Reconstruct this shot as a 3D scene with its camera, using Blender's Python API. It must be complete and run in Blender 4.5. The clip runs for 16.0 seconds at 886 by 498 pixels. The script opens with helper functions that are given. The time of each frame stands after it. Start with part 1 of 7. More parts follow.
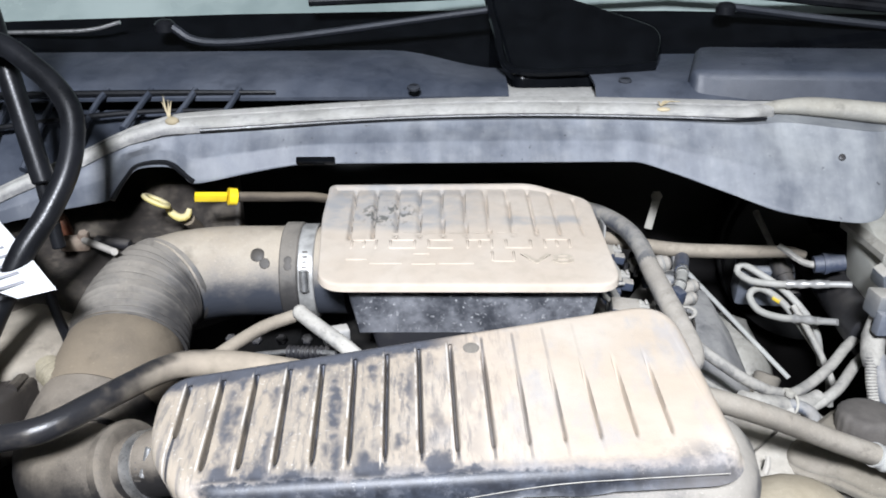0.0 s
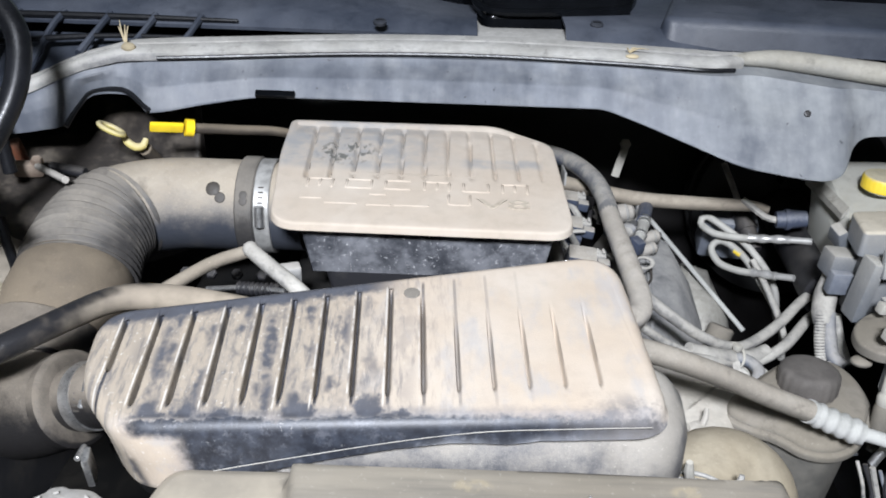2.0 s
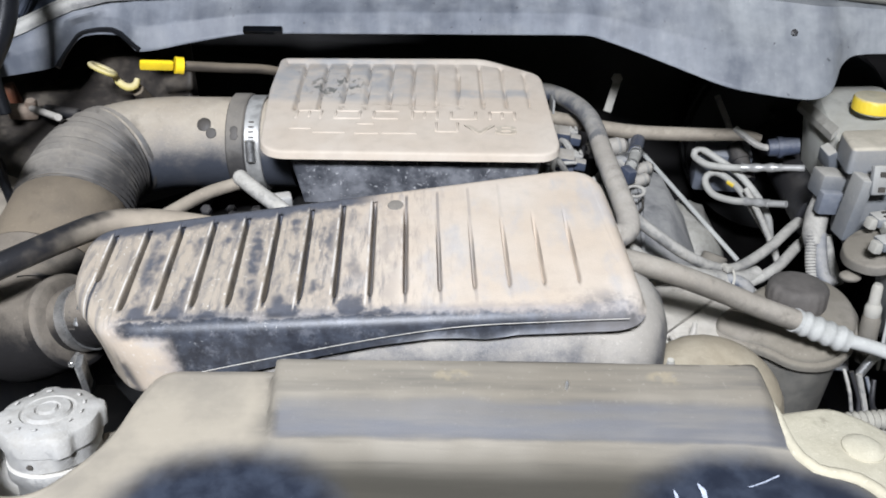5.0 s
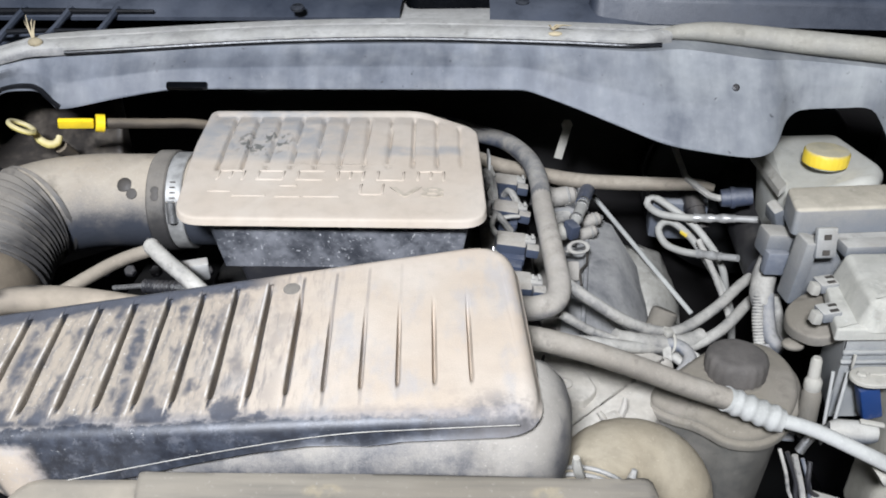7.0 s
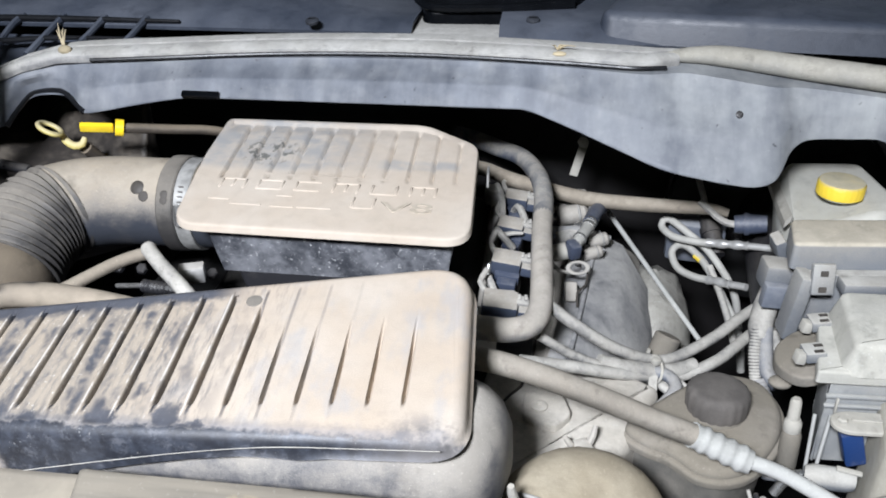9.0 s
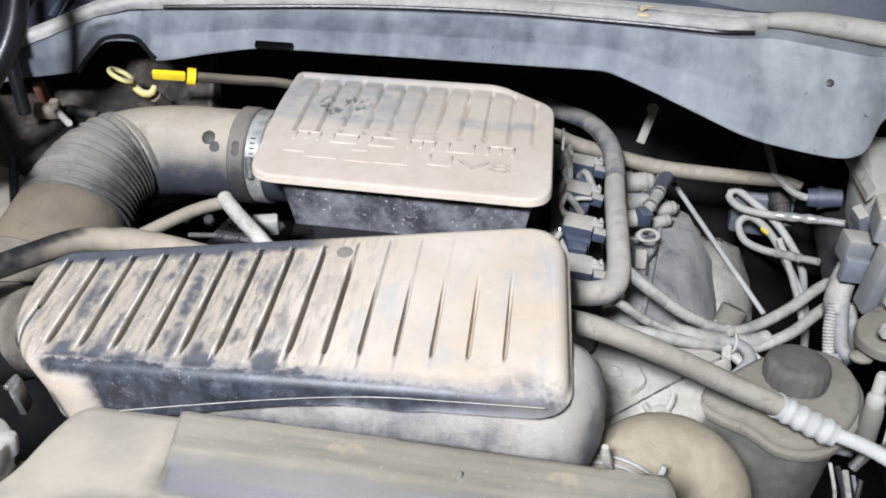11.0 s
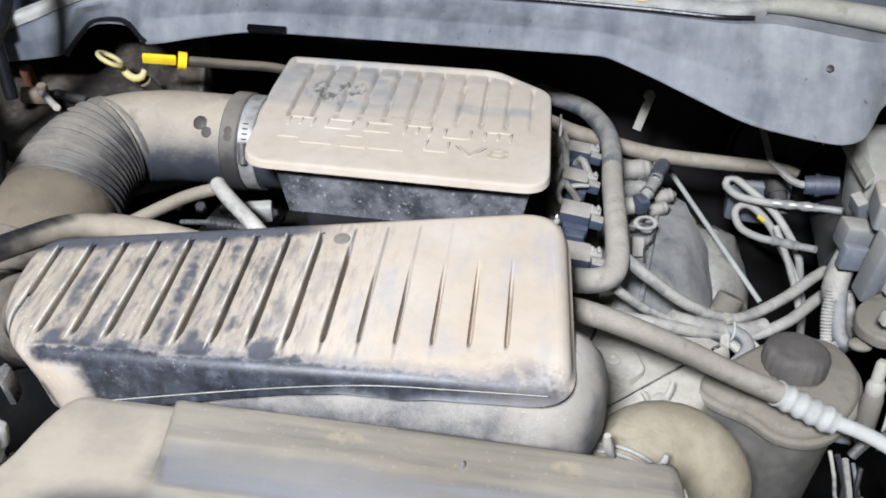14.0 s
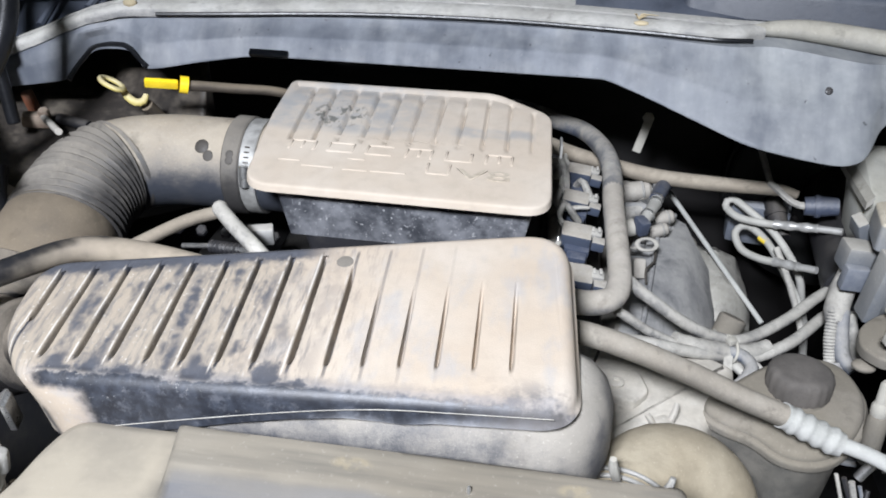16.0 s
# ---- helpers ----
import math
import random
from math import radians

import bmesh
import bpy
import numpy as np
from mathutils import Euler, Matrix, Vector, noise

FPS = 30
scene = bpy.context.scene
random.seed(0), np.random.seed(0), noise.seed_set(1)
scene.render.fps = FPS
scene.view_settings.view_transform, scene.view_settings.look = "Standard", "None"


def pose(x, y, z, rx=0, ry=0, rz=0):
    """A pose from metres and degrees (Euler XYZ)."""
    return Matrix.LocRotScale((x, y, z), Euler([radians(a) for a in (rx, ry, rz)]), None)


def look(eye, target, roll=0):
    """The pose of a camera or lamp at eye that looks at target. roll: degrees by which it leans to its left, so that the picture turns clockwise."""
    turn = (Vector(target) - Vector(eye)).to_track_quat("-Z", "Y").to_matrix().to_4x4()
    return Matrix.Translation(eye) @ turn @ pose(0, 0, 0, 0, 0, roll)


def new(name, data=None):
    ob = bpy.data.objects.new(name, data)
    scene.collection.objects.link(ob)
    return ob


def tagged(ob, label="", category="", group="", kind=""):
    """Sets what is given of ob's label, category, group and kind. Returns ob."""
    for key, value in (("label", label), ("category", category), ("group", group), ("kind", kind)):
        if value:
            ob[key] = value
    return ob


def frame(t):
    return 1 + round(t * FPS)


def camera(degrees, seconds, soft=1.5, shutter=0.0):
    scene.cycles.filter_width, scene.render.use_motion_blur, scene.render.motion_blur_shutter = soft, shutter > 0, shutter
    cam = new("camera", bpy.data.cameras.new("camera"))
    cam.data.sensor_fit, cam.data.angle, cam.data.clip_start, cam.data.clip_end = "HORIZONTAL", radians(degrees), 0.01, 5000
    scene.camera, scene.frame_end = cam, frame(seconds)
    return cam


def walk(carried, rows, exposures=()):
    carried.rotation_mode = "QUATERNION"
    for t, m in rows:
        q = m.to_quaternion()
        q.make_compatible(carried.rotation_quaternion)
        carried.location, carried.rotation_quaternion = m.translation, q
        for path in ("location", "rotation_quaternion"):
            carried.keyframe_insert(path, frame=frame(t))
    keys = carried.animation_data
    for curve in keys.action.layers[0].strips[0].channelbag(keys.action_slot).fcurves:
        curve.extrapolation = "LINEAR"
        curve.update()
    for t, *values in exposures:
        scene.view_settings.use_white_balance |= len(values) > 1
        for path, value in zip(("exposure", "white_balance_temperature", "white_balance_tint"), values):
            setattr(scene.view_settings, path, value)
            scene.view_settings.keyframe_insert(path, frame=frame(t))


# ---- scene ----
cam = camera(58.0, 16.0, soft=1.85)
PATH = [
    (0, (0.0111, 0.0622, 1.3470), (-0.0045, 0.9806, 0.9517), -0.58),
    (0.5, (0.0137, 0.0678, 1.3565), (-0.0023, 0.9658, 0.9169), 1.28),
    (1, (0.0350, 0.0701, 1.3571), (0.0222, 0.9554, 0.8923), 1.68),
    (1.5, (0.0391, 0.0681, 1.3581), (0.0372, 0.9542, 0.8947), 2.42),
    (2, (0.0445, 0.0698, 1.3527), (0.0427, 0.9530, 0.8836), 2.11),
    (2.5, (0.0446, 0.0645, 1.3411), (0.0113, 0.9416, 0.8620), 1.47),
    (3, (0.0452, 0.0488, 1.3160), (0.0117, 0.9209, 0.8279), 2.14),
    (3.5, (0.0617, 0.0513, 1.3113), (0.0362, 0.9123, 0.8033), 0.41),
    (3.7, (0.0627, 0.0540, 1.3095), (0.0387, 0.9075, 0.7890), 0.41),
    (5.8, (0.0815, 0.0323, 1.3276), (0.0702, 0.9083, 0.8453), 0.13),
    (6, (0.0881, 0.0360, 1.3320), (0.0778, 0.9120, 0.8497), 0.25),
    (6.5, (0.1160, 0.0615, 1.3410), (0.0894, 0.9321, 0.8498), 0.85),
    (7, (0.1412, 0.0945, 1.3477), (0.1170, 0.9678, 0.8611), -0.27),
    (7.5, (0.1942, 0.1067, 1.3573), (0.1099, 0.9682, 0.8567), 1.12),
    (8, (0.2338, 0.1085, 1.3635), (0.1378, 0.9738, 0.8716), 0.19),
    (8.5, (0.2346, 0.0981, 1.3679), (0.1210, 0.9660, 0.8844), -0.55),
    (9, (0.2293, 0.1022, 1.3683), (0.1034, 0.9648, 0.8784), -0.67),
    (9.5, (0.2201, 0.0948, 1.3674), (0.0836, 0.9581, 0.8816), -0.55),
    (10, (0.2078, 0.0899, 1.3624), (0.0633, 0.9447, 0.8640), -0.15),
    (10.2, (0.1980, 0.0912, 1.3602), (0.0545, 0.9413, 0.8534), 0.11),
    (12.3, (0.1644, 0.1088, 1.3447), (0.0370, 0.9399, 0.8033), 2.01),
    (12.5, (0.1638, 0.1125, 1.3429), (0.0442, 0.9400, 0.7944), 2.19),
    (13, (0.1691, 0.1082, 1.3462), (0.0383, 0.9365, 0.8015), 1.35),
    (13.5, (0.1695, 0.1058, 1.3474), (0.0488, 0.9365, 0.8038), 1.34),
    (14, (0.1646, 0.1004, 1.3473), (0.0389, 0.9383, 0.8162), 1.39),
    (14.5, (0.1642, 0.0976, 1.3473), (0.0371, 0.9427, 0.8280), 1.32),
    (15, (0.1659, 0.0998, 1.3481), (0.0340, 0.9429, 0.8267), 1.10),
    (15.5, (0.1646, 0.1012, 1.3470), (0.0362, 0.9500, 0.8340), 1.20),
    (16, (0.1604, 0.1005, 1.3473), (0.0352, 0.9530, 0.8398), 1.26),
]
walk(cam, [(t, look(eye, target, roll)) for t, eye, target, roll in PATH], exposures=((0.0, 0.28), (1.5, 0.12), (3.5, -0.05), (6.0, 0.0), (7.5, 0.03), (8.0, 0.06), (10.0, 0.12), (13.0, 0.02), (16.0, 0.06)))

# ---- light ----
world = bpy.data.worlds.new("garage_air")
scene.world = world
world.use_nodes = True
world.node_tree.nodes["Background"].inputs[0].default_value = (0.75, 0.86, 1.0, 1)
world.node_tree.nodes["Background"].inputs[1].default_value = 0.002


def area_lamp(name, eye, target, watts, width, depth, colour):
    data = bpy.data.lights.new(name, "AREA")
    data.shape, data.size, data.size_y, data.energy, data.color = "RECTANGLE", width, depth, watts, colour
    ob = new(name, data)
    ob.matrix_world = look(eye, target)
    return ob


# unseen key lamp ahead of the bumper, placed to match light from the front
area_lamp("key_light", (-0.06, -0.52, 2.00), (0.06, 0.66, 0.98), 53.0, 0.24, 0.16, (0.935, 0.98, 1.085))
# weak unseen fill lamp added overhead, ahead of the bumper
area_lamp("overhead_fill_light", (-0.5, -1.2, 2.75), (0.0, 0.6, 1.0), 2, 1.4, 0.25, (0.80, 0.90, 1.0))

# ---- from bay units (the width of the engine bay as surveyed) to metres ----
BAY = Matrix.Translation((0, 0, -0.234)) @ Matrix.Scale(1.2, 4)
ORIGIN = {}


# ---- materials ----
class Net:
    """A small wrapper to write node materials in few lines."""

    def __init__(self, name):
        self.mat = bpy.data.materials.new(name)
        self.mat.use_nodes = True
        self.tree = self.mat.node_tree
        self.bsdf = self.tree.nodes["Principled BSDF"]
        self.coord = self.tree.nodes.new("ShaderNodeTexCoord").outputs["Object"]

    def link(self, a, b):
        self.tree.links.new(a, b)

    def put(self, socket, value):
        if hasattr(value, "links"):
            self.link(value, socket)
        elif isinstance(value, tuple) and len(value) == 3 and socket.type == "RGBA":
            socket.default_value = (*value, 1)
        else:
            socket.default_value = value

    def noise(self, scale, detail=4.0, rough=0.55, stretch=None, distortion=0.0, place=None):
        n = self.tree.nodes.new("ShaderNodeTexNoise")
        n.inputs["Scale"].default_value, n.inputs["Detail"].default_value = scale, detail
        n.inputs["Roughness"].default_value, n.inputs["Distortion"].default_value = rough, distortion
        source = place or self.coord
        if stretch:
            m = self.tree.nodes.new("ShaderNodeMapping")
            m.inputs["Scale"].default_value = stretch
            self.link(source, m.inputs["Vector"])
            source = m.outputs[0]
        self.link(source, n.inputs["Vector"])
        return n.outputs["Fac"]

    def math(self, op, a, b=0.0, clamp=False):
        n = self.tree.nodes.new("ShaderNodeMath")
        n.operation, n.use_clamp = op, clamp
        self.put(n.inputs[0], a)
        self.put(n.inputs[1], b)
        return n.outputs[0]

    def ramp(self, value, low, high, to_low=0.0, to_high=1.0):
        n = self.tree.nodes.new("ShaderNodeMapRange")
        n.interpolation_type = "SMOOTHSTEP"
        self.put(n.inputs["Value"], value)
        for key, v in (("From Min", low), ("From Max", high), ("To Min", to_low), ("To Max", to_high)):
            n.inputs[key].default_value = v
        return n.outputs[0]

    def mix(self, fac, a, b):
        n = self.tree.nodes.new("ShaderNodeMix")
        n.data_type = "RGBA"
        self.put(n.inputs["Factor"], fac)
        self.put(n.inputs[6], a)
        self.put(n.inputs[7], b)
        return n.outputs[2]

    def vector(self, x, y, z=0.0):
        n = self.tree.nodes.new("ShaderNodeCombineXYZ")
        for socket, value in zip(n.inputs, (x, y, z)):
            self.put(socket, value)
        return n.outputs[0]

    def axis(self, source, k):
        n = self.tree.nodes.new("ShaderNodeSeparateXYZ")
        self.link(source, n.inputs[0])
        return n.outputs[k]

    def up(self):
        return self.axis(self.tree.nodes.new("ShaderNodeNewGeometry").outputs["Normal"], 2)

    def finish(self, colour, rough, bump=None, strength=0.3, distance=0.001, metal=0.0, coat=0.0):
        self.put(self.bsdf.inputs["Base Color"], colour)
        self.put(self.bsdf.inputs["Roughness"], rough)
        self.put(self.bsdf.inputs["Metallic"], metal)
        if coat:
            self.bsdf.inputs["Coat Weight"].default_value = coat
        if bump is not None:
            b = self.tree.nodes.new("ShaderNodeBump")
            b.inputs["Strength"].default_value, b.inputs["Distance"].default_value = strength, distance
            self.link(bump, b.inputs["Height"])
            self.link(b.outputs[0], self.bsdf.inputs["Normal"])
        return self.mat


DUST = (0.47, 0.405, 0.315)
DUST_PALE = (0.56, 0.52, 0.44)


def dusty(name, base, amount=0.55, fall=0.35, patch=0.5, dust=DUST, dust2=DUST_PALE, rough=0.45, scale=14.0, metal=0.0, grain=1.0):
    """A surface under settled road dust: amount overall, fall by how far it faces up, patch by how uneven."""
    n = Net(name)
    broad, mid, fine = n.noise(scale, 5, 0.6), n.noise(scale * 5, 4, 0.6), n.noise(900, 2)
    cover = n.math("ADD", n.math("MULTIPLY", n.ramp(n.up(), -0.4, 0.8), fall), amount)
    cover = n.math("ADD", cover, n.math("MULTIPLY", n.math("SUBTRACT", broad, 0.5), patch * 2.4))
    cover = n.math("ADD", cover, n.math("MULTIPLY", n.math("SUBTRACT", mid, 0.5), patch * 1.2))
    cover = n.math("ADD", cover, n.math("MULTIPLY", n.math("SUBTRACT", fine, 0.5), 0.25))
    cover = n.ramp(cover, 0.15, 0.95)
    tint = n.mix(n.ramp(n.noise(scale * 0.7, 3), 0.35, 0.65), dust, dust2)
    shade = n.mix(n.ramp(mid, 0.3, 0.75, 0.0, 0.42), tint, tuple(c * 0.60 for c in dust))
    # grime blots, and grains of paler dust
    shade = n.mix(n.ramp(n.noise(scale * 2.3, 6, 0.7), 0.54, 0.72, 0.0, 0.55), shade, tuple(c * 0.42 for c in dust))
    shade = n.mix(n.ramp(n.noise(420, 3, 0.7), 0.60, 0.72, 0.0, 0.5), shade, tuple(min(0.7, c * 1.35) for c in dust2))
    colour = n.mix(cover, base, shade)
    height = n.math("ADD", n.math("MULTIPLY", mid, 0.6), n.math("MULTIPLY", fine, 0.5))
    height = n.math("ADD", height, n.math("MULTIPLY", n.noise(260, 4, 0.65), 0.6))
    return n.finish(colour, n.ramp(cover, 0, 1, rough, 0.93), height, 0.45 * grain, 0.0012, metal=n.ramp(cover, 0.0, 0.6, metal, 0.0) if metal else 0.0)


def plain(name, colour, rough=0.5, metal=0.0, vary=0.25, scale=30.0, bump=0.15, coat=0.0):
    n = Net(name)
    f = n.ramp(n.noise(scale, 5), 0.3, 0.7)
    fine = n.noise(700, 2)
    c = n.mix(f, tuple(v * (1 - vary) for v in colour), tuple(min(1, v * (1 + vary)) for v in colour))
    return n.finish(c, n.ramp(fine, 0.2, 0.8, max(0.02, rough - 0.08), min(1, rough + 0.1)), fine, bump, 0.0006, metal, coat)


def lid_material():
    """Black moulded lid: pale dust on the wide half, wiped dark streaks on the narrow half, bare front face."""
    n = Net("dusty_air_box_lid")
    x = n.math("DIVIDE", n.axis(n.coord, 0), 1.2)
    y = n.math("ADD", n.math("DIVIDE", n.axis(n.coord, 1), 1.2), 0.44)
    blot, mid, fine, speck = n.noise(28, 5, 0.65), n.noise(90, 4, 0.6), n.noise(900, 2), n.noise(330, 3, 0.7)
    narrow = n.ramp(x, 0.045, -0.03)
    # place between the pressed grooves, counted from the narrow end
    h = n.math("MULTIPLY", n.math("SUBTRACT", y, 0.385), 11.76)
    lane = n.math("DIVIDE", n.math("ADD", x, n.math("ADD", n.math("MULTIPLY", h, 0.0057), 0.1219)), n.math("ADD", n.math("MULTIPLY", h, 0.00018), 0.01889))
    between = n.math("FRACT", n.math("ADD", lane, 20.0))
    # distance behind the front crease, roughened
    v = n.math("SUBTRACT", y, n.math("ADD", n.math("MULTIPLY", x, 0.035), 0.3752))
    ragged = n.math("ADD", n.math("MULTIPLY", n.math("SUBTRACT", blot, 0.5), 0.010), n.math("MULTIPLY", n.math("SUBTRACT", n.noise(160, 4, 0.7), 0.5), 0.007))
    front = n.ramp(n.math("ADD", v, ragged), 0.0022, -0.0012)
    front = n.math("MULTIPLY", front, n.ramp(n.math("ADD", x, n.math("MULTIPLY", ragged, 2.2)), 0.150, 0.085, 0.62, 1.0))
    # dust left on the narrow end of the front face, below the bare crest
    drop = n.math("SUBTRACT", n.math("ADD", n.math("MULTIPLY", x, 0.02), 1.0559), n.math("ADD", n.math("DIVIDE", n.axis(n.coord, 2), 1.2), 0.90))
    below = n.ramp(n.math("ADD", drop, n.math("MULTIPLY", ragged, 0.7)), 0.006, 0.011)
    corner = n.math("MULTIPLY", below, n.ramp(n.math("ADD", x, n.math("MULTIPLY", ragged, 1.6)), -0.086, -0.098))
    front = n.math("MULTIPLY", n.math("MULTIPLY", front, n.math("SUBTRACT", 1.0, corner)), n.ramp(n.math("ADD", x, n.math("MULTIPLY", ragged, 2.0)), -0.126, -0.112))

    streak = n.noise(120, 4, 0.7, (1.0, 0.4, 1.0))
    torn = n.math("ADD", lane, n.math("MULTIPLY", n.math("SUBTRACT", n.noise(60, 3, 0.6), 0.5), 1.1))

    # wiped tongues that rise from the crease between some of the grooves
    def tongue(middle, wide, high):
        dx = n.math("DIVIDE", n.math("SUBTRACT", torn, middle), wide)
        dv = n.math("DIVIDE", n.math("MAXIMUM", n.math("ADD", v, n.math("MULTIPLY", ragged, 0.9)), 0.0), high)
        r = n.math("ADD", n.math("MULTIPLY", dx, dx), n.math("MULTIPLY", dv, dv))
        return n.ramp(n.math("ADD", r, n.math("MULTIPLY", n.math("SUBTRACT", streak, 0.5), 2.4)), 1.5, 0.25, 0.0, 0.92)

    tongues = tongue(0.55, 0.60, 0.0055)
    for middle, wide, high in ((1.52, 0.40, 0.0165), (2.45, 0.55, 0.0080), (4.55, 0.42, 0.0135), (6.55, 0.40, 0.0160), (7.35, 0.45, 0.0045)):
        tongues = n.math("MAXIMUM", tongues, tongue(middle, wide, high))
    # bare strip along the rear edge of the narrow half
    w = n.math("SUBTRACT", n.math("ADD", n.math("MULTIPLY", x, 0.218), 0.4883), y)
    rear = n.math("MULTIPLY", n.ramp(n.math("ADD", w, n.math("MULTIPLY", ragged, 1.6)), 0.0205, 0.0120, 0.0, 0.95), n.ramp(x, 0.020, -0.012))
    # long wiped patches and streaks that follow the lanes between the grooves
    along = n.vector(n.math("ADD", lane, n.math("MULTIPLY", n.math("SUBTRACT", mid, 0.5), 0.35)), n.math("MULTIPLY", y, 30.0))
    patch = n.ramp(n.noise(1.25, 3, 0.55, place=along), 0.44, 0.62, 0.0, 0.92)
    patch = n.math("MULTIPLY", patch, n.math("MULTIPLY", n.ramp(between, 0.05, 0.40), n.ramp(between, 1.0, 0.66)))
    patch = n.math("MULTIPLY", n.math("MULTIPLY", patch, narrow), n.ramp(x, -0.140, -0.115))
    streaks = n.vector(n.math("MULTIPLY", lane, 4.0), n.math("MULTIPLY", y, 34.0))
    smear = n.math("MULTIPLY", n.ramp(n.noise(1.3, 5, 0.7, place=streaks), 0.44, 0.70, 0.0, 0.66), n.ramp(x, 0.075, -0.01))
    wide_end = n.math("MULTIPLY", n.ramp(n.noise(45, 5, 0.65), 0.44, 0.62), n.math("MULTIPLY", n.ramp(v, 0.020, 0.000, 0.0, 0.8), n.ramp(x, 0.080, 0.150)))
    # shade in the grooves put into the colour, as dark bare plastic
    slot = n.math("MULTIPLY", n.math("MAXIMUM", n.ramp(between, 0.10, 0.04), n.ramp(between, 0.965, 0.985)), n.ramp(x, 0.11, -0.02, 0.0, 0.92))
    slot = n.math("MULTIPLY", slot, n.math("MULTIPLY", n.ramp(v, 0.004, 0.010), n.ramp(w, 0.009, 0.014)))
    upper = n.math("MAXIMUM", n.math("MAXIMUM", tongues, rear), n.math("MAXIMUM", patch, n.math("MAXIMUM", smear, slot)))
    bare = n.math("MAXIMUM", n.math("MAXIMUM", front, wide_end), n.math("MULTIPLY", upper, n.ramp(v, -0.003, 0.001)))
    bare = n.math("MULTIPLY", bare, n.ramp(n.up(), -0.2, 0.1, 0.9, 1.0))
    tint = n.mix(n.ramp(n.noise(9, 3), 0.35, 0.65), (0.445, 0.370, 0.290), (0.485, 0.428, 0.360))
    tint = n.mix(n.ramp(n.noise(34, 5, 0.65, (1.0, 0.45, 1.0)), 0.48, 0.68, 0.0, 0.6), tint, (0.34, 0.335, 0.335))
    tint = n.mix(n.ramp(mid, 0.35, 0.8, 0.0, 0.28), tint, (0.34, 0.29, 0.235))
    tint = n.mix(n.math("MULTIPLY", n.ramp(x, 0.03, -0.05, 0.0, 0.85), n.ramp(v, -0.004, 0.004)), tint, (0.315, 0.268, 0.208))
    tint = n.mix(n.math("MULTIPLY", n.ramp(speck, 0.61, 0.69, 0.0, 0.6), n.ramp(x, 0.05, -0.06)), tint, (0.62, 0.59, 0.53))
    film = n.mix(n.ramp(mid, 0.35, 0.7), (0.014, 0.016, 0.022), (0.040, 0.046, 0.060))
    film = n.mix(n.ramp(n.noise(120, 4, 0.75), 0.52, 0.70, 0.0, 0.5), film, (0.12, 0.125, 0.14))
    film = n.mix(n.math("MULTIPLY", n.ramp(speck, 0.62, 0.74, 0.0, 0.55), n.ramp(blot, 0.48, 0.66)), film, (0.50, 0.49, 0.46))
    # thin blue-grey film where the dust was only rubbed thin
    film = n.mix(n.math("MULTIPLY", n.ramp(v, -0.001, 0.004), n.math("SUBTRACT", 0.55, n.math("MULTIPLY", slot, 0.6), True)), film, (0.095, 0.104, 0.128))
    # highlight along each groove's raised lip, put into the colour as pale dust
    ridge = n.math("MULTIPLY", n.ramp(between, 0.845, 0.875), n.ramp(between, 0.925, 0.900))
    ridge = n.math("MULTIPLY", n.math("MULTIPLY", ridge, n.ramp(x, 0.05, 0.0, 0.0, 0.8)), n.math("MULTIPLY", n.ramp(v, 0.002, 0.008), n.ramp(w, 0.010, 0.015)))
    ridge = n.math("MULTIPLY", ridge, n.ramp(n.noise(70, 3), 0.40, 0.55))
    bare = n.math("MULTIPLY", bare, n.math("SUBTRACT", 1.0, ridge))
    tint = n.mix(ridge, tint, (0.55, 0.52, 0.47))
    # blue-grey sheen of the rounded crease put into the dust colour
    crest = n.math("MULTIPLY", n.ramp(n.math("ADD", v, ragged), 0.0085, 0.0005, 0.0, 0.62), n.ramp(x, -0.105, -0.085))
    tint = n.mix(crest, tint, (0.150, 0.155, 0.172))
    colour = n.mix(bare, tint, film)
    height = n.math("ADD", n.math("MULTIPLY", mid, 0.6), n.math("MULTIPLY", fine, 0.5))
    return n.finish(colour, n.ramp(bare, 0, 1, 0.92, 0.46), n.math("MULTIPLY", height, n.ramp(bare, 0, 1, 1.0, 0.35)), 0.35, 0.0011)


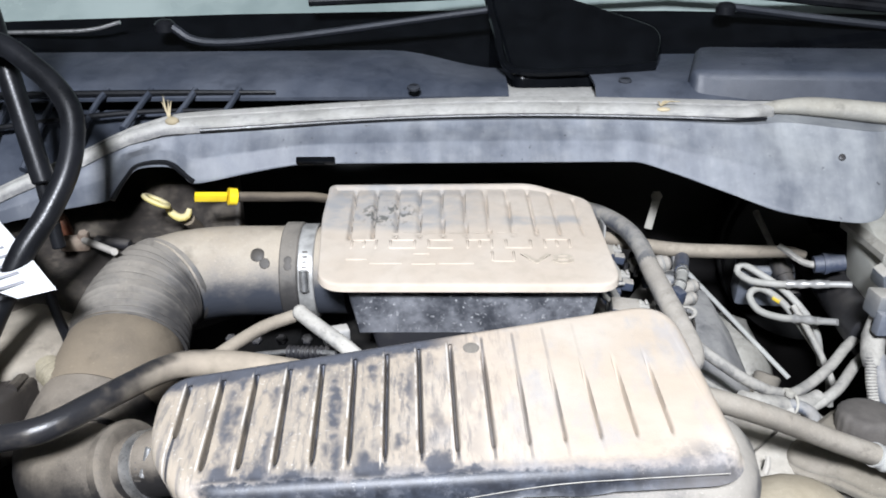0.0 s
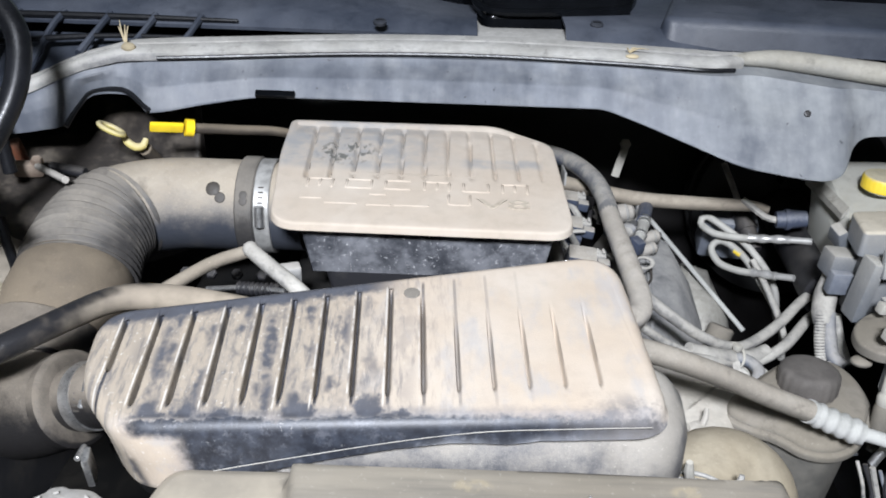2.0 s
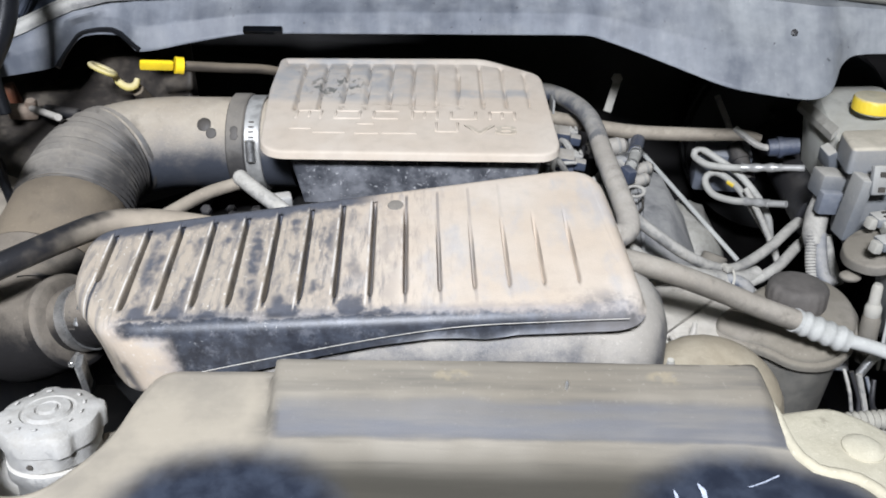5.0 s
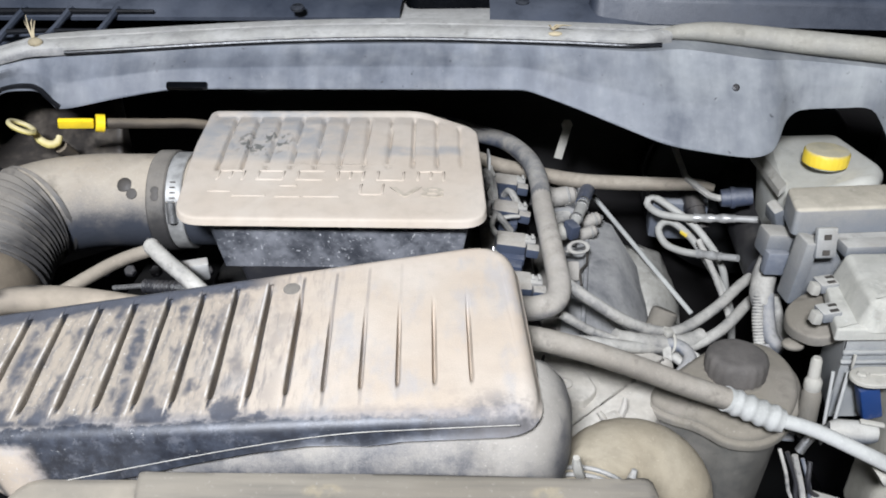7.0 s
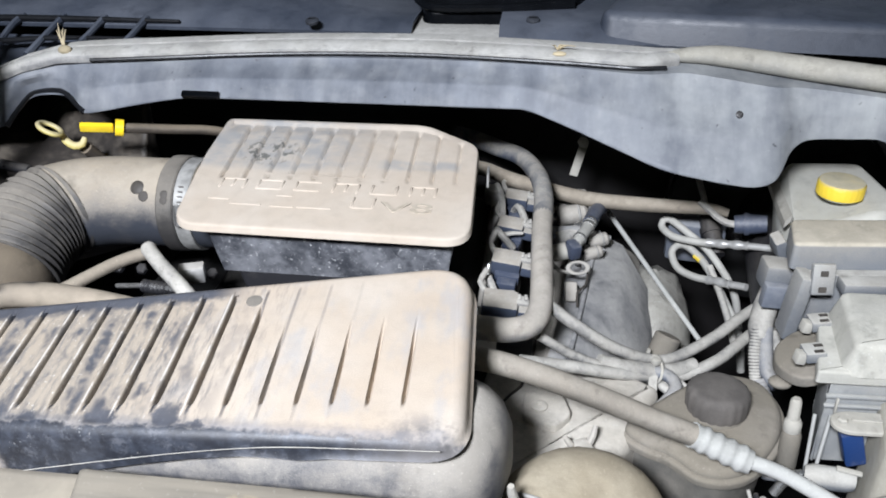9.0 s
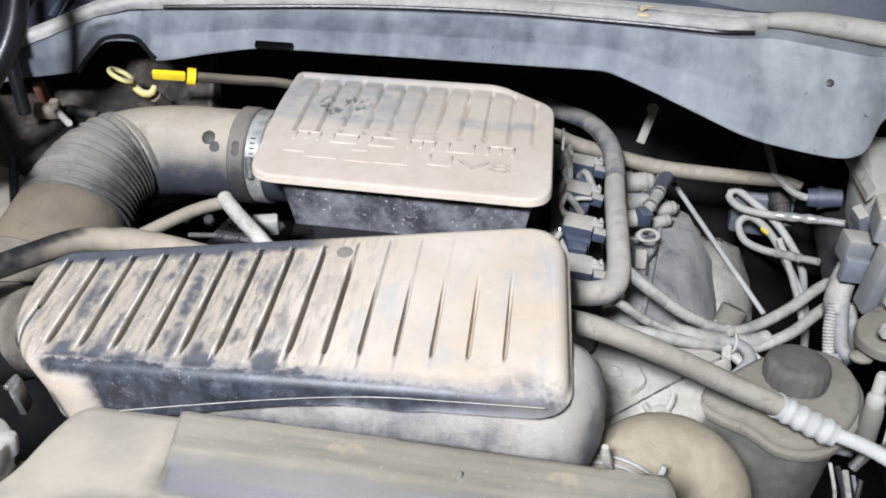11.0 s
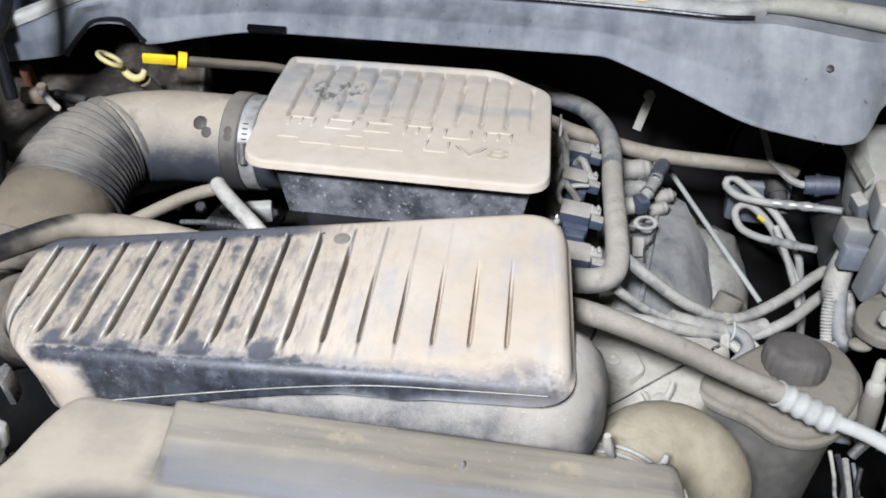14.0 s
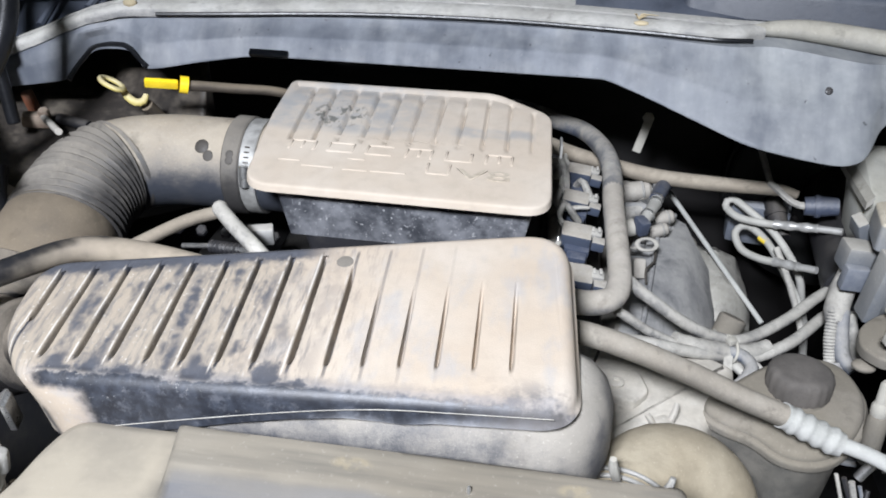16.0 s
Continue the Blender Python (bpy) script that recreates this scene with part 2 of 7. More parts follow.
def cover_material():
    """Black radiator cover under dust, with a rubbed band, two bare stains and scratches."""
    n = Net("dusty_radiator_cover")
    x = n.math("DIVIDE", n.axis(n.coord, 0), 1.2)
    y = n.math("ADD", n.math("DIVIDE", n.axis(n.coord, 1), 1.2), 0.30)
    blot, mid, fine = n.noise(13, 5, 0.6), n.noise(60, 4), n.noise(900, 2)
    wipe = n.noise(46, 4, 0.6, (0.10, 1.0, 1.0))
    wobble = n.math("MULTIPLY", n.math("SUBTRACT", n.noise(18, 3, 0.6), 0.5), 0.006)
    # rubbed band along the foot of the rib
    yw = n.math("ADD", y, wobble)
    band = n.math("MULTIPLY", n.ramp(yw, 0.3345, 0.3290), n.ramp(yw, 0.3135, 0.3165))
    band = n.math("MULTIPLY", band, n.math("MULTIPLY", n.ramp(x, -0.034, -0.026), n.ramp(x, 0.222, 0.212)))
    band = n.math("MULTIPLY", band, n.ramp(wipe, 0.35, 0.6, 0.50, 0.85))

    def stain(cx, cy, rx, ry):
        dx, dy = n.math("DIVIDE", n.math("SUBTRACT", x, cx), rx), n.math("DIVIDE", n.math("SUBTRACT", y, cy), ry)
        r = n.math("ADD", n.math("MULTIPLY", dx, dx), n.math("MULTIPLY", dy, dy))
        return n.ramp(n.math("ADD", r, n.math("MULTIPLY", n.math("SUBTRACT", blot, 0.5), 0.8)), 1.30, 0.45)

    stains = n.math("MAXIMUM", stain(-0.046, 0.262, 0.056, 0.050), stain(0.192, 0.268, 0.060, 0.046))
    bare = n.math("MAXIMUM", band, stains)
    bare = n.math("MAXIMUM", bare, n.math("MULTIPLY", n.ramp(wipe, 0.54, 0.68, 0.0, 0.45), n.math("MULTIPLY", n.ramp(x, -0.034, -0.024), n.ramp(y, 0.318, 0.330))))
    tint = n.mix(n.ramp(n.noise(10, 3), 0.35, 0.65), (0.195, 0.174, 0.138), (0.262, 0.238, 0.195))
    tint = n.mix(n.math("MULTIPLY", n.ramp(wipe, 0.40, 0.62, 0.0, 0.75), n.ramp(x, 0.20, 0.05, 0.45, 1.0)), tint, (0.105, 0.097, 0.082))
    # thicker pale dust on the flat corner beside the rib
    tint = n.mix(n.ramp(x, -0.030, -0.046, 0.0, 0.85), tint, n.mix(n.ramp(n.noise(24, 4, 0.6), 0.35, 0.7), (0.345, 0.305, 0.238), (0.255, 0.228, 0.182)))
    # rib darkened in the colour, averaging a shadow that came and went
    tint = n.mix(n.math("MULTIPLY", n.ramp(x, 0.02, 0.10, 0.0, 0.35), n.ramp(y, 0.318, 0.328)), tint, (0.115, 0.098, 0.072))
    # other end paler, from thicker dust and brighter light put into the colour
    tint = n.mix(n.math("MULTIPLY", n.ramp(x, 0.13, 0.24, 0.0, 0.35), n.ramp(y, 0.335, 0.315)), tint, (0.36, 0.335, 0.28))
    # what is left of two yellow stickers
    for cx in (0.055, 0.160):
        tint = n.mix(n.math("MULTIPLY", stain(cx, 0.3440, 0.0100, 0.0038), n.ramp(n.noise(120, 3, 0.6), 0.40, 0.65, 0.0, 0.22)), tint, (0.42, 0.34, 0.19))
    # brown towards the front, between the stains; its shade put into the colour
    tint = n.mix(n.math("MULTIPLY", n.ramp(y, 0.314, 0.288, 0.0, 0.92), n.math("MULTIPLY", n.ramp(x, -0.09, -0.04), n.ramp(x, 0.20, 0.15))), tint, (0.036, 0.032, 0.023))
    tint = n.mix(n.math("MULTIPLY", n.ramp(n.noise(300, 4, 0.7), 0.58, 0.72, 0.0, 0.2), n.ramp(y, 0.300, 0.325)), tint, (0.40, 0.375, 0.32))
    film = n.mix(n.ramp(mid, 0.35, 0.7), (0.012, 0.016, 0.027), (0.032, 0.040, 0.058))
    film = n.mix(n.math("MULTIPLY", band, n.ramp(y, 0.310, 0.314)), film, (0.085, 0.088, 0.100))
    colour = n.mix(bare, tint, film)
    height = n.math("ADD", n.math("MULTIPLY", n.noise(140, 3), 0.3), n.math("MULTIPLY", fine, 0.4))
    return n.finish(colour, n.ramp(bare, 0, 1, 0.92, 0.50), height, 0.25, 0.0008)


def panel_material():
    """Blue-grey film of dust on the black cowl panel, with runs, smears and spots."""
    n = Net("dusty_cowl_panel")
    broad, run, mid, fine = n.noise(7, 5, 0.6), n.noise(30, 4, 0.6, (1.0, 0.25, 0.25)), n.noise(60, 4), n.noise(900, 2)
    x = n.axis(n.coord, 0)
    cover = n.math("ADD", n.math("MULTIPLY", broad, 0.45), n.math("MULTIPLY", run, 0.60))
    cover = n.math("ADD", cover, n.math("ADD", n.ramp(x, 0.05, 0.35, -0.05, 0.02), n.ramp(x, -0.12, -0.32, 0.0, -0.14)))
    rubbed = n.ramp(n.noise(5.5, 5, 0.65, (1.0, 1.6, 1.6)), 0.46, 0.72, 0.0, 0.16)
    cover = n.math("SUBTRACT", cover, n.math("MULTIPLY", rubbed, n.ramp(n.noise(34, 4, 0.7), 0.36, 0.60, 0.4, 1.0)))
    cover = n.ramp(n.math("ADD", cover, n.math("MULTIPLY", mid, 0.30)), 0.30, 1.10)
    tint = n.mix(n.ramp(n.noise(22, 4, 0.6), 0.38, 0.66), (0.290, 0.308, 0.332), (0.375, 0.385, 0.388))
    tint = n.mix(n.ramp(x, 0.12, 0.34, 0.0, 0.7), tint, (0.345, 0.355, 0.342))
    colour = n.mix(cover, (0.07, 0.079, 0.098), tint)
    colour = n.mix(n.ramp(n.noise(150, 2, 0.5), 0.72, 0.77, 0.0, 0.75), colour, (0.04, 0.04, 0.045))
    colour = n.mix(n.ramp(n.noise(420, 3, 0.7), 0.66, 0.74, 0.0, 0.4), colour, (0.45, 0.45, 0.44))
    height = n.math("ADD", n.math("MULTIPLY", mid, 0.6), n.math("MULTIPLY", fine, 0.4))
    return n.finish(colour, n.ramp(cover, 0, 1, 0.5, 0.85), height, 0.3, 0.001)


def hose_material():
    """Black hose: wiped and shiny at one end, under tan dust at the other."""
    n = Net("half_dusty_hose")
    x = n.axis(n.coord, 0)
    broad, mid, fine = n.noise(22, 5, 0.6), n.noise(70, 4), n.noise(900, 2)
    cover = n.math("ADD", n.ramp(x, -0.04, 0.05, 0.06, 0.95), n.math("MULTIPLY", n.math("SUBTRACT", broad, 0.5), 0.9))
    rub = n.math("MULTIPLY", n.ramp(n.up(), 0.55, 0.95), n.ramp(n.noise(14, 3), 0.36, 0.66, 0.0, 0.7))
    cover = n.math("SUBTRACT", cover, n.math("MULTIPLY", rub, n.ramp(x, 0.09, 0.02)))
    cover = n.ramp(n.math("ADD", cover, n.math("MULTIPLY", n.math("SUBTRACT", mid, 0.5), 0.7)), 0.05, 1.0)
    dust = n.mix(n.ramp(mid, 0.3, 0.7), (0.36, 0.305, 0.235), (0.25, 0.215, 0.165))
    colour = n.mix(cover, (0.018, 0.018, 0.02), dust)
    return n.finish(colour, n.ramp(cover, 0, 1, 0.30, 0.92), n.math("ADD", mid, fine), 0.3, 0.0008)


def resonator_material():
    """Tan dust over black plastic with bluish wiped patches."""
    n = Net("dusty_resonator_lid")
    broad, mid, fine = n.noise(12, 5, 0.6), n.noise(70, 4, 0.6), n.noise(900, 2)
    x = n.math("ADD", n.math("DIVIDE", n.axis(n.coord, 0), 1.2), 0.01)
    y = n.math("ADD", n.math("DIVIDE", n.axis(n.coord, 1), 1.2), 0.67)
    soft = n.math("MULTIPLY", n.math("SUBTRACT", broad, 0.5), 0.02)
    wiped = n.ramp(n.noise(48, 6, 0.72, (0.7, 1.1, 1.0)), 0.36, 0.64, 0.25, 0.90)
    yw = n.math("ADD", y, soft)
    rear = n.math("MULTIPLY", n.ramp(yw, 0.672, 0.690), n.ramp(x, 0.060, -0.020, 0.10, 1.0))
    smear = n.math("MULTIPLY", n.math("MULTIPLY", n.ramp(yw, 0.682, 0.690), n.ramp(yw, 0.704, 0.697)), n.math("MULTIPLY", n.ramp(x, 0.040, 0.062), n.ramp(x, 0.122, 0.112)))
    wiped = n.math("MULTIPLY", wiped, n.math("MAXIMUM", rear, n.math("MULTIPLY", smear, 0.9)))
    tint = n.mix(n.ramp(broad, 0.35, 0.65), (0.490, 0.418, 0.337), (0.528, 0.466, 0.390))
    tint = n.mix(n.ramp(mid, 0.4, 0.75, 0.0, 0.18), tint, (0.27, 0.23, 0.18))
    tint = n.mix(n.ramp(n.noise(420, 3, 0.7), 0.60, 0.72, 0.0, 0.35), tint, (0.56, 0.50, 0.42))
    colour = n.mix(wiped, tint, (0.315, 0.318, 0.318))
    # grime rubbed into the grooves near one corner
    dx, dy = n.math("DIVIDE", n.math("ADD", x, 0.050), 0.030), n.math("DIVIDE", n.math("SUBTRACT", y, 0.707), 0.026)
    near = n.ramp(n.math("ADD", n.math("MULTIPLY", dx, dx), n.math("MULTIPLY", dy, dy)), 1.0, 0.25)
    grime = n.math("MULTIPLY", near, n.ramp(n.noise(110, 4, 0.65, (1.3, 0.8, 1.0)), 0.50, 0.58, 0.0, 0.85))
    colour = n.mix(grime, colour, (0.11, 0.112, 0.10))
    height = n.math("ADD", n.math("MULTIPLY", mid, 0.6), n.math("MULTIPLY", fine, 0.5))
    return n.finish(colour, n.ramp(wiped, 0, 1, 0.92, 0.55), height, 0.4, 0.0012)


def speckled_material():
    """Black moulded plastic with a grey film and pale flecks."""
    n = Net("speckled_black_plastic")
    broad, mid, fleck = n.noise(26, 5, 0.65), n.noise(90, 4, 0.6), n.noise(240, 3, 0.75)
    film = n.mix(n.ramp(n.math("ADD", n.math("MULTIPLY", broad, 0.7), n.math("MULTIPLY", mid, 0.4)), 0.40, 0.72), (0.035, 0.038, 0.046), (0.19, 0.195, 0.21))
    colour = n.mix(n.ramp(fleck, 0.60, 0.70, 0.0, 0.9), film, (0.52, 0.52, 0.52))
    return n.finish(colour, 0.7, mid, 0.3, 0.001)


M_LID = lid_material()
M_ACHOSE = hose_material()
M_CONDUIT = dusty("yellowish_conduit", (0.12, 0.105, 0.07), 0.45, 0.3, 0.3, (0.27, 0.238, 0.165), (0.33, 0.295, 0.215), scale=25)
M_PIPETAN = dusty("brown_dusty_pipe", (0.07, 0.06, 0.05), 0.55, 0.35, 0.3, (0.30, 0.258, 0.20), (0.36, 0.315, 0.25), scale=25)
M_BAND = plain("dull_bright_alloy", (0.40, 0.395, 0.375), 0.36, 0.35, vary=0.25, scale=90)
M_FUSEPALE = dusty("pale_dusty_fuse_side", (0.18, 0.192, 0.205), 0.42, 0.40, 0.32, (0.37, 0.365, 0.335), (0.47, 0.465, 0.43), scale=20)
M_COVER = cover_material()
M_CLIP = dusty("dull_dusty_spring_steel", (0.30, 0.30, 0.29), 0.30, 0.35, 0.4, (0.34, 0.32, 0.28), (0.44, 0.42, 0.38), rough=0.4, metal=0.6, scale=60)
M_TANK = dusty("tan_dusty_tank", (0.10, 0.09, 0.075), 0.30, 0.45, 0.45, (0.30, 0.26, 0.205), (0.37, 0.33, 0.265), scale=14)
# bottle plastic with the lower body's shade put into the colour
M_PSSHADE = dusty("shaded_bottle_plastic", (0.07, 0.069, 0.064), 0.36, 0.40, 0.4, (0.175, 0.162, 0.136), (0.23, 0.21, 0.178), scale=22)
M_CREAM = dusty("cream_dusty_cover", (0.30, 0.29, 0.25), 0.55, 0.3, 0.3, (0.37, 0.345, 0.28), (0.44, 0.415, 0.35))
M_TABPALE = dusty("cream_dusty_plastic", (0.36, 0.34, 0.27), 0.60, 0.3, 0.2, (0.44, 0.40, 0.295), (0.49, 0.455, 0.35))
M_SCRATCH = plain("scratched_plastic", (0.42, 0.46, 0.54), 0.6, vary=0.3, scale=200)
M_PANEL = panel_material()
M_BOX = dusty("dusty_black_box", (0.04, 0.045, 0.06), 0.44, 0.35, 0.75, (0.335, 0.31, 0.27), (0.40, 0.375, 0.33), scale=10)
M_RADHOSE = dusty("tan_dusty_radiator_hose", (0.10, 0.09, 0.08), 0.70, 0.35, 0.2, (0.360, 0.305, 0.215), (0.405, 0.355, 0.265))
M_CHALK = dusty("chalky_aluminium", (0.45, 0.45, 0.435), 0.45, 0.35, 0.2, (0.370, 0.370, 0.343), (0.458, 0.458, 0.422), rough=0.5)
M_CASTING = dusty("dim_casting", (0.05, 0.05, 0.048), 0.40, 0.45, 0.5, (0.36, 0.345, 0.30), (0.47, 0.45, 0.40), scale=25)
M_WIREPALE = dusty("pale_dusty_rubber", (0.16, 0.16, 0.16), 0.55, 0.3, 0.25, (0.41, 0.40, 0.36), (0.48, 0.47, 0.425))
M_RUSTPALE = dusty("dusty_rust", (0.10, 0.055, 0.035), 0.45, 0.35, 0.4, (0.27, 0.215, 0.165), (0.34, 0.28, 0.22), scale=40)
M_SHELF = dusty("brown_dusty_panel", (0.03, 0.026, 0.023), 0.0, 0.34, 0.7, (0.13, 0.108, 0.082), (0.19, 0.162, 0.125), scale=20)
M_CONNTAN = dusty("dusty_topped_plug", (0.055, 0.068, 0.10), 0.02, 0.75, 0.2, (0.44, 0.40, 0.335), (0.50, 0.465, 0.40), scale=40)
M_CONNDARK = dusty("bare_blue_plug", (0.05, 0.062, 0.095), 0.05, 0.3, 0.35, (0.30, 0.30, 0.30), (0.36, 0.355, 0.345), scale=40)
M_ENGTAN = dusty("tan_dusty_casting", (0.12, 0.12, 0.118), 0.68, 0.35, 0.35, (0.50, 0.46, 0.39), (0.58, 0.545, 0.48), scale=20)
M_RESLID = resonator_material()
M_RESBODY = speckled_material()
M_TUBE = dusty("dusty_intake_rubber", (0.045, 0.05, 0.062), 0.10, 0.80, 0.35, (0.40, 0.345, 0.27), (0.44, 0.39, 0.315), scale=12)
M_BELLOWS = dusty("dusty_bellows_rubber", (0.045, 0.043, 0.042), 0.25, 0.45, 0.4, (0.235, 0.212, 0.178), (0.285, 0.26, 0.22), scale=14)
M_BROWN = dusty("brown_dusty_rubber", (0.05, 0.042, 0.035), 0.30, 0.40, 0.35, (0.22, 0.178, 0.125), (0.27, 0.22, 0.155), scale=10)
M_DUCT = dusty("dark_brown_duct_rubber", (0.03, 0.027, 0.024), 0.05, 0.60, 0.40, (0.18, 0.153, 0.122), (0.24, 0.207, 0.168), scale=12)
# shadow round the lower duct put into its base colour; brown dust on top
M_DUCTSHADE = dusty("shaded_duct_rubber", (0.016, 0.015, 0.015), -0.22, 0.85, 0.35, (0.21, 0.178, 0.137), (0.27, 0.232, 0.185), scale=16)
M_BLACK = plain("black_rubber", (0.007, 0.0075, 0.009), 0.34, vary=0.4)
M_GLOSS = plain("glossy_black_plastic", (0.003, 0.0035, 0.0045), 0.16, vary=0.3, bump=0.04)
M_GLOSS.node_tree.nodes["Principled BSDF"].inputs["Specular IOR Level"].default_value = 0.2
M_BLACK.node_tree.nodes["Principled BSDF"].inputs["Specular IOR Level"].default_value = 0.3
M_DARK = dusty("grimy_black_plastic", (0.02, 0.02, 0.023), 0.05, 0.30, 0.3, (0.20, 0.18, 0.15), (0.26, 0.23, 0.19))
M_HOSE = dusty("dusty_grey_hose", (0.07, 0.066, 0.06), 0.50, 0.35, 0.3, (0.29, 0.258, 0.21), (0.34, 0.31, 0.26), scale=25)
M_COOLTAN = dusty("tan_dusted_coolant_hose", (0.06, 0.072, 0.10), 0.54, 0.40, 0.58, (0.43, 0.39, 0.33), (0.50, 0.46, 0.40), scale=16)
M_COOLANT = dusty("dusty_blue_grey_hose", (0.06, 0.072, 0.10), 0.32, 0.35, 0.75, (0.37, 0.345, 0.30), (0.41, 0.39, 0.35), scale=24)
M_WIRE = dusty("dusty_wire_sleeve", (0.075, 0.077, 0.085), 0.56, 0.32, 0.60, (0.42, 0.40, 0.355), (0.51, 0.49, 0.44), scale=40)
M_PALE = dusty("pale_dusty_plastic", (0.26, 0.26, 0.25), 0.58, 0.3, 0.3, (0.42, 0.395, 0.335), (0.50, 0.48, 0.42))
M_FUSE = dusty("dusty_grey_fuse_box", (0.12, 0.133, 0.152), 0.24, 0.60, 0.22, (0.40, 0.375, 0.325), (0.52, 0.51, 0.465))
M_FUSELID = dusty("pale_dusty_fuse_lid", (0.22, 0.225, 0.22), 0.62, 0.3, 0.22, (0.50, 0.485, 0.42), (0.57, 0.557, 0.50))
M_FUSETAN = dusty("tan_dusty_fuse_lid", (0.17, 0.185, 0.205), 0.02, 1.05, 0.15, (0.49, 0.44, 0.345), (0.53, 0.48, 0.385))
M_PSBODY = dusty("dusty_bottle_plastic", (0.07, 0.07, 0.066), 0.40, 0.50, 0.3, (0.225, 0.200, 0.157), (0.272, 0.246, 0.206))
M_CAP = plain("dark_dusty_cap", (0.105, 0.095, 0.085), 0.85, vary=0.18, scale=60, bump=0.3)
M_BRAKE = dusty("milky_reservoir_plastic", (0.49, 0.49, 0.445), 0.25, 0.35, 0.32, (0.50, 0.47, 0.39), (0.60, 0.58, 0.50), rough=0.4)
M_YELLOW = dusty("yellow_cap_plastic", (0.80, 0.58, 0.05), -0.45, 1.30, 0.25, (0.44, 0.40, 0.29), (0.47, 0.44, 0.35), rough=0.4)
M_YELLOWCLEAN = plain("yellow_handle_plastic", (0.86, 0.62, 0.02), 0.35, vary=0.12)
M_YELLOWPALE = dusty("dusty_yellow_handle", (0.62, 0.52, 0.16), 0.35, 0.3, 0.3, (0.56, 0.49, 0.33), (0.58, 0.52, 0.38))
M_STEEL = plain("worn_bright_steel", (0.62, 0.62, 0.61), 0.32, 0.9, vary=0.2, scale=120)
M_ALU = dusty("dusty_cast_aluminium", (0.50, 0.50, 0.49), 0.25, 0.35, 0.3, (0.50, 0.46, 0.39), (0.55, 0.52, 0.45), rough=0.4, metal=0.7)
M_CAPALU = dusty("grey_radiator_cap", (0.36, 0.36, 0.355), 0.50, 0.25, 0.45, (0.34, 0.325, 0.29), (0.42, 0.405, 0.37), rough=0.42, metal=0.6, scale=24)
M_ENGINE = dusty("dusty_engine_casting", (0.075, 0.075, 0.075), 0.50, 0.35, 0.32, (0.40, 0.37, 0.32), (0.48, 0.45, 0.40))
# near black: the shade deep in the bay put into the base colour
M_DEEP = dusty("shaded_engine_casting", (0.012, 0.012, 0.012), 0.0, 0.25, 0.3, (0.07, 0.06, 0.048), (0.09, 0.08, 0.065))
M_PLATE = dusty("dusty_steel_shield", (0.085, 0.09, 0.102), 0.40, 0.35, 0.60, (0.37, 0.365, 0.355), (0.46, 0.45, 0.425), scale=22)
M_CONN = dusty("blue_grey_connector", (0.10, 0.115, 0.145), 0.20, 0.45, 0.3, (0.36, 0.35, 0.32), (0.42, 0.40, 0.37), scale=40)
M_VALVE = dusty("blue_grey_valve_block", (0.13, 0.145, 0.175), 0.25, 0.35, 0.3, (0.36, 0.365, 0.37), (0.42, 0.42, 0.42), scale=30)
M_BLUE = dusty("blue_relay_plastic", (0.012, 0.04, 0.14), 0.08, 0.3, 0.5, (0.28, 0.28, 0.28), (0.34, 0.33, 0.32), scale=40)
M_RUST = dusty("rusty_terminal", (0.14, 0.05, 0.025), 0.2, 0.3, 0.4, (0.30, 0.22, 0.15), (0.34, 0.27, 0.2))
M_SEAL = dusty("dusty_sponge_seal", (0.08, 0.08, 0.085), 0.42, 0.5, 0.5, (0.36, 0.35, 0.32), (0.46, 0.45, 0.42), scale=30)
M_SEALPALE = dusty("pale_sponge_seal", (0.2, 0.2, 0.19), 0.65, 0.25, 0.3, (0.33, 0.312, 0.262), (0.37, 0.352, 0.30), scale=25)
M_GRILLE = dusty("black_cowl_plastic", (0.014, 0.016, 0.021), 0.15, 0.25, 0.3, (0.06, 0.068, 0.085), (0.09, 0.098, 0.115), rough=0.5)
M_COWLTOP = dusty("blue_black_cowl_plastic", (0.02, 0.025, 0.036), 0.25, 0.3, 0.3, (0.06, 0.072, 0.098), (0.095, 0.106, 0.13), rough=0.4, grain=0.3)
M_STRAW = plain("dry_straw", (0.38, 0.32, 0.21), 0.9, vary=0.3)
M_PAPER = plain("white_paper_label", (0.82, 0.83, 0.84), 0.7, vary=0.05)
M_INK = plain("grey_print", (0.30, 0.30, 0.32), 0.8)
M_RED = plain("red_print", (0.55, 0.12, 0.08), 0.7)
M_BAYPAINT = dusty("dusty_body_paint", (0.06, 0.062, 0.068), 0.15, 0.45, 0.3, (0.30, 0.265, 0.21), (0.36, 0.32, 0.26))
# bulkhead's deep shade put into its base colour too
M_FIREWALL = dusty("shaded_firewall", (0.010, 0.009, 0.009), 0.0, 0.35, 0.25, (0.05, 0.042, 0.032), (0.065, 0.055, 0.044))
M_CONCRETE = plain("garage_concrete", (0.24, 0.235, 0.225), 0.85, vary=0.2, scale=3)
M_WALL = plain("garage_plaster", (0.36, 0.375, 0.37), 0.85, vary=0.1, scale=2)
M_MARK = dusty("dusty_embossed_mark", (0.09, 0.09, 0.09), 0.85, 0.25, 0.2, (0.44, 0.38, 0.30), (0.48, 0.425, 0.345), scale=60)
M_SPOT = plain("oil_wet_spot", (0.06, 0.053, 0.045), 0.6, vary=0.2)


